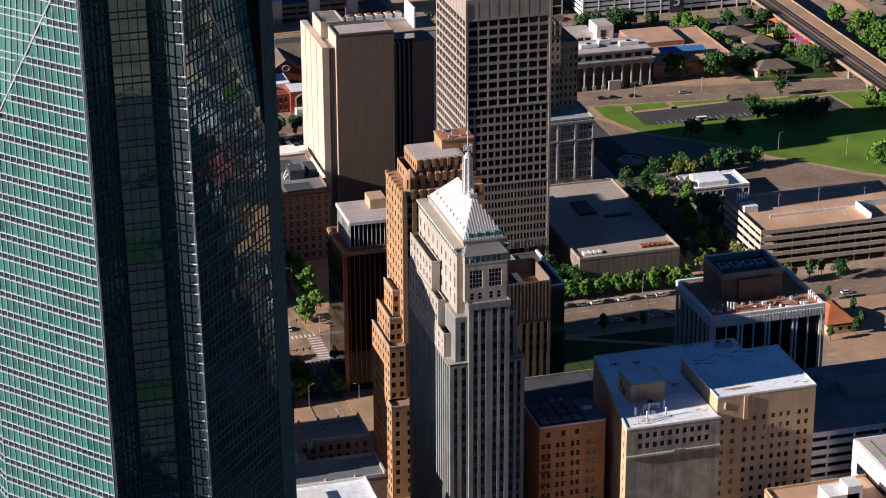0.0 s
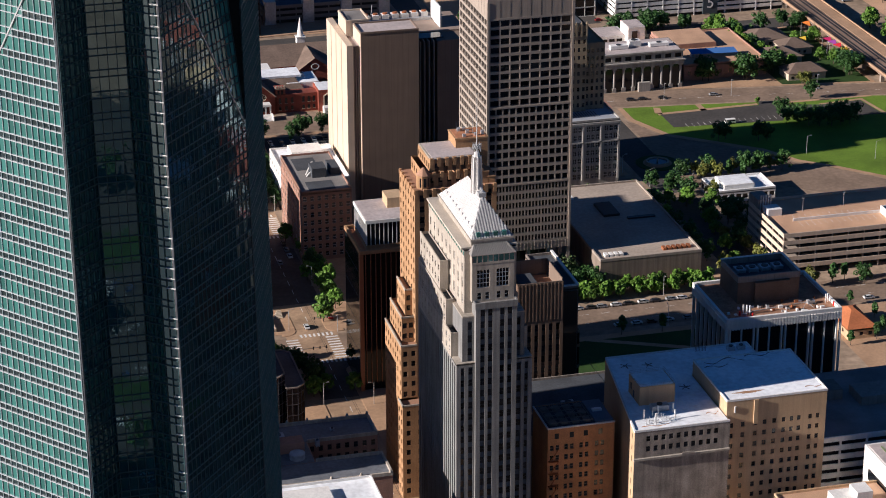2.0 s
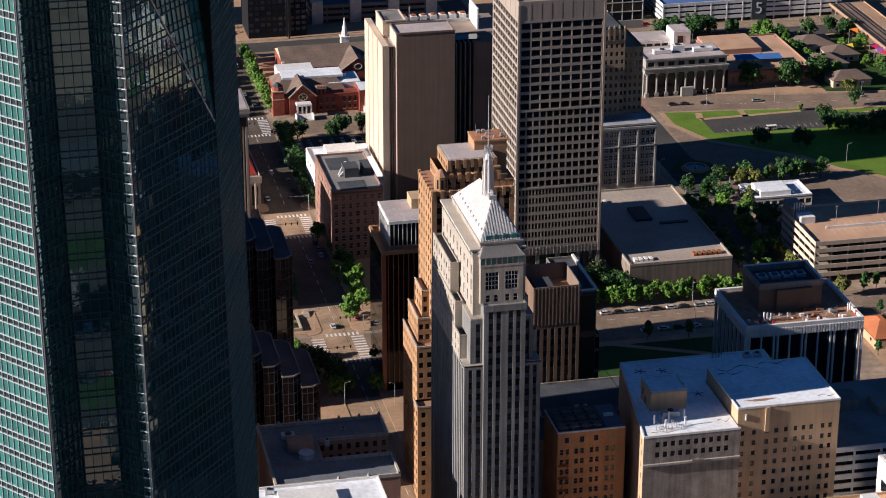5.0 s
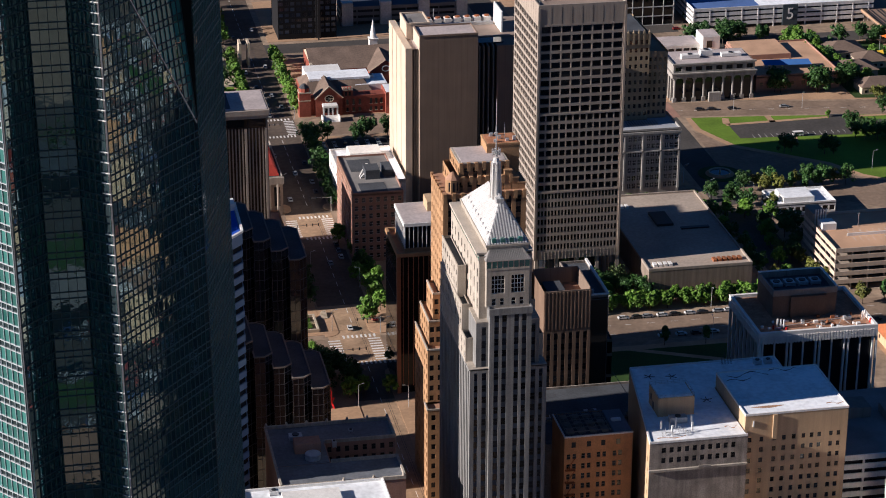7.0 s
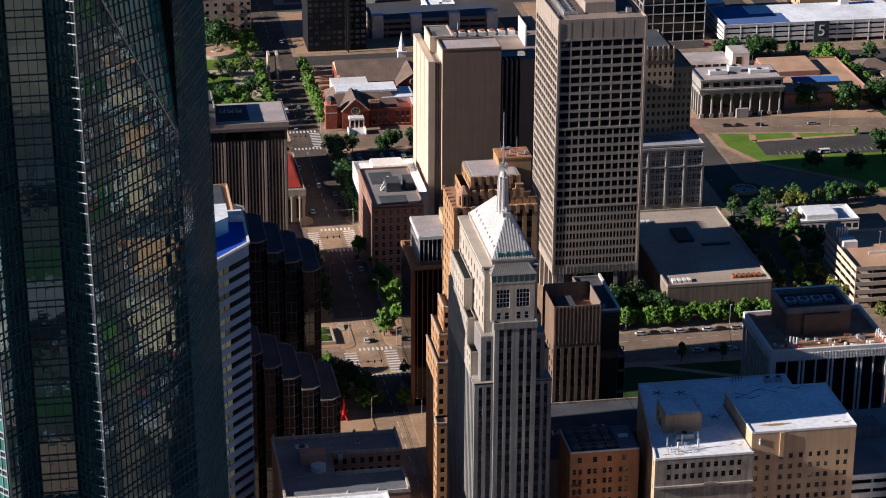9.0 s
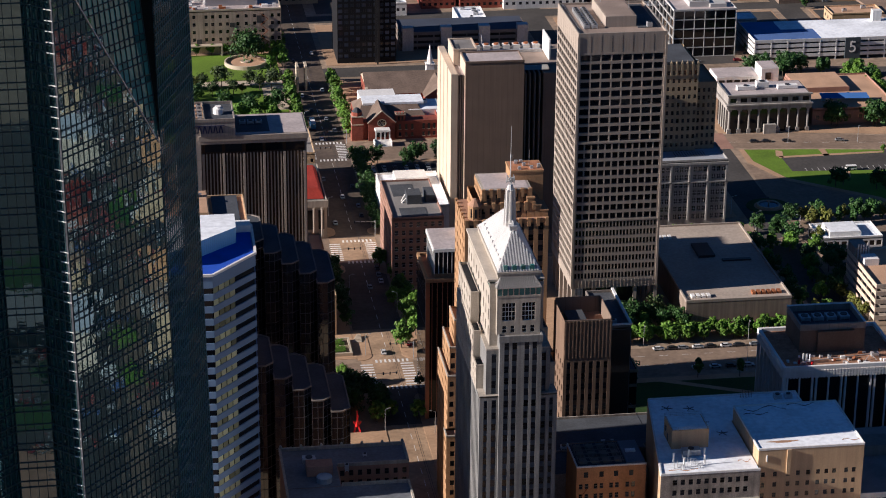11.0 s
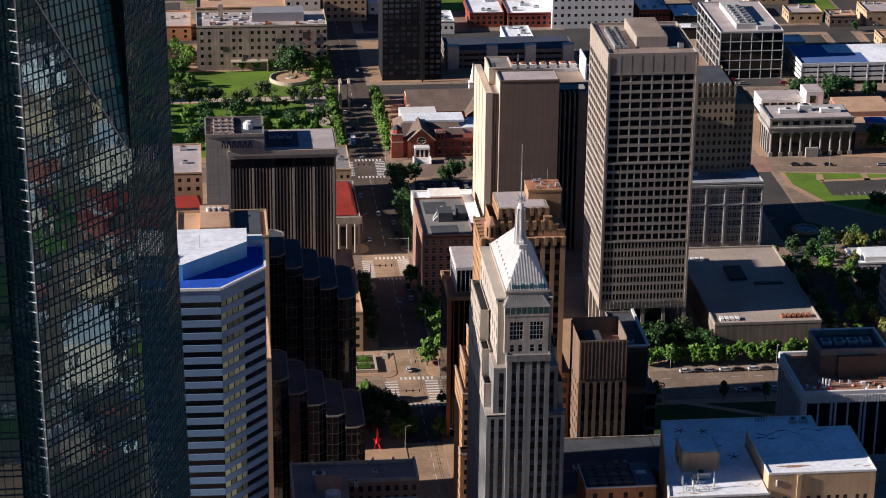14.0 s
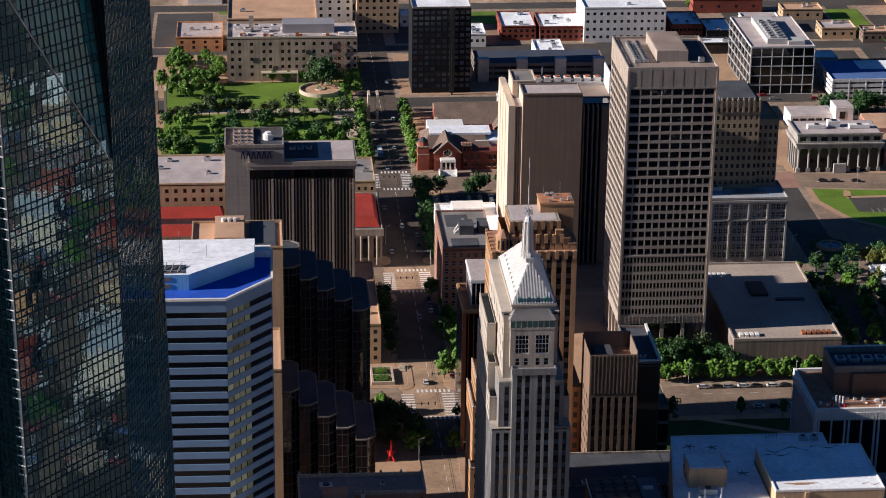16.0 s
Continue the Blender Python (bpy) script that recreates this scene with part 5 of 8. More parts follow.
for y, z in ((119.5, 20), (105.5, 17)):
    ob = thing("red_roofed_hall", "long hall with red tiled roof", "building", (-212, y, 0))
    part("wall", Solid().box(-232, -190, y - 5, y + 5, 0, z), limestone, ob)
    part("roof", Solid().quad((-232.5, y - 5.5, z), (-189.5, y - 5.5, z), (-191.5, y, z + 3.5), (-230.5, y, z + 3.5)).quad((-189.5, y + 5.5, z), (-232.5, y + 5.5, z), (-230.5, y, z + 3.5), (-191.5, y, z + 3.5)).quad((-189.5, y - 5.5, z), (-189.5, y + 5.5, z), (-191.5, y, z + 3.5)).quad((-232.5, y + 5.5, z), (-232.5, y - 5.5, z), (-230.5, y, z + 3.5)), red_tile, ob)

# brick block and white store north of the bronze block
ob = plain_block("brick_office_block", "dusty brick office block with dark roof", -100, -79, 45.5, 90, 30, pink_brick, grey_roof, (7, 8), (12, 8), 1.5, 2.1, None, white_paint, units=0, limit=150)
part("stair_house", Solid().box(-92, -86, 62, 70, 30, 34).box(-84, -80, 64, 74, 30, 33), dark_roof, ob)
part("roof_patch", Solid().box(-96, -85, 48, 58, 30.0, 30.12), dark_roof, ob)
part("roof_patch", Solid().box(-96.5, -87, 72, 86, 30, 30.12), dark_roof, ob)
# block hidden behind the bank tower, added only to shade the avenue
plain_block("office_block", "unseen block added behind the bank tower to shade the avenue", -186, -142, 47, 72, 40, tan_stucco, grey_roof, (8, 8), (0, 0), 1.5, 1.8, units=2, limit=0)
part("vent_stack", Solid().beam((-94, 64, 30.1), (-91, 67, 31.6), 0.5).beam((-94, 66, 30.1), (-92, 69, 32), 0.4).tube(-89.5, 75, 0.6, 30, 32.2, 8), white_paint, ob)
ob = plain_block("white_store", "low white building with flat pale roof", -97, -70, 90.5, 133, 17.5, white_paint, white_roof, (0, 0), (9, 3), 1.8, 1.6, units=1)
part("penthouse", Solid().box(-90, -76, 118, 128, 17.5, 21), white_paint, ob)

# ---- ornate parapet building with light well ----
ob = thing("parapet_building", "grey roofed older building with ornate parapet and lightwell", "building", (-145, -206, 0))
s = Solid()
for x0, x1, y0, y1 in ((-164, -125, -200, -187.5), (-164, -147, -213, -200), (-164, -126.5, -227, -213)):
    s.box(x0, x1, y0, y1, 0, 45.6)
part("wall", s, pink_brick, ob)
s = Solid()
for x0, x1, y0, y1 in ((-163.5, -125.5, -199.6, -188), (-163.5, -147.4, -213, -199.6), (-163.5, -127, -226.5, -213.4)):
    s.box(x0, x1, y0, y1, 45.6, 45.72)
part("roof", s, surf("slate_grey_roof", (0.17, 0.18, 0.20), var=0.2, scale=0.1, fine=1.0), ob)
s = Solid()
for a in ((-164.2, -125, -188, -187.3), (-164.2, -163.5, -227, -188), (-125.6, -124.9, -200, -188), (-147, -125.2, -200.3, -199.8), (-147, -126.6, -213.3, -212.8), (-127, -126.4, -227, -213), (-164, -126.5, -227.2, -226.6)):
    s.box(*a, 45.6, 46.7)
part("parapet", s, limestone, ob)
for i in range(7):
    x = -163.6 + i * 6.35
    part("finial", Solid().tube(x, -187.6, 0.55, 46.7, 47.6, 8, 0, 0.5), limestone, ob)
for i in range(3):
    part("finial", Solid().tube(-127.2 - i * 9, -227, 0.55, 46.7, 47.6, 8, 0, 0.5), limestone, ob)
fr = side(-147, -125, -200, -188, "S")
sv = Solid()
op = wall_with_openings(sv, (fr[0], fr[1], fr[2], 22), 28, 45.4, spread(22, 8, 1.3), floors(28, 45, 5, 1.9), 0.3)
for v in range(len(sv.v)):
    sv.v[v] = (sv.v[v][0], sv.v[v][1] - 0.32, sv.v[v][2])
part("court_wall", sv, pink_brick, ob)
glaze(ob, ((-147, -200.32), fr[1], fr[2], 22), op, 0.3, (office_glass, dark_metal), 1, 2, 0.08, 80)
part("stair_house", Solid().box(-157, -149, -206, -201, 45.7, 49), pink_brick, ob)
part("water_tank", Solid().tube(-152, -209.5, 2.4, 45.7, 47.5, 14), steel, ob)
roof_units(ob, [(-155.5, -196, 4, 3, 1.6), (-144.5, -203, 1.2, 2, 2), (-138, -194, 1.2, 1.2, 0.8)], 45.7)

ob = plain_block("white_roofed_building", "pale roofed building beside the avenue", -176, -134, -268, -231, 48, white_paint, white_roof, (0, 0), (0, 0), units=4)
part("barrel_vault", Solid().box(-165, -148, -262, -236, 48, 49.6), white_paint, ob)


# ---- tan complex with white roofs ----
def tan_complex():
    ob = thing("tan_office_complex", "tan stucco office complex with white membrane roofs", "building", (-24, -215, 0))
    s = Solid()
    fr = side(-24.6, 7.9, -236, -206, "S")
    ups = [(c - 0.6, c + 0.6) for c in (1.7, 5.4, 9.5, 12.5, 15.6, 18.7, 21.3, 23.7, 27.4, 29.8)]
    op = wall_with_openings(s, fr, 0, 61.5, ups, floors(5.9, 54.9, 14, 1.6), 0.3)
    bare_sides(s, -24.6, 7.9, -236, -206, 0, 61.5, "EN")
    frw = side(-24.6, 7.9, -236, -206, "W")
    bare_sides(s, -24.6, 7.9, -236, -206, 0, 61.5, "W")
    part("tall_wall", s, tan_stucco, ob)
    glaze(ob, fr, op, 0.3, (office_glass, dark_metal), 1, 2, 0.07, 140)
    part("pilaster", Solid().box(-15.9, -14.7, -236.5, -236, 53, 61.2), tan_stucco, ob)
    part("wall_vent", Solid().box(-22.2, -21.8, -236.3, -236, 57.6, 59.6), white_paint, ob)
    part("tall_roof", Solid().box(-24.2, 7.5, -235.6, -206.4, 61.3, 61.6), white_roof, ob, "white membrane roof with rust stains")
    s = Solid()
    for a in ((-24.7, 8, -236.1, -235.7), (-24.7, 8, -206.4, -206), (-24.7, -24.3, -235.7, -206.4), (7.6, 8, -235.7, -206.4)):
        s.box(*a, 61.3, 61.95)
    part("tall_parapet", s, white_paint, ob)
    s = Solid()
    fs = side(-55, -24.6, -239.2, -188, "S")
    op = wall_with_openings(s, fs, 0, 56.6, spread(fs[3], 10, 1.35, 3.2), [(49.6, 51.4), (53.0, 54.8)], 0.35, 1)
    fw = edge_face((-47.5, -188), (-55, -239.2))
    op2 = wall_with_openings(s, fw, 0, 56.6, [(47.4, 48.6)], floors(2, 55.5, 14, 1.9), 0.35)
    bare_sides(s, -55, -24.6, -239.2, -206, 0, 56.6, "E")
    s.box(-24.6, 0.5, -206, -188, 0, 56.6)
    bare_sides(s, -47.5, -24.6, -239.2, -188, 0, 56.6, "N")
    part("low_wall", s, [tan_stucco, grey_stucco], ob, "stained grey concrete front")
    glaze(ob, fs, op, 0.35, (office_glass, dark_metal), 1, 2, 0.07, 200)
    glaze(ob, fw, op2, 0.35, (office_glass, dark_metal), 1, 2, 0.07, 200)
    part("ledge", Solid().box(-55.2, -24.6, -239.9, -239.2, 47.0, 47.7).box(-40, -36, -240.1, -239.9, 47.7, 48.4), limestone, ob)
    part("low_roof", Solid().prism([(-54.6, -238.8), (-25, -238.8), (-25, -188.4), (-47.1, -188.4)], 56.4, 56.7).box(-25, 0.2, -205.8, -188.4, 56.4, 56.7), white_roof, ob, "white membrane roof")
    s = Solid()
    for a in ((-55.1, -24.7, -239.3, -238.9), (-47.4, 0.6, -188.3, -187.9), (0.2, 0.6, -206, -188.3)):
        s.box(*a, 56.4, 57.1)
    s.prism([(-55.1, -238.9), (-54.6, -238.9), (-47.1, -188.3), (-47.6, -188.3)], 56.4, 57.1)
    part("low_parapet", s, white_paint, ob)
    ph = part("roof_house", Solid().box(-48, -36.6, -222.8, -212.5, 56.6, 62.8), tan_stucco, ob)
    part("roof_house_top", Solid().box(-47.6, -37, -222.4, -212.9, 62.8, 62.95), white_roof, ph)
    s = Solid()
    for a, b in (((-48, -222.8), (-36.6, -222.8)), ((-36.6, -222.8), (-36.6, -212.5)), ((-36.6, -212.5), (-48, -212.5)), ((-48, -212.5), (-48, -222.8))):
        for z in (63.2, 63.8):
            s.beam((*a, z), (*b, z), 0.07)
        for i in range(7):
            p = Vector(a).lerp(Vector(b), i / 6)
            s.beam((p.x, p.y, 62.8), (p.x, p.y, 63.8), 0.07)
    part("guard_rail", s, steel, ph)
    part("roof_house_door", Solid().box(-48.1, -48, -218, -216.8, 57, 59.4).box(-48.1, -48, -215.4, -214.4, 59, 61), dark_metal, ph)
    s = Solid()
    rr = random.Random(11)
    for i in range(16):
        x, y = rr.uniform(-50, -38), rr.uniform(-236.5, -231)
        s.beam((x, y, 56.7), (x, y, 57.6 + rr.uniform(0, 1.5)), 0.14), s.beam((x, y, 57.5), (x + rr.uniform(-3, 3), y + rr.uniform(-1, 1), 57.5), 0.1)
    part("pipe_rack", s, steel, ob)
    for x, y in ((-49.5, -231.5), (-47, -235), (-40.5, -234), (-44.5, -230), (-39.5, -229.5)):
        part("panel_aerial", Solid().box(x - 0.25, x + 0.25, y - 0.2, y + 0.2, 57.2, 59.9).beam((x, y, 56.7), (x, y, 58), 0.15), white_paint, ob)
    roof_units(ob, [(-43, -227, 5.4, 2.6, 2.0), (-3, -192, 2.4, 2, 1.4), (-6.5, -192, 2.4, 2, 1.4)], 56.7)
    s = Solid()
    for i in range(8):
        s.beam((-18 + i * 0.5, -190.5, 56.7), (-18 + i * 0.5, -190.5, 59 + (i % 3)), 0.1)
    s.beam((-22, -206.5, 56.9), (0, -198, 56.9), 0.25).beam((-53, -205, 56.85), (-53.5, -190, 56.85), 0.12)
    part("roof_pipes", s, dark_metal, ob, "", "stuff")
    part("roof_stain", Solid().prism([(-16 + 4.5 * math.cos(i) * (1 + 0.4 * math.sin(3 * i)), -231.5 + 0.8 * math.sin(i)) for i in [k * 0.52 for k in range(12)]], 61.6, 61.612), surf("rust_stain", (0.40, 0.24, 0.14), var=0.3, bump=0.0), ob, "rusty ponding stains")
    for x, y in ((-43, -195), (-36, -196), (-34, -206), (-30, -214)):
        s = Solid()
        for k in range(5):
            a = k * 1.26 + x
            s.beam((x, y, 56.72), (x + 1.9 * math.cos(a), y + 1.9 * math.sin(a), 56.72), 0.22)
        part("drain_stain", s, dark_roof, ob)
    stain = bpy.data.materials["rust_stain"]
    for x0, y0, ln, dy in ((-22, -208.5, 13, -1.6), (-8, -207.2, 9, 0.9), (-23, -212, 8, 0.7), (2, -232.5, 6, 0.5), (-52, -236.6, 9, 0.4), (-30, -233, 4, 0.8)):
        z = 56.705 if y0 < -233 + 0.5 and x0 < -25 else 61.605
        up = [(x0 + ln * k / 10, y0 + dy * math.sin(k * 0.75) + 0.22 + 0.12 * math.sin(k * 2.1)) for k in range(11)]
        lo = [(x, y - 0.42 - 0.2 * math.sin(k * 1.3)) for k, (x, y) in enumerate(up)]
        part("ponding_stain", Solid().prism(lo + up[::-1], z, z + 0.008), stain if y0 < -230 else dark_roof, ob, "brown ponding stain")


tan_complex()


# ---- orange brick annex with roof racks ----
def brick_annex():
    ob = thing("brick_annex", "orange brick annex with dark cooling racks on roof", "building", (-65, -212, 0))
    s = Solid()
    fr = side(-76.5, -55.1, -221, -205, "S")
    ups = [(a, a + 1.15) for a in (0.8, 2.6, 5.4, 7.2, 10.2, 12.0, 15.2, 17.0)]
    op = wall_with_openings(s, fr, 0, 51.4, ups, floors(2, 46.4, 13, 1.8), 0.3)
    op += wall_with_openings(Solid(), fr, 0, 1, [], [], 0.3)
    bare_sides(s, -76.5, -55.1, -221, -205, 0, 51.4, "WEN")
    part("wall", s, orange_brick, ob)
    glaze(ob, fr, op, 0.3, (office_glass, grey_fin), 1, 2, 0.12, 140)
    for a in (2.2, 7.0, 11.5, 16.2):
        part("attic_window", Solid().box(-76.5 + a, -75.2 + a, -221.06, -221, 47.8, 49.6), office_glass, ob)
    part("coping", Solid().box(-76.6, -55, -221.15, -220.7, 51.2, 51.7).box(-76.6, -76.2, -220.7, -205, 51.2, 51.7), white_paint, ob)
    part("roof", Solid().box(-76.2, -55.2, -220.7, -205.2, 51.0, 51.3), dark_roof, ob)
    s = Solid()
    for i in range(12):
        s.beam((-75.6 + i * 1.25, -220, 52.2), (-75.6 + i * 1.25, -206, 52.2), 0.16)
    for i in range(6):
        s.beam((-75.8, -219.5 + i * 2.6, 52.4), (-61.6, -219.5 + i * 2.6, 52.4), 0.2)
    for i in range(4):
        for j in range(3):
            s.box(-75 + i * 3.6, -73 + i * 3.6, -219 + j * 4.6, -216.4 + j * 4.6, 51.3, 52.1)
    part("cooling_rack", s, grey_fin, ob, "grid of dark cooling pipes", "stuff")
    part("roof_hatch_block", Solid().box(-61, -55.4, -220.5, -206, 51.3, 52.0).box(-60, -57, -214, -212.6, 52.0, 52.6, 1), [surf("blue_grey_roof", (0.16, 0.18, 0.22), var=0.15), white_paint], ob)
    s = Solid()
    for k in range(9):
        z = 6 + k * 4.3
        s.box(-76.3, -73.2, -222.3, -221.1, z, z + 0.12), s.beam((-76.2, -222.2, z), (-73.4, -222.2, z + 4.3), 0.2)
        s.beam((-76.3, -222.3, z + 1), (-73.2, -222.3, z + 1), 0.07)
    part("fire_escape", s, rust, ob, "rusty zigzag fire escape")
    low = thing("low_service_building", "low dark roofed service building behind annex", "building", (-66, -196, 0))
    part("wall", Solid().box(-84, -50.4, -205, -190, 0, 41).box(-79, -47.9, -190, -167, 0, 41).box(-47.9, -34, -187.4, -167, 0, 41), grey_stucco, low)
    part("roof", Solid().box(-83.6, -50.8, -204.6, -190, 41, 41.15).box(-78.6, -48.3, -190, -167.4, 41, 41.15).box(-48.3, -34.4, -187.4, -167.4, 41, 41.15), dark_roof, low)
    for a in ((-79, -34, -167.4, -167, 41.9), (-79, -50.4, -190.4, -190, 41.7), (-34.4, -34, -187.4, -167.4, 41.9)):
        part("parapet", Solid().box(*a[:4], 41, a[4]), grey_stucco, low)
    roof_units(low, [(-60, -189, 4, 3, 2.2), (-66, -198, 3, 2, 1.2), (-74, -188, 2, 2, 1)], 41.15)


brick_annex()


# ---- small ribbed tower with open roof, and dark block beside it ----
ob = thing("ribbed_tower", "small brown ribbed tower with open rusty roof", "building", (-62, -158, 0))
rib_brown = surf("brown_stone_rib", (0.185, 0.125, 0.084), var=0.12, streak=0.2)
# same stone in the recesses, darkened to put their shade into the colour
rib_shadow = surf("shaded_rib_recess", (0.125, 0.084, 0.057), var=0.15, streak=0.2)
frs = side(-70.4, -54.8, -166, -148, "S")
s = Solid()
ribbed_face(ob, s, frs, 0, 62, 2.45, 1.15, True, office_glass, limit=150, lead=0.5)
bare_sides(s, -70.4, -54.8, -166, -148, 0, 62, "EN")
fw = side(-70.4, -54.8, -166, -148, "W")
op = wall_with_openings(s, fw, 0, 75.4, spread(18, 5, 1.3), floors(2, 61, 15, 2.0), 0.3)
glaze(ob, fw, op, 0.3, (office_glass, dark_metal), 1, 2, 0.07, 75)
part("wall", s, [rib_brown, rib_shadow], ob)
s = Solid()
bare_sides(s, -70.4, -54.8, -166, -148, 62, 75, "SEN")
part("upper_wall", s, rib_brown, ob, "plain brown panelled top storeys")
for i in range(13):
    x = -70.0 + i * 1.225
    part("upper_rib", Solid().box(x - 0.2, x + 0.2, -166.2, -166, 62, 75), rib_brown, ob)
part("roof_floor", Solid().box(-70, -55.2, -165.6, -148.4, 70.0, 70.5), brown_roof, ob)
for a in ((-70.1, -55.1, -165.7, -165.4, 75.3), (-55.3, -55.0, -165.4, -148.3, 76), (-70.1, -55.3, -148.3, -148.0, 76)):
    part("rim_wall", Solid().box(*a[:4], 70.5, a[4]), brown_panel, ob)
for i in range(5):
    part("roof_brace", Solid().beam((-55.6, -164.6 + i * 1.1, 73), (-57.4, -164.8 + i * 1.1, 70.5), 0.22), rust, ob)
part("roof_tank", Solid().box(-68, -62, -160, -152, 70.5, 73), dark_roof, ob)
ob = plain_block("dark_glass_block", "dark glass block with white roof edge", -54.4, -45.0, -151, -121, 65.4, grey_fin, dark_roof, (0, 0), (0, 0), units=1)
part("glass_front", Solid().box(-54.2, -45.2, -151.2, -151, 2, 64.6).box(-45.0, -44.8, -150.8, -121.2, 2, 64.6), bronze_glass, ob)
part("white_edge", Solid().box(-45.5, -44.7, -151.1, -121, 66.3, 66.9).box(-54.4, -45.5, -151.2, -150.6, 66.3, 66.8), white_paint, ob)
ob = thing("glass_annex", "low smoky glass annex with olive spandrel bands", "building", (-42, -120, 0))
part("glass_body", Solid().box(-52, -37.6, -131, -109, 0, 40), black_glass, ob)
for z in (10, 18, 26, 34, 39.4):
    part("spandrel_band", Solid().box(-52.1, -37.5, -131.15, -131, z, z + 1.1).box(-37.6, -37.45, -131, -109, z, z + 1.1), olive_brick, ob)
part("roof", Solid().box(-51.6, -38, -130.6, -109.4, 40, 40.2), dark_roof, ob)


# ---- black glass block with white fascia ----
def fascia_block():
    ob = thing("fascia_office_block", "black glass office block with white fascia and columns", "building", (27, -138, 0))
    x0, x1, y0, y1 = 6.5, 48.6, -155.3, -122.0
    part("glass_body", Solid().box(x0 + 1.2, x1 - 1.2, y0 + 1.2, y1 - 1.2, 0, 46), black_glass, ob)
    s = Solid().box(x0, x1, y0, y0 + 1.0, 45.6, 49.6).box(x0, x0 + 1.0, y0 + 1, y1, 45.6, 49.6).box(x1 - 1, x1, y0 + 1, y1, 45.6, 49.6).box(x0 + 1, x1 - 1, y1 - 1, y1, 45.6, 49.6)
    part("fascia", s, white_paint, ob, "ribbed white fascia")
    for i in range(40):
        x = x0 + 0.5 + i * 1.055
        part("fascia_rib", Solid().box(x - 0.28, x + 0.28, y0 - 0.22, y0, 45.4, 48.2), white_paint, ob)
    for i in range(31):
        y = y0 + 0.5 + i * 1.07
        part("fascia_rib", Solid().box(x0 - 0.22, x0, y - 0.28, y + 0.28, 45.4, 48.2), white_paint, ob)
    for i in range(5):
        for d in (-0.7, 0.7):
            x = x0 + 0.9 + i * 10.1
            part("column", Solid().box(x + d - 0.28, x + d + 0.28, y0 + 0.1, y0 + 1.1, 0, 45.6), white_paint, ob)
        if i < 4:
            part("column", Solid().box(x + 5.0 - 0.2, x + 5.0 + 0.2, y0 + 0.3, y0 + 1.1, 0, 45.6), white_paint, ob)
    for i in range(9):
        y = y0 + 0.6 + i * 4.0
        part("column", Solid().box(x0 + 0.1, x0 + 1.1, y - 0.25, y + 0.25, 0, 45.6), white_paint, ob)
    part("roof", Solid().box(x0 + 1, x1 - 1, y0 + 1, y1 - 1, 48.0, 48.4), surf("orange_brown_gravel", (0.34, 0.19, 0.11), var=0.3, scale=0.25, fine=1.5), ob)
    px0, px1, py0, py1 = 15.8, 38.5, -141, -124.5
    part("penthouse", Solid().box(px0, px1, py0, py1, 48.4, 56.2).box(px0 + 6, px1 - 4, py0 - 1.2, py0, 48.4, 56.0), strip_brown, ob)
    s = Solid()
    for a in ((px0 - 0.1, px1 + 0.1, py0 - 0.1, py0 + 0.5), (px0 - 0.1, px1 + 0.1, py1 - 0.5, py1 + 0.1), (px0 - 0.1, px0 + 0.5, py0 + 0.5, py1 - 0.5), (px1 - 0.5, px1 + 0.1, py0 + 0.5, py1 - 0.5)):
        s.box(*a, 56.2, 58.4)
    part("penthouse_parapet", s, concrete_grey, ob)
    part("parapet_cap", Solid().box(px0 - 0.2, px1 + 0.2, py1 - 0.55, py1 + 0.2, 58.4, 58.7).box(px1 - 0.55, px1 + 0.2, py0 - 0.2, py1 - 0.55, 58.4, 58.7), white_paint, ob)
    part("penthouse_roof", Solid().box(px0 + 0.5, px1 - 0.5, py0 + 0.5, py1 - 0.5, 56.2, 56.3), dark_roof, ob)
    roof_units(ob, [(px0 + 4 + i * 4.6, -132, 3.4, 4, 1.4) for i in range(4)], 56.3)
    roof_units(ob, [(40.5, -147, 2.6, 1.6, 1.3), (31, -149.5, 1.2, 1.2, 0.8), (22, -146, 1, 1, 0.8), (25, -146, 1, 1, 0.8)], 48.4)
    pr = random.Random(9)
    for _ in range(26):
        x, y, w = pr.uniform(8.5, 45), pr.choice((pr.uniform(-153.5, -143.5), pr.uniform(-153.5, -148))), pr.uniform(0.4, 1.6)
        part("roof_box", Solid().box(x, x + w, y, y + pr.uniform(0.4, 1.2), 48.4, 48.4 + pr.uniform(0.3, 1.0)), pr.choice((white_paint, steel, rust, white_paint)), ob)
    for x, y in ((14.8, -149.5), (15.8, -150), (16.8, -150.5), (45.6, -148), (46.6, -147.6)):
        part("panel_aerial", Solid().box(x - 0.22, x + 0.22, y - 0.2, y + 0.2, 49.2, 51.8).beam((x, y, 48.4), (x, y, 50), 0.15), white_paint, ob)
    for x, y in ((13.2, -150.2), (17, -152.5), (47.5, -150.5)):
        part("red_marker", Solid().tube(x, y, 0.35, 48.4, 49.8, 8), red_paint, ob)
    part("pipe_run", Solid().beam((17, -149, 48.7), (40, -146, 48.7), 0.25).beam((36, -151, 48.6), (38.5, -148, 49.8), 0.14).beam((38.5, -148, 49.8), (40, -151, 48.6), 0.14), steel, ob)


fascia_block()

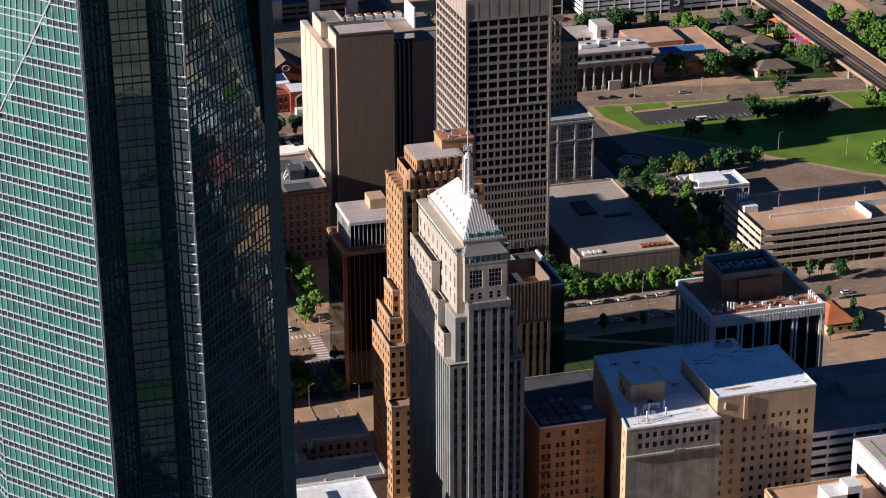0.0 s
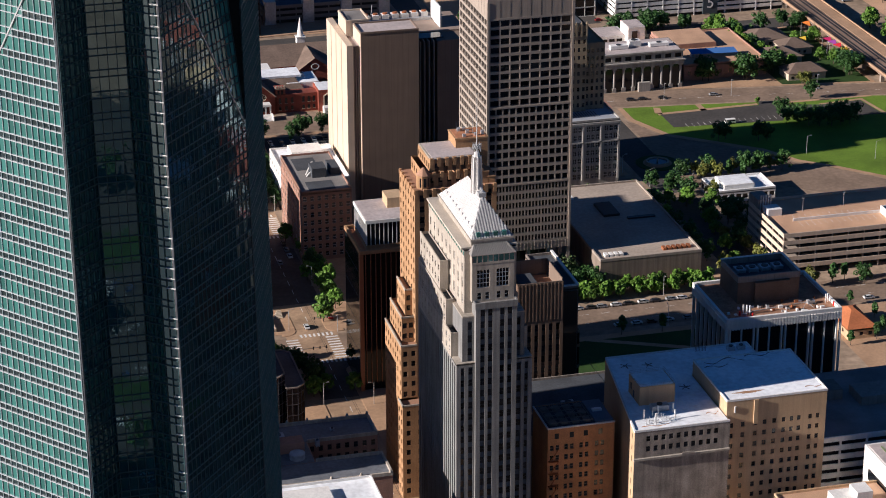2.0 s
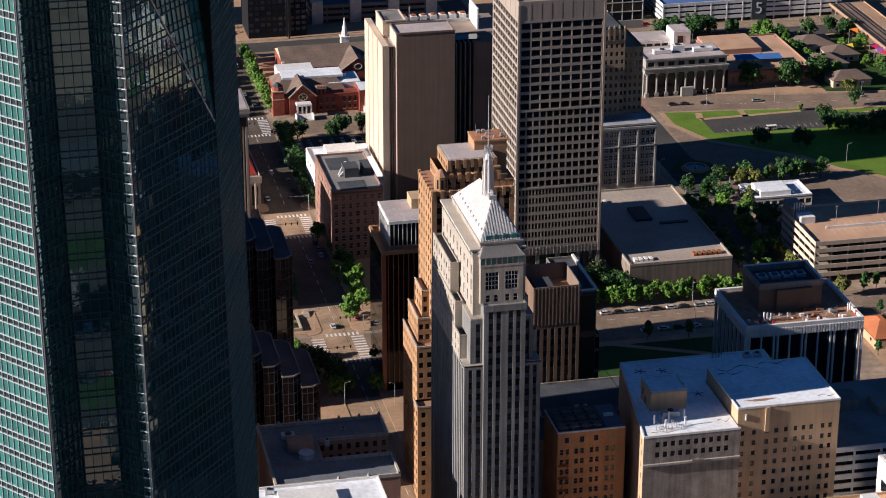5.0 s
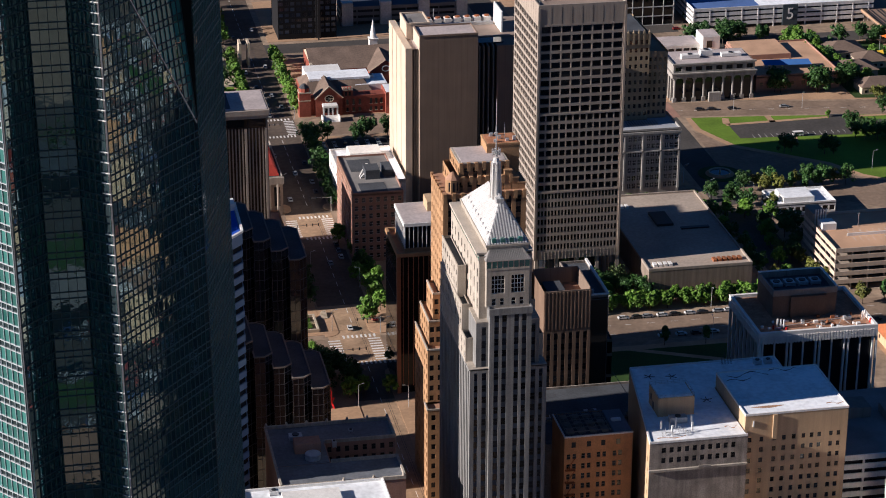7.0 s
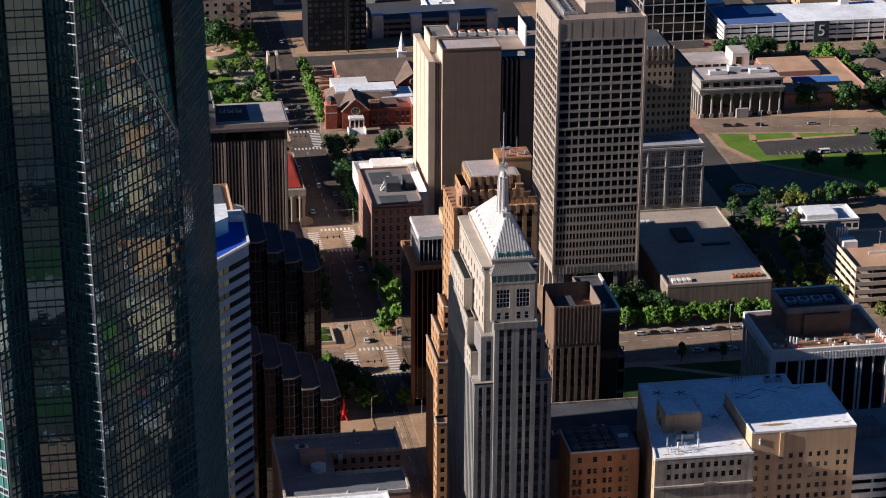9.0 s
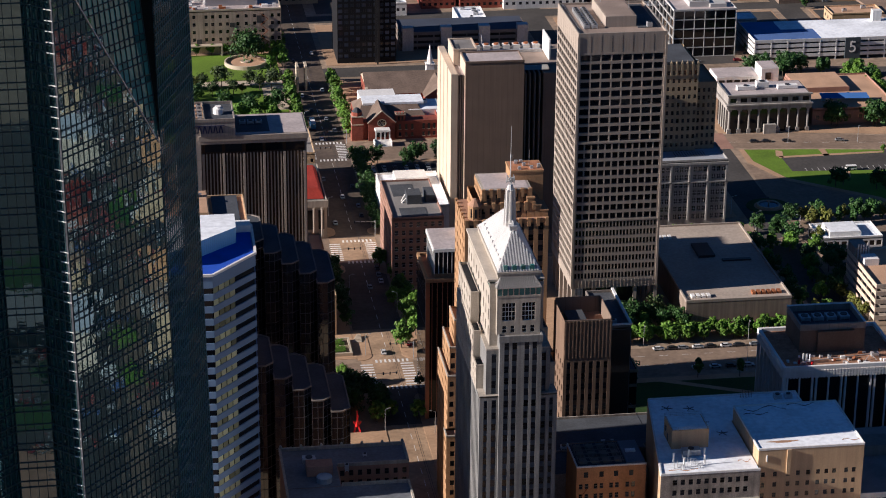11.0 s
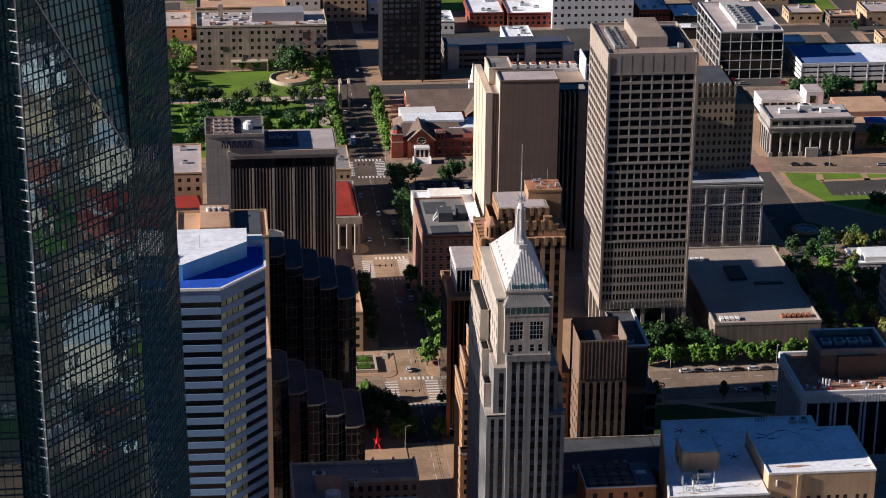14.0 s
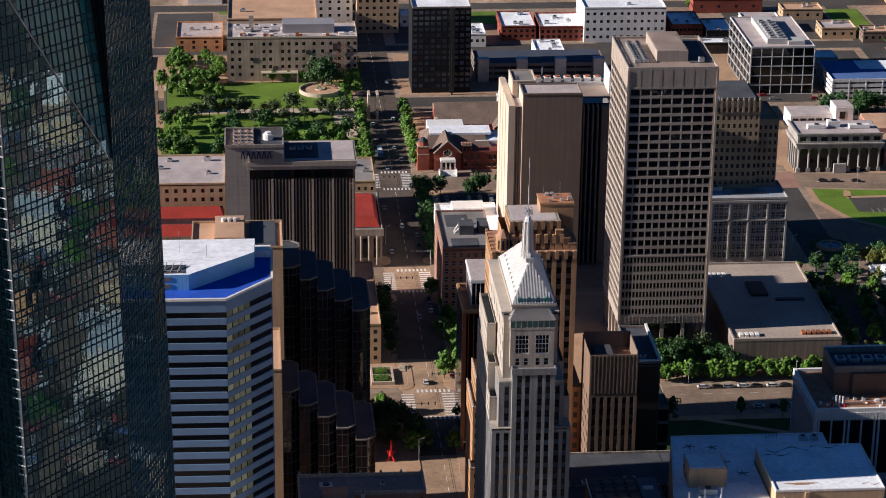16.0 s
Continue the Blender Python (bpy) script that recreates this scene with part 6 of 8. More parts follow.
# ---- low flat-roofed hall south-east of the waffle tower ----
ob = thing("flat_hall", "low windowless hall with broad flat pale roof", "building", (31, 30, 0))
# hall wall: streaked concrete, darkened to put its shade into the colour
part("wall", Solid().box(10, 52.8, -10.8, 70.3, 0, 11.4), surf("shaded_hall_concrete", (0.25, 0.20, 0.155), var=0.12, streak=0.3, joint=(5.4, 60.0)), ob)
part("roof", Solid().box(10.5, 52.3, -10.3, 69.8, 11.4, 11.55), surf("pale_tan_roof", (0.40, 0.335, 0.27), var=0.16, scale=0.06, fine=0.8), ob)
s = Solid()
for a in ((9.9, 52.9, -10.9, -10.3), (9.9, 52.9, 69.8, 70.4), (9.9, 10.5, -10.3, 69.8), (52.3, 52.9, -10.3, 69.8)):
    s.box(*a, 11.2, 12.3)
part("parapet", s, concrete, ob)
part("skylight", Solid().box(26, 33, 34, 48, 11.55, 12.6).box(35, 47, 29, 31, 11.55, 12.2), dark_metal, ob)
for x, y, n in ((38, -6.5, 6), (13, -7.5, 4), (12, 56, 4)):
    for i in range(n):
        part("roof_louvre", Solid().box(x + i * 2.1, x + i * 2.1 + 1.4, y, y + 3.0, 11.55, 12.5), rust if x > 30 else white_paint, ob)

# ---- multi-storey car park ----
def car_park():
    ob = thing("car_park", "pale concrete multi-storey car park with tan roof deck", "building", (120, 0, 0))
    x0, x1, y0, y1 = 85, 156, -18, 21
    for k, z in enumerate((3.6, 7.1, 10.6, 14.1, 17.2)):
        part("deck", Solid().box(x0 + 0.3, x1 - 0.3, y0 + 0.3, y1 - 0.3, z - 0.35, z), tan_roof if k == 4 else concrete, ob)
        part("spandrel", Solid().box(x0, x1, y0, y0 + 0.3, z - 0.7, z + 1.1).box(x0, x0 + 0.3, y0 + 0.3, y1, z - 0.7, z + 1.1).box(x0, x1, y1 - 0.3, y1, z - 0.7, z + 1.1).box(x1 - 0.3, x1, y0 + 0.3, y1 - 0.3, z - 0.7, z + 1.1), cream_panel, ob)
    for i in range(11):
        part("column", Solid().box(x0 + 0.05 + i * 7, x0 + 0.55 + i * 7, y0 + 0.32, y0 + 0.8, 0, 17.0), concrete, ob)
    for i in range(1, 7):
        part("column", Solid().box(x0 + 0.32, x0 + 0.8, y0 + i * 6.2, y0 + 0.5 + i * 6.2, 0, 17.0), concrete, ob)
    # near-black block added between the decks in place of their inner shade
    part("dark_core", Solid().box(x0 + 4, x1 - 4, y0 + 5, y1 - 4, 0, 16.5), dark_metal, ob)
    part("ramp_wall", Solid().box(95, 134, -3.4, -3.0, 17.2, 18.4).box(133.6, 134, -18, -3, 17.2, 20.4).box(134, 156, -3.4, -3, 17.2, 20.2), white_paint, ob)
    part("stair_tower", Solid().box(85.2, 91, 11, 21, 0, 22), concrete_grey, ob)
    for i in range(5):
        part("tower_fin", Solid().box(86 + i * 1.1, 86.5 + i * 1.1, 10.6, 11, 4, 24), steel, ob)
    part("stair_house", Solid().box(87, 93, 4, 10, 17.2, 20), white_paint, ob)
    s = Solid()
    for i in range(16):
        s.box(97 + i * 2.7, 97.12 + i * 2.7, -2.6, 3, 17.2, 17.212), s.box(97 + i * 2.7, 97.12 + i * 2.7, -9, -3.8, 17.2, 17.212)
    part("bay_marking", s, road_paint, ob)
    for x, y in ((103, 6), (122, 8), (141, 4), (150, -10)):
        lp = part("lamp_post", Solid().beam((x, y, 17.2), (x, y, 23), 0.15), steel, ob)
        part("lamp_head", Solid().box(x - 0.6, x + 0.6, y - 0.15, y + 0.15, 22.9, 23.1), steel, lp)


car_park()

# ---- white low building with terraces near the fork ----
ob = plain_block("white_pavilion", "small white building with stepped pale roofs", 87, 115, 63.5, 81, 5.0, white_paint, white_roof, (9, 1), (5, 1), 2.4, 2.6, dark_glass, units=1)
part("upper_floor", Solid().box(92, 106, 66, 78, 5, 7.2), white_paint, ob)
part("upper_roof", Solid().box(92.4, 105.6, 66.4, 77.6, 7.2, 7.3), white_roof, ob)

# ---- white stone office and old tower behind the waffle tower ----
def stone_office():
    ob = thing("stone_office_building", "white stone office building with tall window bays", "building", (30, 108, 0))
    x0, x1, y0, y1 = 4, 54, 98, 120
    s = Solid()
    fr = side(x0, x1, y0, y1, "S")
    ups = []
    for b in range(6):
        for i in range(3):
            a = 1.6 + b * 8.3 + i * 2.2
            ups.append((a, a + 1.5))
    op = wall_with_openings(s, fr, 0, 30.4, ups, floors(3, 28.6, 7, 2.3), 0.35)
    bare_sides(s, x0, x1, y0, y1, 0, 30.4, "WEN")
    part("wall", s, limestone_white, ob)
    glaze(ob, fr, op, 0.35, (office_glass, white_paint), 2, 2, 0.1, 140)
    for b in range(7):
        part("pilaster", Solid().box(x0 + b * 8.25 - 0.3, x0 + b * 8.25 + 0.5, y0 - 0.5, y0, 3, 29), limestone_white, ob)
    part("cornice", Solid().box(x0 - 0.3, x1 + 0.3, y0 - 0.6, y0, 29, 30).box(x0, x1, y0 - 0.5, y0, 20.6, 21.2), limestone_white, ob)
    flat_roof(ob, x0, x1, y0, y1, 30.4, surf("blue_grey_membrane", (0.36, 0.38, 0.42), var=0.15, scale=0.1), limestone_white, 0.8)
    s = Solid()
    for i in range(12):
        s.beam((32 + i * 1.2, 104, 31), (32 + i * 1.2, 110, 31), 0.2)
    part("pipe_frame", s, dark_metal, ob)
    roof_units(ob, [(24, 110, 6, 3, 2), (30, 114, 3, 3, 2)], 30.4)
    # old tower
    ob = thing("gothic_tower", "old tan brick tower with crenellated top", "building", (33, 130, 0))
    s = Solid()
    fr = side(23, 42.5, 112, 142, "S")
    op = wall_with_openings(s, fr, 0, 70.5, spread(fr[3], 8, 1.2), floors(28, 68.5, 11, 1.9), 0.3)
    fr2 = side(42.5, 51.5, 114, 140, "S")
    op2 = wall_with_openings(s, fr2, 0, 61.5, spread(fr2[3], 4, 1.1), floors(28, 59.5, 9, 1.9), 0.3)
    bare_sides(s, 23, 42.5, 112, 142, 0, 70.5, "WEN"), bare_sides(s, 42.5, 51.5, 114, 140, 0, 61.5, "EN")
    s.quad((23, 112, 69.5), (42.5, 112, 69.5), (42.5, 142, 69.5), (23, 142, 69.5)), s.quad((42.5, 114, 60.5), (51.5, 114, 60.5), (51.5, 140, 60.5), (42.5, 140, 60.5))
    part("wall", s, olive_brick, ob)
    glaze(ob, fr, op, 0.3, (office_glass, dark_metal), 1, 2, 0.07, 120)
    glaze(ob, fr2, op2, 0.3, (office_glass, dark_metal), 1, 2, 0.07, 120)
    for i in range(9):
        part("pinnacle", Solid().box(23 + i * 2.4 - 0.4, 23 + i * 2.4 + 0.4, 111.6, 112.6, 65.5, 71.3).tube(23 + i * 2.4, 112.1, 0.4, 71.3, 72.4, 6, 0, 0.1), olive_brick, ob)
    part("roof", Solid().box(25, 41, 114, 140, 69.5, 71.2), dark_roof, ob)


limestone_white = surf("white_limestone", (0.34, 0.325, 0.305), var=0.12, streak=0.2)
stone_office()


# ---- north side: colonnaded block, glass office, halls ----
# colonnade stone greyed to put the shade of its front into the colour
shaded_stone = surf("shaded_grey_stone", (0.36, 0.335, 0.30), var=0.14, streak=0.25)
frame_paint = surf("pale_grey_frame_paint", (0.46, 0.45, 0.43), var=0.08)


def colonnade_block():
    ob = thing("colonnaded_building", "white stone building with giant columns and dark glass", "building", (107, 237, 0))
    x0, x1, y0, y1 = 85.6, 127.6, 217.5, 240
    part("glass_body", Solid().box(x0 + 1, x1 - 1, y0 + 1.2, y1, 0, 12.6), dark_glass, ob)
    for i in range(9):
        x = x0 + 1.2 + i * 4.95
        part("column", Solid().tube(x, y0 + 0.7, 0.62, 2.2, 12, 12).box(x - 0.95, x + 0.95, y0 - 0.2, y0 + 1.6, 0, 2.2).box(x - 0.95, x + 0.95, y0 - 0.2, y0 + 1.6, 11.6, 12.4), shaded_stone, ob)
    for i in range(4):
        y = y0 + 3 + i * 4
        part("column", Solid().box(x0 - 0.2, x0 + 1.2, y - 0.6, y + 0.6, 0, 12.4), shaded_stone, ob)
    part("entablature", Solid().box(x0 - 0.4, x1 + 0.4, y0 - 0.4, y1, 12.4, 14.4).box(x0 - 0.9, x1 + 0.9, y0 - 0.9, y1, 14.4, 15.0), shaded_stone, ob)
    s = Solid()
    fa = side(x0 + 0.2, x1 - 0.2, y0 + 0.2, y1, "S")
    op = wall_with_openings(s, fa, 15.0, 19.0, spread(fa[3], 8, 3.2), [(15.8, 18.0)], 0.4)
    bare_sides(s, x0 + 0.2, x1 - 0.2, y0 + 0.2, y1, 15, 19, "WEN")
    part("attic", s, shaded_stone, ob)
    glaze(ob, fa, op, 0.4, (dark_glass, dark_metal), 2, 1, 0.1, 40)
    part("cornice", Solid().box(x0 - 0.4, x1 + 0.4, y0 - 0.4, y0 + 0.6, 19.0, 19.8).box(x0 - 0.4, x0 + 0.6, y0 + 0.6, y1, 19.0, 19.8), shaded_stone, ob)
    part("roof", Solid().box(x0 + 0.6, x1 - 0.8, y0 + 0.6, y1 - 0.6, 18.8, 19.1), pink_roof, ob)
    part("porch", Solid().box(104, 110, y0 - 2.0, y0, 0, 4.6), shaded_stone, ob)
    roof_units(ob, [(97, 228, 9, 3.4, 2), (106, 231, 6, 4, 3.0), (118, 228, 10, 3.4, 1.8)], 19.1, white_paint)
    ob = thing("stair_annex", "white annex tower with pale roof behind columns", "building", (108, 290, 0))
    part("wall", Solid().box(97, 120, 282, 298, 0, 8).box(119, 128, 277, 290, 0, 13.6), white_paint, ob)
    part("roof", Solid().box(97.4, 118.6, 282.4, 297.6, 8, 8.2).box(119.4, 127.6, 277.4, 289.6, 13.6, 13.7), pink_roof, ob)
    for i in range(5):
        part("window", Solid().box(98 + i * 4.1, 101 + i * 4.1, 281.9, 282, 4, 6.4), dark_glass, ob)
    part("window", Solid().box(121, 124, 276.9, 277, 7.6, 11.4), dark_glass, ob)


colonnade_block()


def glass_office():
    ob = thing("gridded_glass_office", "dark glass office with white frame grid", "building", (108, 382, 0))
    x0, x1, y0, y1, zt = 88.1, 122.6, 343.7, 403, 26
    part("glass_body", Solid().box(x0 + 0.5, x1 - 0.5, y0 + 0.5, y1 - 0.5, 0, zt - 0.5), dark_glass, ob)
    for i in range(7):
        x = x0 + (x1 - x0) * i / 6
        part("frame_post", Solid().box(x - 0.2, x + 0.2, y0, y0 + 0.5, 0, zt), frame_paint, ob)
    for i in range(8):
        y = y0 + (y1 - y0) * i / 7
        part("frame_post", Solid().box(x0, x0 + 0.5, y - 0.22, y + 0.22, 0, zt), frame_paint, ob)
    for k in range(6):
        z = zt * k / 5
        part("frame_beam", Solid().box(x0, x1, y0 - 0.05, y0 + 0.5, z - 0.24, z + 0.24).box(x0 - 0.05, x0 + 0.5, y0 + 0.5, y1, z - 0.24, z + 0.24), frame_paint, ob)
    flat_roof(ob, x0, x1, y0, y1, zt, pink_roof, frame_paint, 0.6)
    part("roof_screen", Solid().box(98, 109, 350, 394, zt, zt + 3).box(109, 118, 348, 357, zt, zt + 2), frame_paint, ob)
    roof_units(ob, [(101 + (i % 2) * 4.4, 353 + (i // 2) * 5, 2.6, 3.2, 0.8) for i in range(14)], zt + 3)


glass_office()

ob = plain_block("tan_roofed_school", "broad low building with tan gravel roofs", 131, 175, 225, 279, 8, pink_brick, tan_roof, (8, 1), (0, 0), 1.6, 2.0, units=3)
part("upper_wing", Solid().box(131.5, 158, 252, 277, 8, 10.5).box(131.9, 157.6, 252.4, 276.6, 10.5, 10.6, 1), [pink_brick, tan_roof], ob)
part("blue_awning", Solid().quad((139, 236, 10.2), (163, 234, 10.2), (163, 240, 11.2), (139, 242, 11.2)), surf("blue_metal_roof", (0.07, 0.17, 0.45), var=0.1), ob)

# ---- parking garage with numeral, blue roof, distant blocks ----
def garage(label, x0, x1, y0, y1, n, roof_mat, group="", skin=white_paint, fh=3.2):
    ob = thing("parking_garage", label, "building", ((x0 + x1) / 2, (y0 + y1) / 2, 0), group)
    # black filling added so that the open storeys look shaded inside
    part("dark_core", Solid().box(x0 + 2, x1 - 2, y0 + 2, y1 - 2, 0, n * fh - 1), dark_metal, ob)
    for k in range(n):
        z = fh * (k + 1)
        part("spandrel", Solid().box(x0, x1, y0, y0 + 0.4, z - 0.9, z + 0.9).box(x0, x0 + 0.4, y0 + 0.4, y1, z - 0.9, z + 0.9), skin, ob)
    part("deck", Solid().box(x0 + 0.2, x1, y0 + 0.4, y1, fh * n - 0.3, fh * n), roof_mat, ob)
    for i in range(int((x1 - x0) / 9) + 1):
        part("column", Solid().box(x0 + i * 9, x0 + i * 9 + 0.6, y0 - 0.1, y0 + 0.5, 0, fh * n), skin, ob)
    return ob


ob = garage("long white parking garage with a large numeral panel", 130, 232, 331, 368, 4, surf("blue_grey_deck", (0.10, 0.17, 0.40), var=0.2, scale=0.06), fh=2.75)
part("sign_panel", Solid().box(180, 188.4, 329.9, 330.7, 0.5, 12), surf("slate_panel", (0.06, 0.075, 0.085), var=0.08), ob)
part("pale_deck", Solid().box(168, 231.6, 332, 367.6, 11.0, 11.06).box(150, 168, 352, 367.6, 11.0, 11.06), white_roof, ob, "pale coated part of the roof deck")
part("stair_tower", Solid().box(205, 210, 362, 366, 11, 17), white_paint, ob)
fc = bpy.data.curves.new("numeral", "FONT")
fc.body, fc.size, fc.align_x, fc.align_y, fc.extrude = "5", 9.0, "CENTER", "CENTER", 0.06
fo = new("numeral", fc)
fo.matrix_basis = pose(184.2, 329.8, 6.6, 90, 0, 0)
dg = bpy.context.evaluated_depsgraph_get()
fm = bpy.data.meshes.new_from_object(fo.evaluated_get(dg))
fm.materials.clear(), fm.materials.append(white_paint)
fm.transform(fo.matrix_basis)
bpy.data.objects.remove(fo)
part("numeral", fm, None, ob, "white numeral five")

ob = garage("broad dark parking garage in shade behind slab tower", -56, 14, 372, 400, 3, surf("slate_deck", (0.06, 0.07, 0.10), var=0.2, scale=0.06), "", grey_fin)
for i in range(4):
    part("stair_tower", Solid().box(-55 + i * 21, -49 + i * 21, 371, 376, 0, 13), steel, ob)

far = [("white_office", "white office with dark window bands", 13, 60, 446, 482, 20, white_paint, white_roof, (12, 4), (8, 4)),
       ("brick_warehouse", "red brick warehouse with white vaulted roof", -34, -14, 452, 484, 8, red_brick, white_roof, (6, 2), (4, 2)),
       ("brick_warehouse", "brick warehouse with pale roof", -12, 14, 450, 480, 8, red_brick, white_roof, (8, 2), (4, 2)),
       ("low_shop", "low white roofed shop beside street", -19, -3, 403, 431, 6, white_paint, white_roof, (4, 1), (3, 1)),
       ("low_shop", "low white annex with flat roof", -57, -44, 440, 462, 7, white_paint, white_roof, (4, 1), (3, 1)),
       ("brick_shop", "red brick shop with pale roof", 64, 82, 448, 476, 9, red_brick, white_roof, (8, 2), (4, 2)),
       ("low_shop", "low dark glazed shop", 66, 100, 420, 432, 6, dark_metal, white_roof, (6, 1), (2, 1)),
       ("low_shop", "cream low shop with car yard", 196, 222, 440, 462, 8, tan_stucco, pink_roof, (5, 1), (4, 1)),
       ("long_shed", "long cream shed by the railway", 240, 300, 430, 470, 9, tan_stucco, tan_roof, (9, 1), (4, 1)),
       ("brick_office", "orange brick office with white roof", 210, 236, 500, 530, 11, orange_brick, white_roof, (6, 3), (4, 3)),
       ("brick_office", "red brick office further along", 270, 310, 510, 540, 12, red_brick, white_roof, (8, 3), (4, 3)),
       ("tan_school", "tan brick school with green doors", -219, -193, 436, 468, 8, orange_brick, pink_roof, (4, 2), (4, 2)),
       ("tan_garage", "large tan roofed block behind museum", -190, -140, 430, 480, 20, tan_stucco, tan_roof, (10, 4), (6, 4)),
       ("white_office", "pale office with blue roof patch", -165, -118, 484, 512, 22, white_paint, white_roof, (9, 5), (6, 5)),
       ("tan_block", "tan mid-rise with many windows", -116, -92, 470, 500, 26, tan_stucco, pink_roof, (6, 6), (6, 6)),
       ("low_shop", "long low pale roofed shed", -300, -252, 400, 425, 8, tan_stucco, pink_roof, (6, 1), (4, 1)),
       ("low_shop", "low brown roofed store", -300, -255, 250, 300, 9, tan_stucco, brown_roof, (6, 2), (5, 2)),
       ("low_shop", "low grey roofed store building", 40, 76, 282, 322, 8, tan_stucco, grey_roof, (6, 1), (4, 1))]
for nm, lb, x0, x1, y0, y1, z, wm, rm, so, we in far:
    plain_block(nm, lb, x0, x1, y0, y1, z, wm, rm, so, we, 1.7, 1.7, limit=30, units=4)
LOTS = [(-95, -60, 448, 512), (20, 60, 486, 515), (104, 166, 448, 512), (190, 320, 474, 498), (128, 165, 380, 424), (190, 320, 384, 424), (-300, -252, 348, 396), (-300, -255, 306, 326), (-232, -200, 446, 516), (344, 420, 350, 420)]
sheet("distant_lots", LOTS, 0.16, asphalt, "grey asphalt car parks of the far blocks", "parking lot")
sheet("distant_grass", [(-58, -20, 486, 514), (168, 188, 448, 512), (188, 226, 376, 382), (230, 330, 500, 512), (-196, -140, 514, 519)], 0.17, grass, "small green strips among the far blocks", "lawn")
for x, y, w, d, h, wm, rm in ((136, 396, 22, 14, 6, white_paint, white_roof), (206, 398, 30, 16, 7, tan_stucco, tan_roof), (250, 396, 34, 20, 8, pink_brick, pink_roof), (300, 400, 28, 18, 6, tan_stucco, tan_roof), (120, 470, 22, 18, 7, white_paint, pink_roof), (150, 496, 24, 14, 6, tan_stucco, tan_roof), (-80, 490, 20, 14, 6, white_paint, white_roof), (36, 502, 18, 12, 6, tan_stucco, white_roof), (108, 512, 42, 12, 8, red_brick, pink_roof), (92, 458, 16, 26, 6, dark_metal, white_roof), (162, 456, 20, 16, 6, tan_stucco, pink_roof), (182, 446, 16, 14, 6, brown_panel, tan_roof)):
    plain_block("low_shop", "small flat-roofed shop among far car parks", x - w / 2, x + w / 2, y - d / 2, y + d / 2, h, wm, rm, (4, 1), (3, 1), 1.7, 1.7, limit=10, units=2)
rr = random.Random(21)
DIST = []
for gx in range(-9, 12):
    for gy in range(4):
        for k in range(2):
            x, y = -110 + gx * 62 + rr.uniform(-6, 6) + k * 27, 545 + gy * 74 + rr.uniform(-8, 8)
            if abs(x + 110) > 18:
                DIST.append((x, y, rr.uniform(16, 25), rr.uniform(18, 40), rr.uniform(5, 11)))
WALLS, ROOFS = (red_brick, tan_stucco, white_paint, orange_brick, pink_brick), (white_roof, tan_roof, pink_roof, grey_roof, brown_roof)
for i, (x, y, w, d, h) in enumerate(DIST):
    plain_block("low_building", ("low %s building with %s flat roof" % (("red brick", "tan", "white", "orange brick", "dusty brick")[i % 5], ("white", "tan", "pinkish", "grey", "brown")[(i * 3) % 5])), x - w / 2, x + w / 2, y, y + d, h, WALLS[i % 5], ROOFS[(i * 3) % 5], (3, 1), (2, 1), 2, 2, limit=0, units=1, group="distant low buildings")

# ---- dark apartment tower ----
ob = thing("dark_apartment_tower", "dark brown glass apartment tower with balconies", "building", (-75, 372, 0))
s = Solid()
fr = side(-92, -60.8, 353.5, 382, "S")
op = wall_with_openings(s, fr, 0, 46.6, spread(fr[3], 10, 2.2), floors(2.5, 45.8, 14, 2.0), 0.5)
bare_sides(s, -92, -60.8, 353.5, 382, 0, 46.6, "WEN")
part("wall", s, surf("dark_brown_panel", (0.008, 0.008, 0.010), var=0.15), ob)
glaze(ob, fr, op, 0.5, (pane_glass("blue_grey_window_glass", (0.10, 0.12, 0.15), rough=0.1, spec=0.6, rnd=0.9), grey_fin), 2, 1, 0.1, 220)
flat_roof(ob, -92, -60.8, 353.5, 382, 46.6, white_roof, grey_fin)
part("lift_shaft", Solid().box(-72, -69.4, 352.7, 353.5, 0, 46.6), dark_metal, ob)
part("hoist_mast", Solid().box(-71.3, -70.5, 349.5, 350.3, 0, 48), dark_metal, ob)


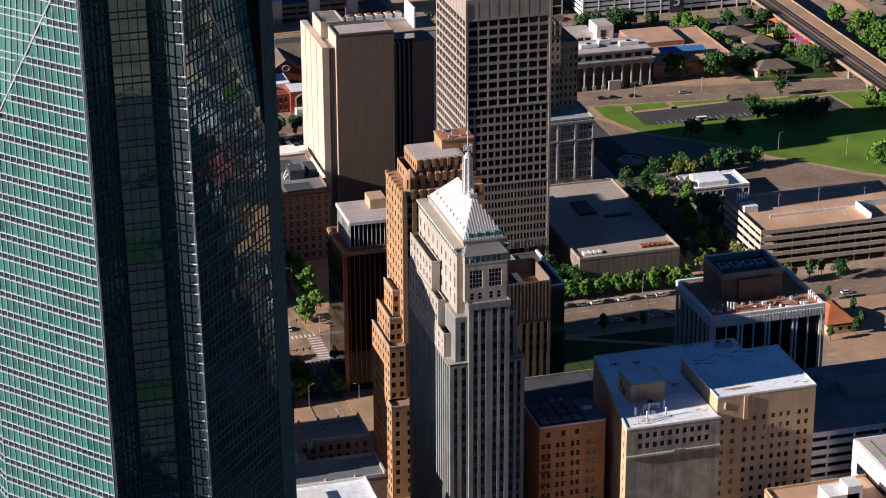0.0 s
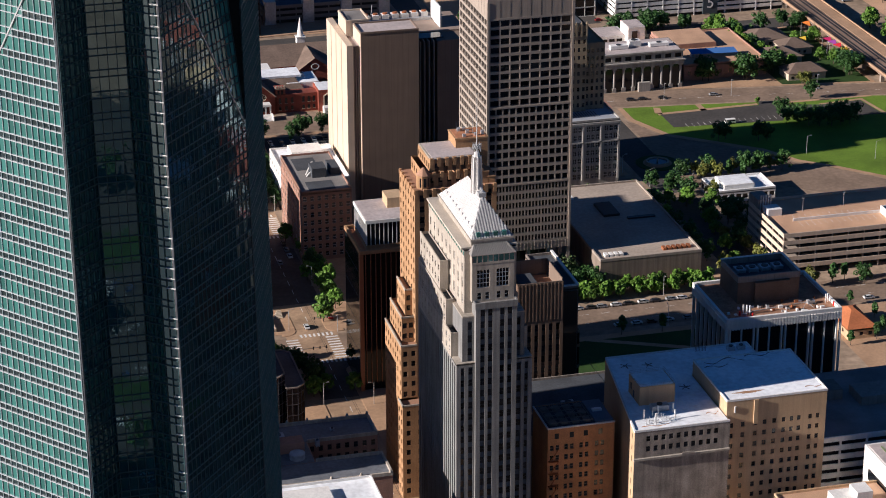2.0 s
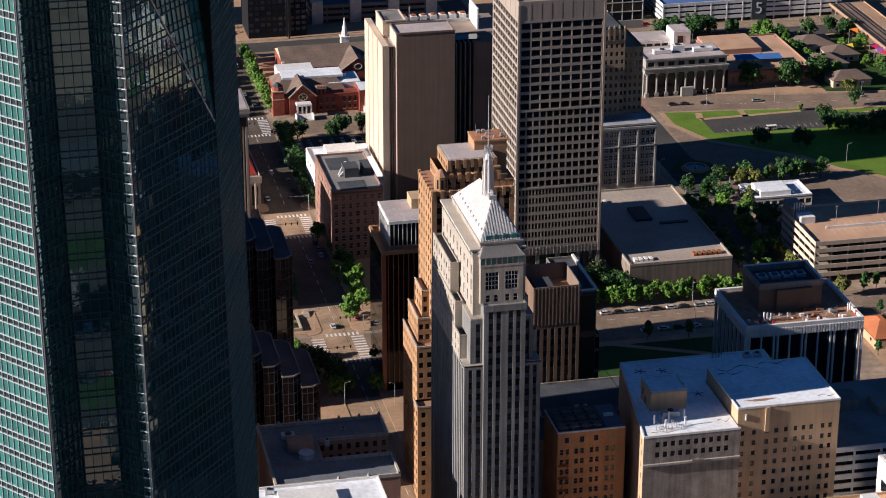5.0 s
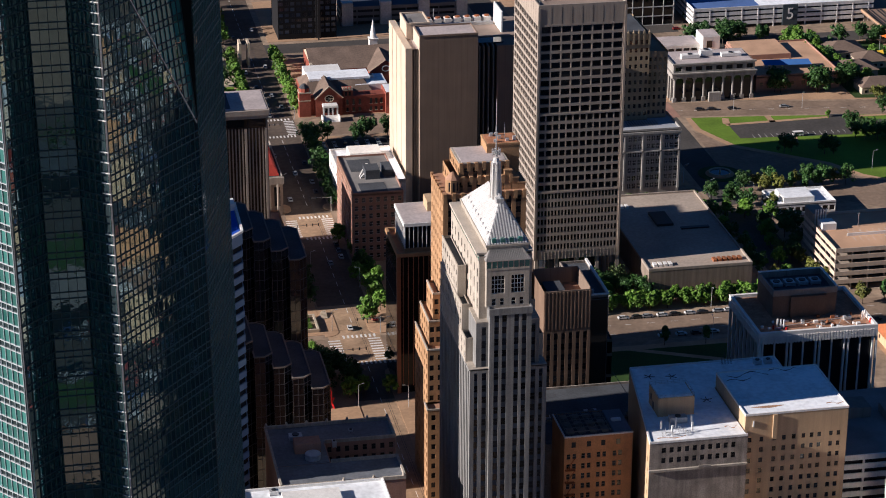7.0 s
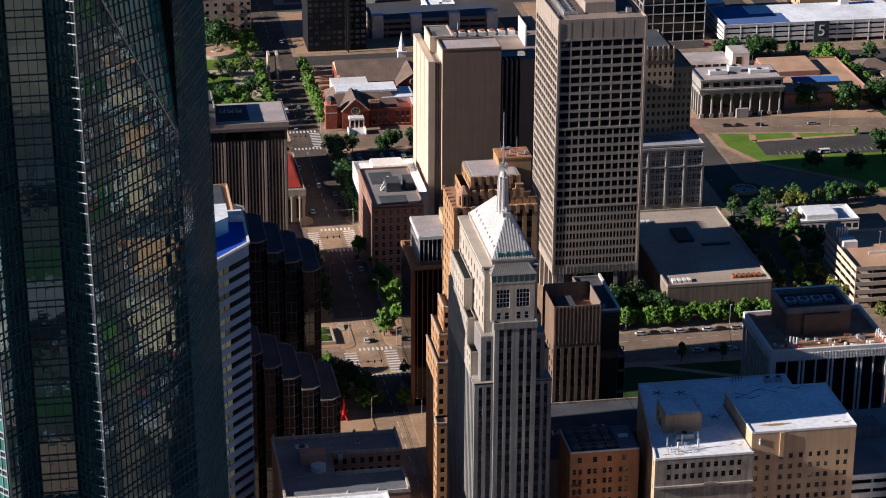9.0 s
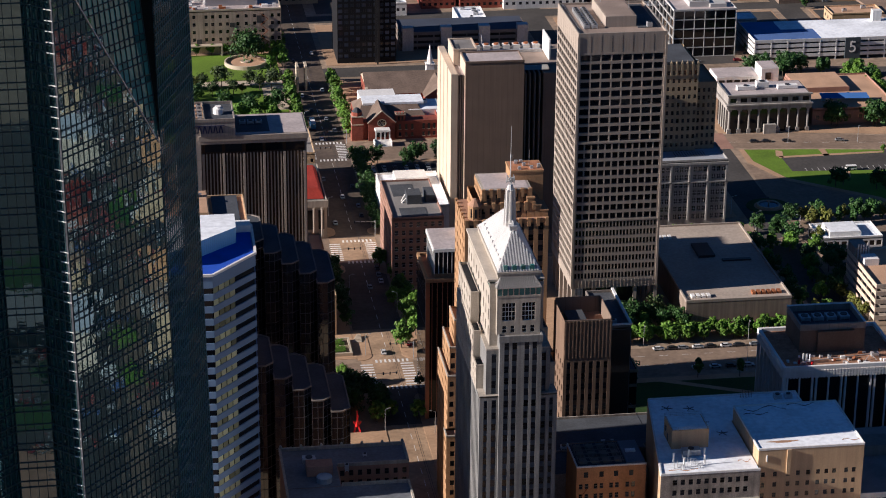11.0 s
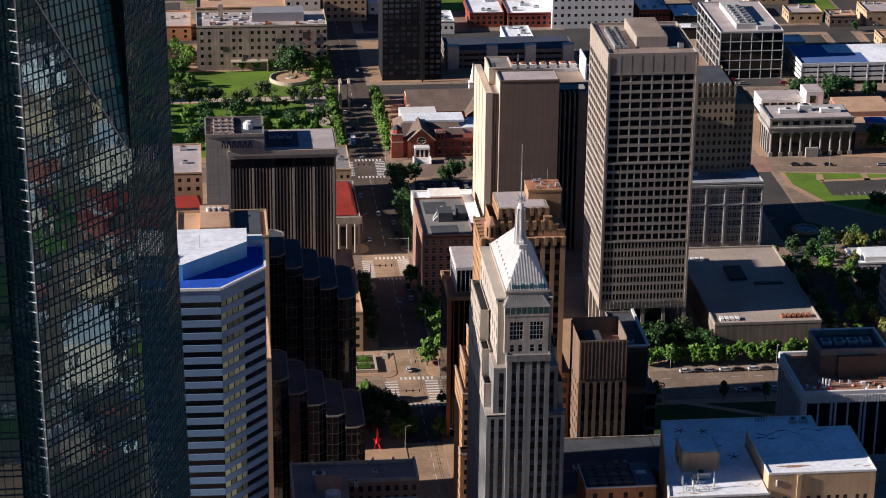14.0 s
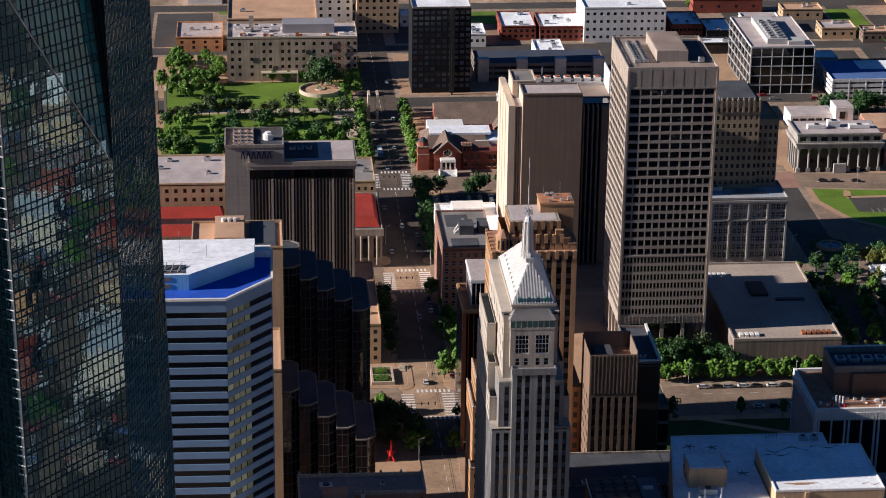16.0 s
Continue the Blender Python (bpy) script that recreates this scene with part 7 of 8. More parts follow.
# ---- red brick church with gables ----
def church():
    ob = thing("brick_church", "red brick gothic church with gables and rose window", "building", (-76, 245, 0))
    part("nave", Solid().box(-92, -58, 230, 262, 0, 11), red_brick, ob)
    part("front_gable", Solid().prism([(-87, 228), (-74, 228), (-74, 240), (-87, 240)], 0, 11).quad((-87, 228, 11), (-74, 228, 11), (-80.5, 228, 18)).quad((-74, 240, 11), (-87, 240, 11), (-80.5, 240, 18)), red_brick, ob)
    part("gable_roof", Solid().quad((-87.6, 227.6, 10.7), (-80.5, 227.6, 18.4), (-80.5, 246, 18.4), (-87.6, 246, 10.7)).quad((-80.5, 227.6, 18.4), (-73.4, 227.6, 10.7), (-73.4, 246, 10.7), (-80.5, 246, 18.4)), shingle, ob)
    part("gable_coping", Solid().beam((-87.4, 227.8, 11), (-80.5, 227.8, 18.5), 0.5).beam((-80.5, 227.8, 18.5), (-73.6, 227.8, 11), 0.5), stone_path, ob)
    s = Solid()
    for i in range(14):
        a, b = i * 0.449, (i + 1) * 0.449
        s.beam((-80.5 + 2.1 * math.cos(a), 227.85, 11 + 2.1 * math.sin(a)), (-80.5 + 2.1 * math.cos(b), 227.85, 11 + 2.1 * math.sin(b)), 0.35)
    for i in range(6):
        a = i * math.pi / 3
        s.beam((-80.5, 227.9, 11), (-80.5 + 2 * math.cos(a), 227.9, 11 + 2 * math.sin(a)), 0.18)
    part("rose_window", s, stone_path, ob, "round stone rose window")
    part("rose_glass", Solid().quad(*[(-80.5 + 2 * math.cos(i * 0.524), 227.95, 11 + 2 * math.sin(i * 0.524)) for i in range(12)]), dark_glass, ob)
    part("porch_roof", Solid().box(-84.2, -76.8, 223.4, 228, 7.0, 7.9).box(-84.0, -77.0, 223.6, 228, 7.9, 8.3), white_paint, ob, "white stone entrance porch")
    for x in (-83.8, -81.5, -79.5, -77.2):
        part("porch_pier", Solid().box(x - 0.35, x + 0.35, 223.6, 224.4, 2.4, 7.0), white_paint, ob)
    part("porch_door", Solid().box(-83, -78, 227.7, 227.95, 2.4, 6.4), dark_glass, ob)
    for i in range(9):
        part("step", Solid().box(-84.4, -76.6, 223.2 - i * 0.55, 223.8 - i * 0.55, 0, 2.4 - i * 0.26), white_paint, ob)
    for x in (-84.8, -76.6):
        part("stair_wall", Solid().box(x - 0.25, x + 0.25, 218.6, 224, 0, 2.9), white_paint, ob)
    part("bell_tower", Solid().box(-73.6, -68.8, 229.4, 234, 0, 15.5), red_brick, ob)
    for i in range(4):
        part("merlon", Solid().box(-73.6 + i * 1.35, -72.85 + i * 1.35, 229.3, 229.9, 15.5, 16.7), stone_path, ob)
    part("tower_louvre", Solid().box(-72.6, -71.6, 229.3, 229.4, 11.5, 14).box(-70.8, -69.8, 229.3, 229.4, 11.5, 14), dark_glass, ob)
    part("tower_band", Solid().box(-73.75, -68.65, 229.25, 234.1, 10.6, 11.0), stone_path, ob)
    part("tower_band", Solid().box(-73.75, -68.65, 229.25, 234.1, 14.8, 15.3), stone_path, ob)
    part("arch_wing", Solid().box(-53, -42.5, 227, 240, 0, 13), red_brick, ob)
    part("arch_frame", Solid().box(-50.6, -50.0, 226.8, 227, 3, 9.5).box(-45.5, -44.9, 226.8, 227, 3, 9.5).beam((-50.3, 226.85, 9.4), (-47.7, 226.85, 11.6), 0.5).beam((-47.7, 226.85, 11.6), (-45.2, 226.85, 9.4), 0.5), stone_path, ob)
    part("arch_window", Solid().box(-50, -45.5, 226.9, 227, 3, 9.6), dark_glass, ob)
    part("arch_wing_roof", Solid().box(-52.6, -42.9, 227.4, 239.6, 13, 13.15), white_roof, ob)
    part("side_porch", Solid().box(-51, -45, 223, 227, 0, 3.6), white_paint, ob)
    part("end_gable", Solid().prism([(-42.4, 225), (-35, 225), (-35, 240), (-42.4, 240)], 0, 11), red_brick, ob)
    part("end_gable_roof", Solid().quad((-42.8, 224.6, 10.8), (-38.7, 224.6, 14.6), (-38.7, 240, 14.6), (-42.8, 240, 10.8)).quad((-38.7, 224.6, 14.6), (-34.6, 224.6, 10.8), (-34.6, 240, 10.8), (-38.7, 240, 14.6)).quad((-42.4, 225, 11), (-35, 225, 11), (-38.7, 225, 14.4)), shingle, ob)
    part("flat_roof", Solid().box(-88, -58, 244, 256, 15.6, 16.9), white_roof, ob, "white flat roof behind the gable")
    part("corner_tower", Solid().box(-95, -89.5, 228.5, 234, 0, 15).tube(-92.3, 231.2, 2.6, 15, 17.5, 8).tube(-92.3, 231.2, 2.6, 17.5, 19.6, 8, 1, 0.35), [red_brick, dark_roof], ob)
    for z in (9.8, 14.6):
        part("tower_band", Solid().box(-95.15, -89.35, 228.35, 234.15, z, z + 0.6), stone_path, ob)
    part("main_roof", Solid().quad((-92, 236, 11), (-58, 236, 11), (-62, 246, 16.5), (-88, 246, 16.5)).quad((-92, 262, 11), (-92, 236, 11), (-88, 246, 16.5), (-88, 254, 16.5)).quad((-58, 236, 11), (-58, 262, 11), (-62, 254, 16.5), (-62, 246, 16.5)).quad((-88, 254, 16.5), (-62, 254, 16.5), (-58, 262, 11), (-92, 262, 11)).quad((-88, 246, 16.5), (-62, 246, 16.5), (-62, 254, 16.5), (-88, 254, 16.5)), shingle, ob)
    part("east_wing", Solid().box(-73, -53, 229, 236, 0, 11.4), red_brick, ob)
    for x in (-71.5, -68.5, -65.5, -60, -57.4, -54.8):
        for z, h in ((2, 2.2), (6.2, 3.2)):
            part("window", Solid().box(x - 0.55, x + 0.55, 228.8, 229, z, z + h), dark_glass, ob, "tall stone framed church window")
            part("window_sill", Solid().box(x - 0.75, x + 0.75, 228.7, 229, z - 0.3, z), stone_path, ob)
    part("white_roof", Solid().box(-88, -70, 255, 270, 9, 15.2).box(-66, -50, 240, 256, 9, 13.5), white_paint, ob)
    part("white_roof_top", Solid().box(-65.6, -50.4, 240.4, 255.6, 13.5, 13.6), white_roof, ob)
    roof_units(ob, [(-63, 252, 3, 2.4, 2), (-57, 250, 3, 3, 2), (-75, 266, 2, 2, 1)], 13.6, white_paint)
    ob.location.x -= 2.6
    ob.scale.z = 0.82
    # hall with brown roof and steeple
    ob = thing("church_hall", "large brown roofed church hall with white steeple", "building", (-58, 295, 0))
    part("wall", Solid().box(-84, -34, 280, 314, 0, 9), red_brick, ob)
    part("roof", Solid().quad((-85, 279, 8.8), (-33, 279, 8.8), (-33, 297, 17), (-85, 297, 17)).quad((-33, 315, 8.8), (-85, 315, 8.8), (-85, 297, 17), (-33, 297, 17)), shingle, ob)
    part("gable_end", Solid().quad((-84, 314, 9), (-84, 280, 9), (-84, 297, 16.6)).box(-85.4, -84, 279, 282, 0, 13), stone_path, ob)
    part("cross_gable", Solid().box(-56, -40, 272, 281, 0, 9).quad((-56, 272, 9), (-40, 272, 9), (-48, 272, 16)), red_brick, ob)
    part("cross_gable_roof", Solid().quad((-56.6, 271.5, 8.6), (-48, 271.5, 16.4), (-48, 294, 16.4), (-56.6, 294, 8.6)).quad((-48, 271.5, 16.4), (-39.4, 271.5, 8.6), (-39.4, 294, 8.6), (-48, 294, 16.4)), shingle, ob)
    s = Solid()
    for i in range(12):
        a, b = i * 0.524, (i + 1) * 0.524
        s.beam((-48 + 1.9 * math.cos(a), 271.7, 10.6 + 1.9 * math.sin(a)), (-48 + 1.9 * math.cos(b), 271.7, 10.6 + 1.9 * math.sin(b)), 0.4)
    part("rose_window", s, white_paint, ob)
    part("steeple_base", Solid().box(-52, -48, 297, 301, 15, 20.5).box(-52.4, -47.6, 296.6, 301.4, 20.5, 21).tube(-50, 299, 1.5, 21, 24, 8), white_paint, ob)
    part("steeple", Solid().tube(-50, 299, 1.4, 24, 34, 8, 0, 0.04), white_paint, ob, "slender white steeple")
    ob.scale.z = 0.76


church()


# ---- memorial museum, ring, gates ----
museum_stone = surf("pinkish_tan_stone", (0.47, 0.365, 0.28), var=0.16, scale=0.15, streak=0.3)


def museum():
    ob = thing("stone_museum", "old tan stone building with rows of small windows", "building", (-156, 400, 0))
    s = Solid()
    fr = side(-190, -120, 378, 408, "S")
    ups = [(2 + a, 3.6 + a) for a in (0, 4, 10.5, 17, 20.5, 27, 30.5, 34.6, 38.4, 44, 48.5, 53, 57.5, 62.5, 66)]
    op = wall_with_openings(s, fr, 0, 24, ups, floors(2, 23, 5, 1.9), 0.4)
    bare_sides(s, -190, -120, 378, 408, 0, 24, "WEN")
    part("wall", s, museum_stone, ob)
    glaze(ob, fr, op, 0.4, (dark_glass, dark_metal), 1, 2, 0.1, 90)
    for x, z0, z1 in ((-141.4, 8, 11.4), (-147.6, 15, 17.4), (-165.4, 5.2, 8.6), (-176.2, 10.6, 13.4), (-133.2, 17, 21)):
        part("wall_panel", Solid().box(x, x + 2.6, 377.85, 378, z0, z1), strip_dark, ob, "dark boarded opening")
    mr = random.Random(4)
    for _ in range(22):
        x, y, w = mr.uniform(-188, -124), mr.uniform(380, 387), mr.uniform(1, 3.5)
        part("roof_box", Solid().box(x, x + w, y, y + mr.uniform(0.8, 2.2), 24, 24 + mr.uniform(0.5, 1.8)), mr.choice((white_paint, steel, rust, white_paint)), ob)
    flat_roof(ob, -190, -120, 378, 408, 24, pink_roof, stone_path, 1.0)
    part("roof_block", Solid().box(-160, -132, 388, 400, 24, 29), zinc_grey, ob, "grey clad roof block")
    part("chimney", Solid().box(-178, -175.5, 392, 394.5, 24, 33), stone_path, ob)
    roof_units(ob, [(-184 + i * 5, 398 - (i % 2) * 6, 4, 3, 2) for i in range(6)], 24, white_paint)
    part("terrace", Solid().box(-172, -152, 374, 378, 5.4, 6.0).box(-172, -171.2, 374, 375, 0, 5.4).box(-152.8, -152, 374, 375, 0, 5.4), stone_path, ob)
    for i in range(6):
        part("fire_stair", Solid().beam((-131 + (i % 2) * 4, 377.6, 3 + i * 3.2), (-127 - (i % 2) * 4, 377.6, 6.2 + i * 3.2), 0.25), rust, ob)
    ring = thing("ring_wall", "round pale stone terrace wall with brick floor", "wall", (-140.8, 358, 0))
    s = Solid()
    for i in range(36):
        a, b = i * math.pi / 18, (i + 1) * math.pi / 18
        for r0, r1 in ((10.4, 11.2),):
            p = [(-140.8 + r * math.cos(t), 358 + r * math.sin(t)) for r, t in ((r0, a), (r1, a), (r1, b), (r0, b))]
            s.prism(p, 0, 2.2)
    part("wall_ring", s, stone_path, ring)
    part("brick_floor", Solid().tube(-140.8, 358, 10.3, 0, 1.2, 36), tan_roof, ring)
    part("inner_ring", Solid().tube(-140.8, 359, 2.6, 1.2, 1.7, 20), stone_path, ring)
    for x, y, dx in ((-117, 318, 0), (-226, 330, 0)):
        gt = thing("memorial_gate", "pair of tall thin stone memorial walls", "wall", (x, y, 0), "memorial gates")
        part("slab", Solid().box(x - 0.6, x + 0.6, y - 8, y, 0, 13), stone_path, gt)
        part("slab", Solid().box(x + 3.8, x + 5.0, y - 8, y, 0, 13), stone_path, gt)
    sheet("pool_terrace", [(-224, -124, 322, 329), (-135, -121, 280, 320)], 0.22, stone_path, "pale stone terrace of the memorial", "pavement")


museum()


# ---- houses in the north-east garden, viaduct ----
def house(x, y, w, d, h, turn_):
    ob = thing("garden_house", "low brown shingled building among trees", "house", (x, y, 0), "garden houses")
    part("wall", Solid().box(x - w / 2, x + w / 2, y - d / 2, y + d / 2, 0, h), stone_path, ob)
    e = 0.8
    A, B, C, D = (x - w / 2 - e, y - d / 2 - e, h), (x + w / 2 + e, y - d / 2 - e, h), (x + w / 2 + e, y + d / 2 + e, h), (x - w / 2 - e, y + d / 2 + e, h)
    R0, R1 = (x - w / 2 + d / 2, y, h + 3.6), (x + w / 2 - d / 2, y, h + 3.6)
    part("roof", Solid().quad(A, B, R1, R0).quad(C, D, R0, R1).quad(B, C, R1).quad(D, A, R0), shingle, ob)
    for i in range(4):
        part("window", Solid().box(x - w / 2 + 1.5 + i * (w - 3) / 4, x - w / 2 + 2.9 + i * (w - 3) / 4, y - d / 2 - 0.05, y - d / 2, 1, 2.4), dark_glass, ob)


for a in ((192, 218, 20, 12, 4, 0), (190, 246, 20, 16, 4, 0), (203, 258, 16, 14, 4, 0), (194, 277, 22, 18, 4, 0)):
    house(*a)

ob = thing("rail_viaduct", "weathered concrete rail viaduct with two tracks", "viaduct", (236, 250, 0))
part("deck", Solid().prism([(224, 130), (244, 130), (245, 330), (230, 470), (210, 470), (225, 330)], 5.2, 6.4), surf("ballast_deck", (0.22, 0.155, 0.11), var=0.25, scale=0.1), ob)
part("parapet", Solid().beam((224, 130, 6.8), (225, 330, 6.8), 0.9).beam((244, 130, 6.8), (245, 330, 6.8), 0.6), paving, ob)
part("service_walk", Solid().prism([(236.5, 130), (243.4, 130), (244.4, 330), (237.5, 330)], 6.4, 6.55), paving, ob, "pale dusty service walk")
for k in (4, 6, 9.5, 11.5):
    part("rail", Solid().beam((223 + k, 130, 6.5), (224 + k, 330, 6.5), 0.4), dark_metal, ob)
for i in range(9):
    y = 155 + i * 22
    x = 225 + (y - 150) / 180
    part("pier", Solid().box(x + 1, x + 3, y, y + 1.6, 0, 5.2).box(x + 12, x + 14, y, y + 1.6, 0, 5.2).box(x, x + 15.5, y, y + 1.6, 4.2, 5.2), concrete, ob)
sheet("track_bed", [[(276, 130), (288, 130), (288, 340), (270, 500), (258, 500), (276, 340)]], 0.2, tan_roof, "dusty service road beside the viaduct", "road")

# bright fabric sails
for x, y, z, c in ((220, 253, 6, (0.5, 0.02, 0.12)), (220.5, 247.5, 6, (0.35, 0.08, 0.42)), (221, 242, 6, (0.65, 0.03, 0.05)), (221.5, 235, 6, (0.75, 0.45, 0.02)), (222, 229, 6, (0.03, 0.2, 0.6)), (219, 279, 7, (0.8, 0.25, 0.03)), (209, 260, 5, (0.75, 0.5, 0.03))):
    sl = thing("shade_sail", "brightly coloured fabric sail on poles", "canopy", (x, y, 0), "shade sails")
    part("fabric", Solid().quad((x - 2.2, y + 1, z + 1), (x + 1.8, y - 2, z - 0.6), (x + 2.2, y + 1, z + 1.6)).quad((x - 2.2, y + 1, z + 0.95), (x + 2.2, y + 1, z + 1.55), (x + 1.8, y - 2, z - 0.65)), surf("sail_fabric", c, var=0.05, bump=0.0), sl)
    part("pole", Solid().beam((x - 2.2, y + 1, 0), (x - 2.2, y + 1, z + 1), 0.2), steel, sl)
    part("pole", Solid().beam((x + 2.2, y + 1, 0), (x + 2.2, y + 1, z + 1.6), 0.2), steel, sl)

# ---- fountain island at the fork ----
ob = thing("fountain", "round fountain basin with pale stone rim", "fountain", (79.5, 118, 0))
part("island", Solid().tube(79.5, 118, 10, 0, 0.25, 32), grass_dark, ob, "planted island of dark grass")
part("walk_ring", Solid().tube(79.5, 118, 6.6, 0.25, 0.3, 32), paving, ob)
s = Solid()
for i in range(32):
    a, b = i * math.pi / 16, (i + 1) * math.pi / 16
    s.prism([(79.5 + r * math.cos(t), 118 + r * math.sin(t)) for r, t in ((4.6, a), (5.2, a), (5.2, b), (4.6, b))], 0.3, 1.3)
part("basin_rim", s, stone_path, ob)
part("water", Solid().tube(79.5, 118, 4.6, 0.3, 0.8, 32), pane_glass("pool_water", (0.02, 0.06, 0.10), rough=0.05), ob)
part("jet_column", Solid().tube(79.5, 118, 0.4, 0.8, 2.4, 8), stone_path, ob)

# ---- red sculpture ----
ob = thing("red_sculpture", "tall red abstract steel plaza sculpture", "sculpture", (-129, -86, 0.2))
s = Solid().beam((-130.1, -86, 0.2), (-129.3, -86, 3.0), 0.6).beam((-127.7, -86.4, 0.2), (-128.7, -86, 3.0), 0.55)
s.tube(-129, -86, 0.9, 2.6, 4.6, 7, 0, 0.75).beam((-129.9, -86.2, 3.4), (-130.3, -86.2, 4.8), 0.5).beam((-128.2, -85.8, 3.0), (-127.6, -85.8, 4.4), 0.45)
s.beam((-129, -86, 4.4), (-128.8, -86, 7.0), 0.7).beam((-128.9, -86, 6.8), (-129.0, -86, 8.6), 0.4)
part("sculpture_body", s, red_paint, ob)


# ---- trees ----
def tree_mesh(seed, h, r, kind):
    rr = random.Random(seed)
    trunk, crown = Solid(), Solid()
    trunk.tube(0, 0, 0.22, 0, h * 0.45, 7, 0, 0.6)
    tips = []
    for i in range(6):
        a, t = rr.uniform(0, 6.28), rr.uniform(0.4, 0.95)
        tip = (r * 0.6 * t * math.cos(a), r * 0.6 * t * math.sin(a), h * rr.uniform(0.5, 0.85))
        trunk.beam((0, 0, h * rr.uniform(0.28, 0.42)), tip, 0.13)
        tips.append(tip)
    clumps = [(rr.gauss(0, 0.42) * r, rr.gauss(0, 0.42) * r, h * (0.62 + rr.gauss(0, 0.16)), rr.uniform(0.24, 0.42) * r) for _ in range(60 if r > 6 else 20)] + [(x, y, z, 0.36 * r) for x, y, z in tips]
    for cx, cy, cz, cr in clumps:
        cz = min(max(cz, h * 0.36), h * 0.93)
        if kind == "cone":
            f = max(0.15, 1.15 - cz / h)
            cx, cy = cx * f * 1.2, cy * f * 1.2
        for _ in range(34):
            d = Vector((rr.gauss(0, 1), rr.gauss(0, 1), rr.gauss(0, 1))).normalized()
            p = Vector((cx, cy, cz)) + d * cr * rr.uniform(0.65, 1.1)
            n = (d + Vector((rr.uniform(-0.7, 0.7), rr.uniform(-0.7, 0.7), rr.uniform(-0.2, 0.9)))).normalized()
            t1 = n.cross(Vector((rr.uniform(-1, 1), rr.uniform(-1, 1), 0.3))).normalized()
            t2 = n.cross(t1)
            k = rr.uniform(0.34, 0.66)
            crown.quad(p + t1 * k, p + t2 * k * 0.7, p - t1 * k, p - t2 * k * 0.7)
    return trunk.mesh("trunk", bark), crown


TREES = {}
for key, h, r, lm, kd, lb in (("a", 8.5, 3.4, leaf, "", "leafy green street tree"), ("b", 7.0, 2.7, leaf, "", "young green street tree"), ("c", 9.5, 4.2, leaf_dark, "", "broad dark green tree"), ("d", 10.5, 2.6, leaf_dark, "cone", "dark conical evergreen tree"),
                              ("e", 8.0, 3.2, leaf_olive, "", "olive yellow green tree"), ("f", 9.5, 7.2, leaf_dark, "", "wide old elm tree"), ("g", 12.0, 4.2, leaf_pine, "", "tall dark olive pine tree")):
    tm, cs = tree_mesh(ord(key), h, r, kd)
    t = thing("tree", lb, "tree", (0, 0, 0))
    part("trunk", tm, None, t)
    part("crown", cs.mesh("crown", lm), None, t)
    TREES[key], TREES[key + "_leaves"] = t, cs
PLACED = set()
WOOD, FOLIAGE = Solid(), Solid()


def plant_far(key, x, y, size=1.0):
    """A distant tree, added to the joined woods."""
    rr = random.Random(int(x * 31 + y * 17))
    a, k = rr.uniform(0, 6.28), size * rr.uniform(0.85, 1.15)
    c, w = math.cos(a) * k, math.sin(a) * k
    FOLIAGE.tube(x, y, 0.22, 0, 4, 5, 1)
    base = TREES[key + "_leaves"]
    n = len(FOLIAGE.v)
    FOLIAGE.v += [(x + p[0] * c - p[1] * w, y + p[0] * w + p[1] * c, p[2] * k) for p in base.v]
    FOLIAGE.f += [tuple(n + i for i in q) for q in base.f]
    FOLIAGE.m += [{"a": 2, "b": 2, "e": 3, "g": 4}.get(key, 0)] * len(base.f)


def plant(key, x, y, z=0.15, size=1.0, group="street trees"):
    rr = random.Random(int(x * 31 + y * 17))
    m = pose(x, y, z, 0, 0, rr.uniform(0, 360)) @ Matrix.Scale(size * rr.uniform(0.85, 1.15), 4)
    t = TREES[key]
    if key not in PLACED:
        PLACED.add(key)
        t.matrix_basis = m
    else:
        t = copy_thing(t, Matrix.Identity(4))
        t.matrix_basis = m
    tagged(t, "", "", group)


rr = random.Random(5)
for y in range(232, 326, 8):
    plant("a", -121.5 + rr.uniform(-0.6, 0.6), y), plant("a", -98.5 + rr.uniform(-0.6, 0.6), y + 3)
for y in range(352, 426, 11):
    plant("a", -121.5, y)
for x, y in ((-97, -4), (-97.5, 5), (-98, 14), (-98, 38), (-98.5, 52), (-97, 60), (-96, 30), (-94, 22)):
    plant("a", x, y, 0.2, 0.95)
for y in range(108, 198, 7):
    plant("c", -98.6 + rr.uniform(-0.6, 0.6), y, 0.2, 0.95)
for x, y, k in ((-121, -79, "a"), (-106, -78, "a"), (-104, -15, "a"), (-103.4, -11, "a"), (-130, -46, "a"), (-134, -56, "c"), (-128, -57, "c"), (-116, -76, "a"), (-120, -64, "c"), (-119, -72, "c"), (-103, 68, "a"), (-99, 34, "d"), (-96, 30, "d"), (-102, 26, "a"), (-128, -66, "c"), (-124, -60, "c"), (-133, -58, "c"), (-130, -72, "c"), (-100.5, -60, "c"), (-99, -68, "b")):
    plant(k, x, y, 0.2)
for y in (8, 17, 27, 36, 46, 55, 64):
    plant("c", -123.6 + rr.uniform(-0.5, 0.5), y, 0.2, 0.8)
for i in range(26):
    plant("c" if i % 3 else "a", -32 + i * 1.7 + rr.uniform(-1, 1), rr.uniform(-14, -1), 0.2, 1.05 if i < 14 else 0.8, "grove beside the hall")
for i in range(34):
    plant("bbba"[i % 4], -26 + i * 2.4, rr.uniform(-23, -16), 0.2, 0.85, "grove beside the hall")
for i in range(9):
    plant("b", -8 + i * 7.6, -22.5, 0.2, 0.75, "grove beside the hall")
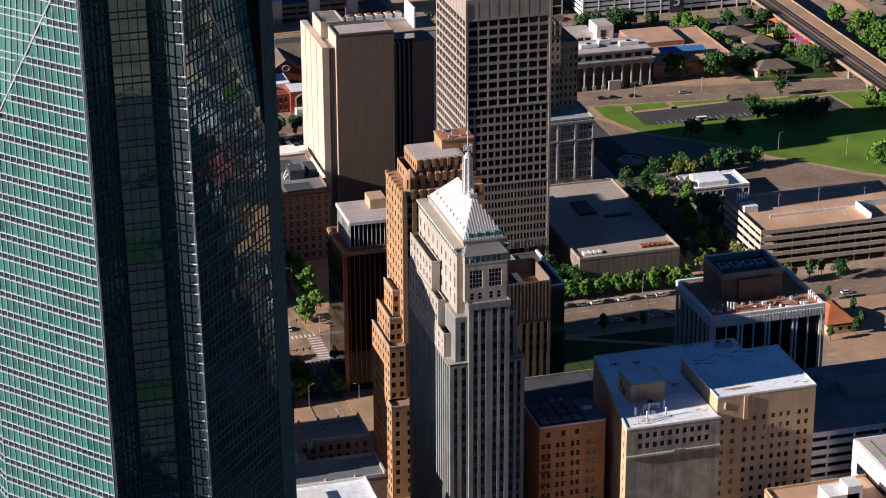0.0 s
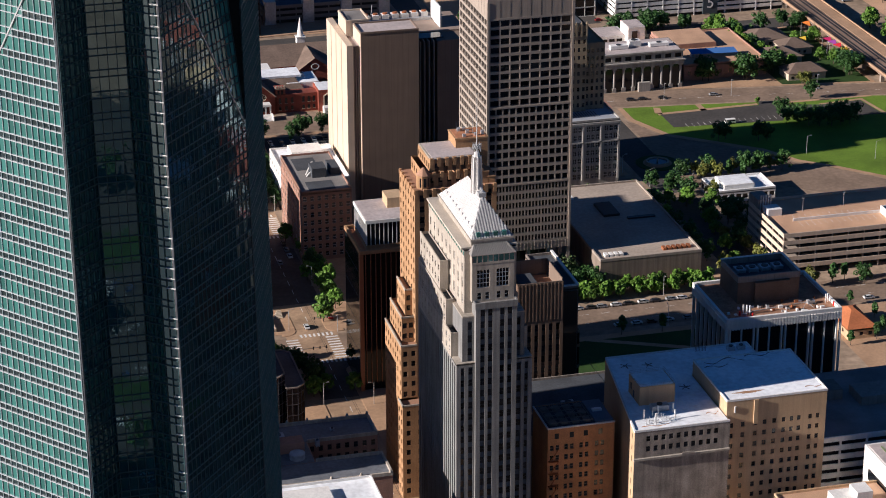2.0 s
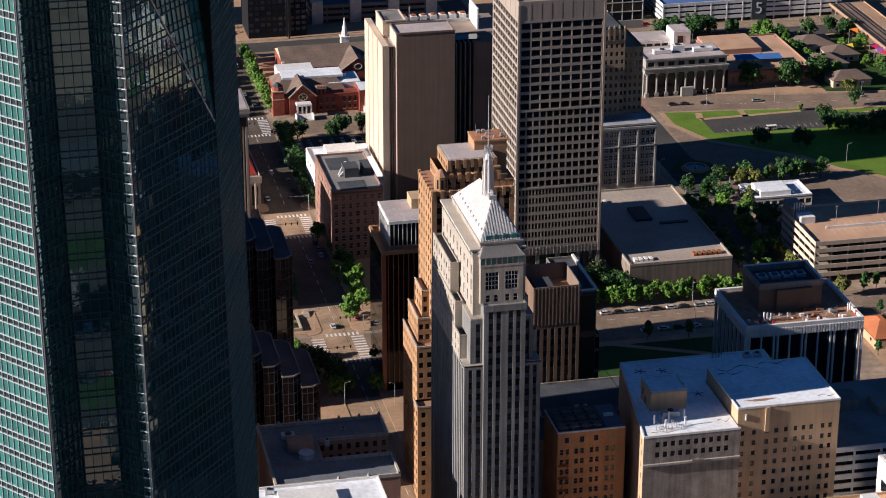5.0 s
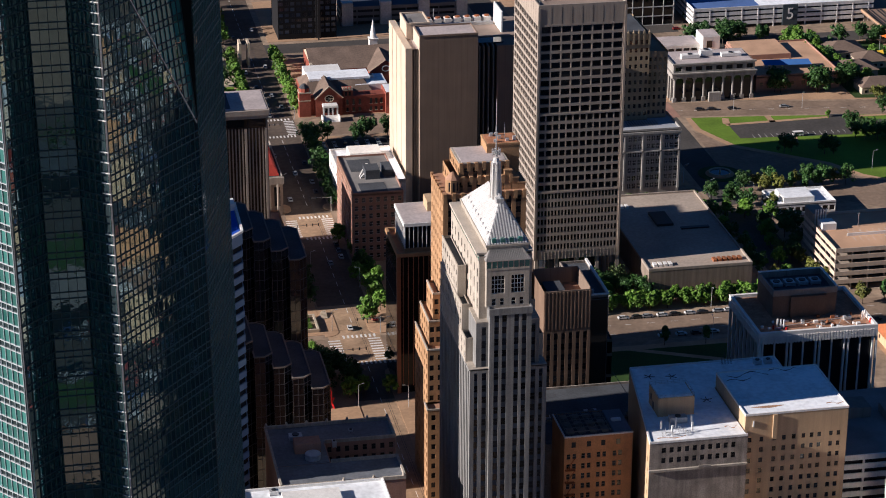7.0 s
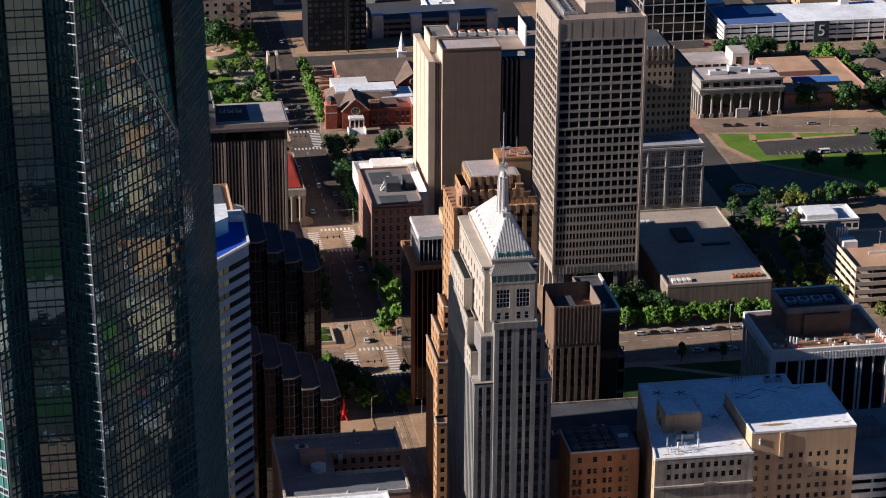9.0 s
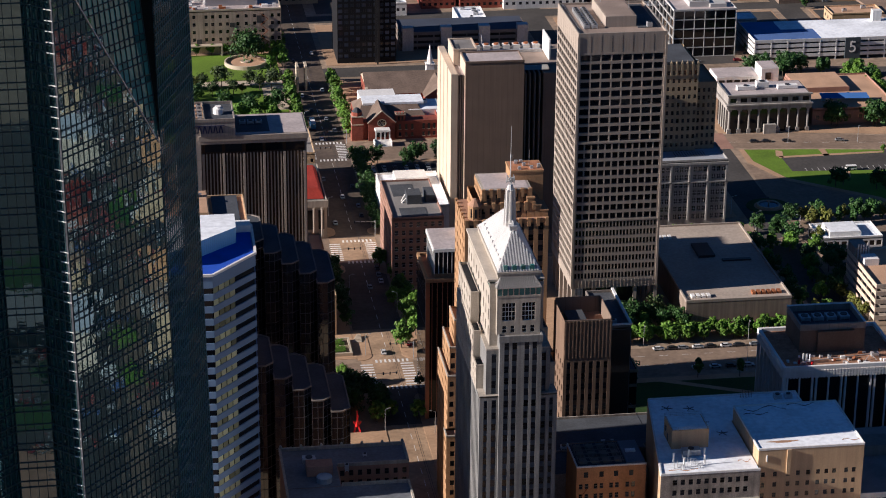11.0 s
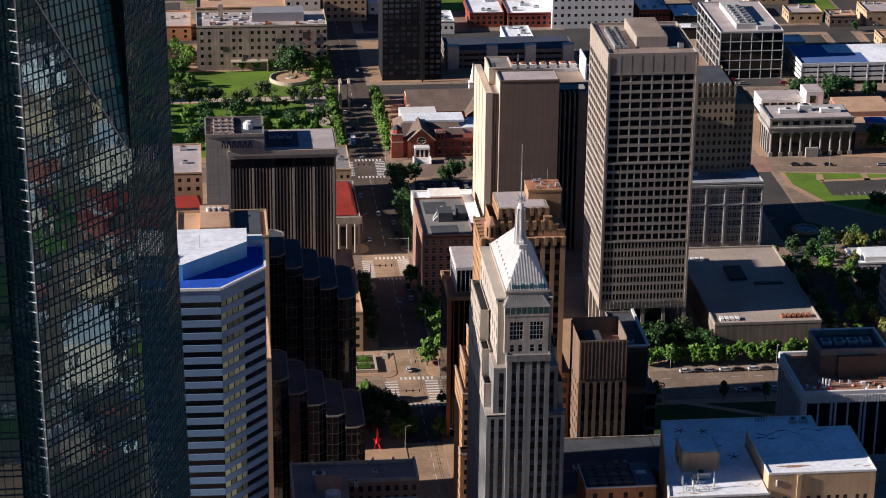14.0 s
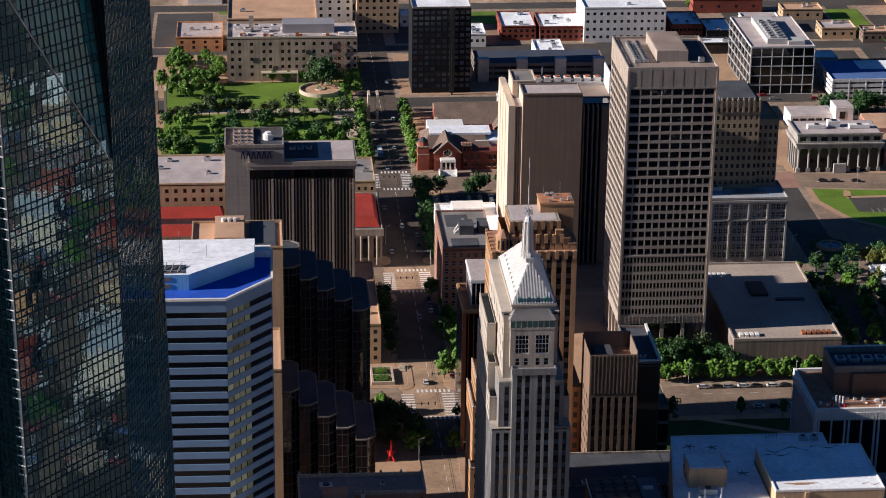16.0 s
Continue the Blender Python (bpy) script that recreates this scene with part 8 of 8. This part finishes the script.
for x in range(-6, 60, 7):
    plant("b", x, 86 + rr.uniform(-2, 2), 0.05, 0.75, "small trees before the stone office")
for x, y, k in ((84, 96, "c"), (90, 99, "e"), (96, 98, "c"), (108, 97, "e"), (114, 98, "c"), (120, 94, "c"), (126, 97, "e"), (131, 95, "c"), (78, 72, "c"), (72, 78, "c"), (66, 87, "c"), (86, 46, "c"), (90, 44, "c"), (96, 42, "c"), (78, 50, "c"), (76, 40, "a"), (74, 30, "a"), (82, 22, "c"), (78, 14, "c"), (72, 12, "a"), (58, 62, "c"), (61, 52, "b"), (66, 66, "a"), (74, 64, "a"), (84, 60, "a"), (60, 40, "c"), (62, 28, "c"), (60, 16, "c"), (61, 4, "c"), (63, -10, "e"), (82, 0, "e"), (80, 10, "e"), (83, -10, "e"), (58, 74, "b"), (84, 40, "c"), (86, 30, "c"),
                (92, 92, "e"), (104, 92, "d"), (110, 90, "d"), (116, 92, "d"), (98, 90, "e"), (75, 22, "e"), (70, -4, "b"), (88, 70, "e"), (92, -32, "e"), (102, -30, "d"), (108, -28, "d"), (114, -34, "c")):
    plant(k, x, y, 0.05, 0.95, "trees by the fork")
def clump(key, x, y, n, spread_, size, group):
    for _ in range(n):
        plant_far(key, x + rr.gauss(0, spread_), y + rr.gauss(0, spread_), size)


for x, y in ((117, 139), (121, 140), (135, 134), (139, 133), (158, 164), (162, 160), (157, 153), (161, 150), (166, 148), (171, 146), (176, 144), (181, 145), (186, 145), (165, 156), (172, 153), (179, 151), (185, 152), (190, 149)):
    plant("c", x, y, 0.15, 0.85, "lawn trees")
plant("c", 182, 184, 0.15, 0.9, "lawn trees"), plant("b", 154, 183.5, 0.15, 0.5, "lawn trees")
for x, y in ((217, 152), (221, 150), (224, 146), (219, 158), (184, 81), (188, 79), (192, 77), (197, 74), (189, 85)):
    plant("a", x, y, 0.15, 1.15, "lawn trees")
clump("a", 182, 287, 4, 2, 0.9, "garden trees"), clump("a", 180, 264, 5, 2, 0.9, "garden trees"), clump("a", 178, 294, 5, 4, 1.1, "garden trees"), clump("c", 217, 296, 5, 3, 0.9, "garden trees")
clump("a", 219, 270, 3, 2, 0.8, "garden trees"), clump("a", 212, 243, 3, 2, 0.8, "garden trees"), clump("c", 219, 217, 6, 3, 1.1, "garden trees"), clump("c", 178, 226, 4, 3, 1.1, "garden trees"), clump("e", 190, 206, 3, 3, 0.8, "garden trees")
clump("c", 141, 222, 3, 2, 1.2, "garden trees"), clump("c", 163, 220, 4, 2.5, 1.2, "garden trees"), clump("c", 128, 312, 4, 3, 1.1, "garden trees"), clump("d", 163, 307, 4, 5, 1.0, "garden trees"), clump("c", 145, 310, 6, 5, 1.0, "garden trees")
for x, y in ((261, 262), (267, 270), (263, 240), (258, 236), (270, 255), (266, 225), (261, 284), (259, 212), (272, 238)):
    clump("a", x, y, 3, 3, 1.25, "embankment trees")
for i in range(12):
    x, y = rr.uniform(176, 222), rr.uniform(216, 300)
    if not any(abs(x - a) < b and abs(y - c) < d for a, b, c, d in ((192, 12, 218, 8), (190, 12, 246, 10), (204, 9, 257, 8), (194, 12, 276, 10))):
        plant("c" if i % 3 else "a", x, y, 0.05, 1.0, "garden trees")
for i in range(14):
    plant("a", 172 + i * 1.5 + rr.uniform(-2, 2), 284 - i * 4.3, 0.05, 0.9, "garden trees")
for i in range(30):
    plant_far("c" if i % 2 else "a", rr.uniform(275, 340), rr.uniform(180, 420), 1.1)
for i in range(48):
    plant_far("c" if i % 3 == 0 else "a", rr.uniform(-224, -124), rr.uniform(246, 300), rr.uniform(0.85, 1.2))
for i in range(19):
    plant_far("g" if i % 5 else "e", -219 + i * 4.9 + rr.uniform(-1, 1), 312 + rr.uniform(-9, 10), rr.uniform(0.7, 1.1))
for i in range(34):
    plant_far("a" if i % 2 else "b", rr.uniform(-226, -193), rr.uniform(346, 415), 1.05)
for x, y in ((-126, 362), (-128, 350), (-130, 372), (-124, 378), (-150, 377), (-158, 377), (-166, 376)):
    plant("b", x, y, 0.2, 0.9, "memorial grove")
plant("f", -139.5, 365, 1.2, 1.45, "memorial elm")
for x, y in ((-95, 190), (-89, 195), (-76, 188), (-71, 192), (-60, 196)):
    plant("c", x, y, 0.2, 1.0, "trees before the church")
for i in range(26):
    plant_far("a" if i % 2 else "c", rr.uniform(40, 320), rr.choice((348, 347.5, 428, 518)) + rr.uniform(0, 1.5), 0.7)
for i in range(60):
    plant_far("c" if i % 2 else "a", rr.uniform(-480, 620), rr.uniform(540, 860))
for x, y in ((-23, -38 - 19), (20, -57), (4, -56), (36, -58), (-50, -60), (-44, -66), (-38, -60)):
    plant("d" if x > 0 else "c", x, y, 0.2, 0.8, "park trees")
for x, y in ((85, -87), (97, -84), (101, -80), (104, -66), (100, -52)):
    plant("d", x, y, 0.2, 0.7, "park trees")
ob = plain_block("clay_roofed_lodge", "small tan lodge with orange clay roof", 86, 97, -82, -62, 4, tan_stucco, brown_roof, (3, 1), (2, 1), units=0)
part("clay_roof", Solid().prism([(85.2, -82.8), (97.8, -82.8), (97.8, -61.2), (85.2, -61.2)], 4.6, 8.6, 0, None, 0.15), fired_clay, ob, "orange clay hip roof")


# ---- cars ----
def car(colour, name_c):
    ob = thing("car", "parked %s car on the street" % name_c, "car", (0, 0, 0), "cars on the streets")
    s = Solid()
    prof = [(-2.2, 0.35), (2.2, 0.35), (2.25, 0.75), (1.25, 0.95), (-2.0, 1.0), (-2.25, 0.7)]
    for y, sg in ((-0.9, 1), (0.9, -1)):
        pts = [(x, y, z) for x, z in prof]
        s.quad(*(pts if sg > 0 else pts[::-1]))
    for i in range(len(prof)):
        a, b = prof[i], prof[(i + 1) % len(prof)]
        s.quad((a[0], 0.9, a[1]), (b[0], 0.9, b[1]), (b[0], -0.9, b[1]), (a[0], -0.9, a[1]))
    part("body", s, surf("%s_car_paint" % name_c, colour, rough=0.3, var=0.04, bump=0.0, spec=0.6), ob)
    part("cabin_glass", Solid().prism([(-1.7, -0.82), (1.05, -0.82), (1.05, 0.82), (-1.7, 0.82)], 0.95, 1.42, 0, None, 0.78), dark_glass, ob)
    part("roof_panel", Solid().box(-1.35, 0.7, -0.62, 0.62, 1.42, 1.47), bpy.data.materials["%s_car_paint" % name_c], ob)
    for x in (-1.35, 1.35):
        for y in (-0.86, 0.86):
            w = Solid()
            ring_ = [(x + 0.33 * math.cos(i * 0.785), 0.33 + 0.33 * math.sin(i * 0.785)) for i in range(8)]
            w.quad(*[(a, y - 0.1, b) for a, b in ring_]), w.quad(*[(a, y + 0.1, b) for a, b in ring_[::-1]])
            for i in range(8):
                a, b = ring_[i], ring_[(i + 1) % 8]
                w.quad((a[0], y - 0.1, a[1]), (a[0], y + 0.1, a[1]), (b[0], y + 0.1, b[1]), (b[0], y - 0.1, b[1]))
            part("wheel", w, rubber, ob)
    return ob


CARS = [car((0.62, 0.62, 0.60), "white"), car((0.03, 0.03, 0.035), "black"), car((0.28, 0.29, 0.30), "silver"), car((0.25, 0.02, 0.02), "dark red")]
FIRST = set()
SPOTS = [(-111.5, -19, 90, 0), (-100.8, -12, 90, 3), (-104.2, 52, 90, 0), (-104.3, 59, 90, 2), (-104.2, 66, 90, 1), (-109.5, 46, 90, 2), (-116.4, 120, 90, 0), (-104, 128, 90, 1), (-104, 140, 90, 2), (-110, 152, 90, 0), (-104, 165, 90, 1), (-116.5, 176, 90, 2),
         (-112, 232, 90, 0), (-107, 262, 90, 2), (-113, 276, 90, 1), (-104.4, 244, 90, 2), (-115.6, 300, 90, 0), (-104.6, 308, 90, 0), (-115.5, 360, 90, 1), (-104.5, 372, 90, 0)]
for i in range(14):
    SPOTS.append((-6 + i * 5.6 + rr.uniform(-1, 1), -29.2, 0, (0, 1, 2, 0, 1)[i % 5]))
for i, x in enumerate((6, 13, 19, 26, 34, 45, 58, 92, 110)):
    SPOTS.append((x, -47.6, 0, (0, 0, 1, 0, 2)[i % 5]))
for i, x in enumerate((96, 102, 112, 138, 190, 232)):
    SPOTS.append((x, 205 - (x - 84) * 0.07, -4, (1, 1, 1, 2, 0)[i % 5]))
for i in range(16):
    SPOTS.append((-92 + (i % 8) * 5.2, 188 - (i // 8) * 6, 90, (0, 2, 1, 0)[i % 4]))
for i in range(26):
    SPOTS.append((rr.uniform(60, 320), rr.choice((334, 341, 434, 440)), 0, i % 4))
for x, y, a, c in SPOTS:
    m = pose(x, y, 0.03, 0, 0, a)
    if c in FIRST:
        copy_thing(CARS[c], m)
    else:
        FIRST.add(c)
        CARS[c].matrix_basis = m
van = thing("van", "white van parked in the lawn car park", "van", (131, 160, 0.2))
part("body", Solid().box(128.4, 133.4, 159, 161, 0.6, 2.5), white_paint, van)
part("windscreen", Solid().box(128.35, 128.5, 159.1, 160.9, 1.5, 2.4).box(129, 133, 158.96, 159, 1.6, 2.2), dark_glass, van)
for x in (129.5, 132.4):
    for y in (159.1, 160.9):
        part("wheel", Solid().box(x - 0.35, x + 0.35, y - 0.12, y + 0.12, 0.2, 0.9), rubber, van)
bus = thing("bus", "blue and white city bus on avenue", "bus", (-114.5, 252, 0))
part("body", Solid().box(-115.8, -113.3, 247, 258, 0.5, 3.1), surf("blue_bus_paint", (0.05, 0.16, 0.36), rough=0.4, var=0.05), bus)
part("roof", Solid().box(-115.7, -113.4, 247.1, 257.9, 3.1, 3.25), white_paint, bus)
for y in (249, 255):
    for x in (-115.7, -113.4):
        part("wheel", Solid().box(x - 0.12, x + 0.12, y - 0.5, y + 0.5, 0, 1), rubber, bus)


# ---- street lamps and signals ----
def street_lamp():
    ob = thing("street_lamp", "grey steel street lamp with curved arm", "lamp post", (0, 0, 0), "street lamps")
    part("pole", Solid().tube(0, 0, 0.11, 0, 8.5, 6, 0, 0.7), steel, ob)
    part("arm", Solid().beam((0, 0, 8.4), (1.6, 0, 8.9), 0.1), steel, ob)
    part("lamp_head", Solid().box(1.3, 2.1, -0.15, 0.15, 8.8, 8.98), steel, ob)
    return ob


lamp0 = street_lamp()
LAMPS = [(-118.6, -20, 0), (-118.6, 40, 0), (-101.4, 20, 180), (-118.8, -86, 0), (-101.2, -90, 180), (-118.6, 130, 0), (-118.6, 190, 0), (-101.2, 160, 180), (-118.6, 250, 0), (-101.2, 290, 180), (24, -52.5, 90), (60, -52.5, 90), (-10, -24.6, -90), (32, -24.6, -90), (70, -24.6, -90),
         (112, 201, -90), (146, 198, -90), (190, 195, -90), (150, 112, 0), (178, 98, 0), (66, 90, 0), (84, 84, 180), (60, 110, 0)]
for i, (x, y, a) in enumerate(LAMPS):
    m = pose(x, y, 0.15, 0, 0, a)
    if i:
        copy_thing(lamp0, m)
    else:
        lamp0.matrix_basis = m


def signal():
    ob = thing("traffic_signal", "traffic signal on long mast arm", "traffic light", (0, 0, 0), "traffic signals")
    part("pole", Solid().tube(0, 0, 0.14, 0, 7, 6), steel, ob)
    part("arm", Solid().beam((0, 0, 6.4), (9, 0, 6.6), 0.14), steel, ob)
    for x in (4, 6.5, 9):
        part("signal_head", Solid().box(x - 0.2, x + 0.2, -0.2, 0.2, 5.9, 7.0), dark_metal, ob)
    return ob


sig0 = signal()
for i, (x, y, a) in enumerate(((-100.6, -25, 180), (-119.4, -51.5, 0), (-100.6, 104.5, 180), (-119.4, 74, 0), (-100.6, 225, 180), (-119.4, 202, 0))):
    m = pose(x, y, 0.15, 0, 0, a)
    if i:
        copy_thing(sig0, m)
    else:
        sig0.matrix_basis = m

# planter and steps at the plaza corner
p = thing("planter", "large square raised planter with green shrubs and stone rim", "planter", (-128, -13, 0.2))
for a in ((-132.4, -123.6, -20.4, -19.6), (-132.4, -123.6, -6.4, -5.6), (-132.4, -131.6, -19.6, -6.4), (-124.4, -123.6, -19.6, -6.4), (-131.6, -124.4, -13.2, -12.8)):
    part("rim_wall", Solid().box(*a, 0.2, 1.5), stone_path, p)
part("soil_bed", Solid().box(-131.6, -124.4, -19.6, -6.4, 0.2, 0.6), bark, p)
for y0 in (-19, -12.4):
    sh = Solid()
    for _ in range(150):
        a, b, c = -128.6 + rr.uniform(-2.4, 2.6), y0 + rr.uniform(0.4, 5.4), 0.7 + rr.uniform(0, 1.3)
        sh.quad((a - 0.4, b, c), (a, b - 0.4, c + 0.15), (a + 0.4, b, c), (a, b + 0.4, c + 0.2))
    part("shrub", sh, leaf, p, "green shrubs")
p = thing("stair_ramp", "short flight of tan steps at the plaza edge", "stairs", (-120.5, -4, 0.2))
for i in range(6):
    part("tread", Solid().box(-122.4 + i * 0.4, -118.6, -8 + i * 0.9, -7.1 + i * 0.9, 0.2, 0.4 + 0.16 * i), stone_path, p)

# ---- bottom right: parking deck, white framed building ----
ob = garage("grey concrete parking structure with open decks", 9, 62, -226, -180, 12, grey_roof)
part("roof_house", Solid().box(18, 30, -200, -192, 38.4, 42).box(34, 52, -206, -196, 38.4, 41.4), concrete_grey, ob)
ob = thing("white_framed_building", "white framed building with green sloping roof strip", "building", (40, -262, 0))
part("wall", Solid().box(21.8, 70, -262, -236, 0, 41), white_paint, ob)
part("roof", Solid().box(22.5, 69, -261, -237, 41, 41.2), pink_roof, ob)
for k in range(4):
    part("window_band", Solid().box(21.6, 21.8, -260, -240, 10 + k * 7, 13.6 + k * 7), dark_glass, ob)
part("green_strip", Solid().quad((22.2, -259, 39.5), (26, -259, 41.4), (26, -239, 41.4), (22.2, -239, 39.5)), surf("green_seam_metal", (0.16, 0.20, 0.08), var=0.1), ob)
ob = plain_block("low_rooftop", "low tan roofed building with white stair house", -12, 22, -272, -246, 33, tan_stucco, tan_roof, (0, 0), (0, 0), units=1)
part("stair_house", Solid().box(2, 12, -262, -254, 33, 37).box(8, 13, -262, -256, 33, 39.5), white_paint, ob)

# ---- brick district to the east, seen in the tower's glass ----
rr = random.Random(77)
KINDS = ((red_brick, grey_roof, "red brick", "grey"), (tan_stucco, tan_roof, "tan", "tan"), (white_paint, pink_roof, "white", "pinkish"), (red_brick, red_tile, "red brick", "red"), (orange_brick, dark_roof, "orange brick", "dark"), (cream_panel, white_roof, "cream", "white"))


def district_block(x0, x1, y0, y1, z, wall_mat, roof_mat, label):
    """A building of the brick district: walls with window rows toward the west and south, a rim and a flat roof."""
    ob = thing("low_building", label, "building", ((x0 + x1) / 2, (y0 + y1) / 2, 0), "low buildings of the brick district")
    s, g_ = Solid(), Solid()
    rows = max(1, int(z / 4))
    for k in "SW":
        fr = side(x0, x1, y0, y1, k)
        op = wall_with_openings(s, fr, 0, z, spread(fr[3], max(2, int(fr[3] / 5)), 2.4), floors(0.5, z - 0.8, rows, 2.0), 0.3)
        for a0, a1, b0, b1 in op:
            g_.quad(at_face(fr, a0, b0, 0.3), at_face(fr, a1, b0, 0.3), at_face(fr, a1, b1, 0.3), at_face(fr, a0, b1, 0.3))
    bare_sides(s, x0, x1, y0, y1, 0, z, "EN")
    for a in ((x0, x1, y0, y0 + 0.4), (x0, x1, y1 - 0.4, y1), (x0, x0 + 0.4, y0 + 0.4, y1 - 0.4), (x1 - 0.4, x1, y0 + 0.4, y1 - 0.4)):
        s.box(*a, z, z + 0.8)
    part("wall", s, wall_mat, ob)
    part("glazing", g_, office_glass, ob, "", "stuff")
    rf = Solid().box(x0 + 0.4, x1 - 0.4, y0 + 0.4, y1 - 0.4, z - 0.4, z + 0.05)
    for _ in range(5):
        x, y, w = rr.uniform(x0 + 3, x1 - 6), rr.uniform(y0 + 2, y1 - 5), rr.uniform(1.5, 4.5)
        rf.box(x, x + w, y, y + rr.uniform(1.5, 3), z + 0.05, z + rr.uniform(0.8, 2.6), rr.choice((1, 2)))
    part("roof", rf, [roof_mat, steel, dark_metal], ob, "flat roof with plant boxes")


for row in range(15):
    y = -620 + row * 46 + rr.uniform(-4, 4)
    start = max(165, 0.5 * (y + 831) - 225)
    for i in range(7):
        x = start + i * 78 + rr.uniform(-10, 10)
        # nearest column drawn dark, shade put into its colours for the tower's reflection
        wm, rm, a, b = KINDS[(row * 7 + i * 5 + i * row) % 6] if i else (brown_panel, (dark_roof, grey_roof)[row % 2], "brown", "dark")
        district_block(x, x + rr.uniform(20, 44), y, y + rr.uniform(10, 22), rr.uniform(7, 20), wm, rm, "low %s building with %s flat roof" % (a, b))
for i in range(110):
    y = -586 + 46 * rr.randrange(15) + rr.uniform(-3, 3)
    plant_far("c" if i % 2 else "a", max(165, 0.5 * (y + 831) - 225) + rr.uniform(0, 620), y, 1.2)
for i in range(70):
    plant_far("c", rr.uniform(-720, -100), rr.uniform(-1150, -660), 1.3)
# trees out of view to the west, added to darken the left face's reflection
for i in range(120):
    plant_far("ac"[i % 2], rr.uniform(-1000, -440), rr.uniform(-520, 380), 1.3)
for i in range(12):
    x, y = -660 + (i % 4) * 140 + rr.uniform(-20, 20), -1100 + (i // 4) * 150
    plain_block("low_building", "low brown building with dark flat roof south of the tower", x, x + 60, y, y + 40, 10, brown_panel, (dark_roof, grey_roof, brown_roof)[i % 3], (5, 2), (5, 3), 2, 2, limit=0, units=2, group="low buildings south of the tower")
def island_paint(name):
    """Car paint that differs from car to car."""
    m = surf(name, (1, 1, 1), rough=0.35, var=0.03, bump=0.0, spec=0.5)
    nd = m.node_tree.nodes
    geo, ramp = nd.new("ShaderNodeNewGeometry"), nd.new("ShaderNodeValToRGB")
    ramp.color_ramp.interpolation = "CONSTANT"
    for k, (at, c) in enumerate(((0.0, (0.65, 0.65, 0.63)), (0.35, (0.03, 0.03, 0.035)), (0.55, (0.3, 0.3, 0.31)), (0.75, (0.3, 0.03, 0.025)), (0.88, (0.05, 0.09, 0.25)))):
        e = ramp.color_ramp.elements[k] if k < 2 else ramp.color_ramp.elements.new(at)
        e.position, e.color = at, (*c, 1)
    m.node_tree.links.new(geo.outputs["Random Per Island"], ramp.inputs[0])
    m.node_tree.links.new(ramp.outputs[0], nd["Principled BSDF"].inputs["Base Color"])
    return m


fleet = Solid()
for row in range(12):
    y = -588 + 46 * row
    x = max(168, 0.5 * (y + 831) - 222)
    for k in range(110):
        x += rr.choice((2.8, 2.8, 2.8, 5.6, 9))
        for dy in (-6.5, 11.5, 24, 30):
            if rr.random() < (0.6 if dy < 20 else 0.35):
                fleet.prism([(x, y + dy), (x + 1.8, y + dy), (x + 1.8, y + dy + 4.4), (x, y + dy + 4.4)], 0.35, 1.45, 0, None, 0.82)
for row in range(9):
    for k in range(90):
        if rr.random() < 0.6:
            x, y = -420 + k * 2.9, -950 + row * 42
            fleet.prism([(x, y), (x + 1.8, y), (x + 1.8, y + 4.4), (x, y + 4.4)], 0.35, 1.45, 0, None, 0.82)
tagged(new("parked_cars", fleet.mesh("parked_cars", island_paint("mixed_car_paint"))), "rows of parked cars in the brick district", "cars", "", "stuff")
sheet("east_streets", [(max(120, 0.5 * (46 * k + 253) - 225), 1300, -586 + 46 * k, -578 + 46 * k) for k in range(14)], 0.03, road_mat, "worn streets of the brick district", "road")
sheet("grass_south", [(-760, -80, -1010, -975), (-760, -80, -860, -840)], 0.02, grass_dark, "park lawn south of the glass tower", "lawn")
# dark ground out of view, added so that the tower's glass reflects less
sheet("asphalt_lots", [(-760, -80, -1200, -1010), (-760, -80, -975, -860), (-760, -80, -840, -560), (-1100, -432, -560, 420), (-80, 60, -560, -430), (120, 1400, -720, -180)], 0.02, asphalt, "asphalt sheets out of view, added for what the tower reflects", "parking lot")
for i in range(60):
    copy_thing(CARS[i % 4], pose(-76 + (i % 15) * 8.6, -440 - (i // 15) * 26, 0.05, 0, 0, 90))
tagged(new("distant_trees", FOLIAGE.mesh("distant_trees", [leaf_dark, bark, leaf, leaf_olive, leaf_pine])), "scattered green trees of the far districts", "trees", "", "stuff")
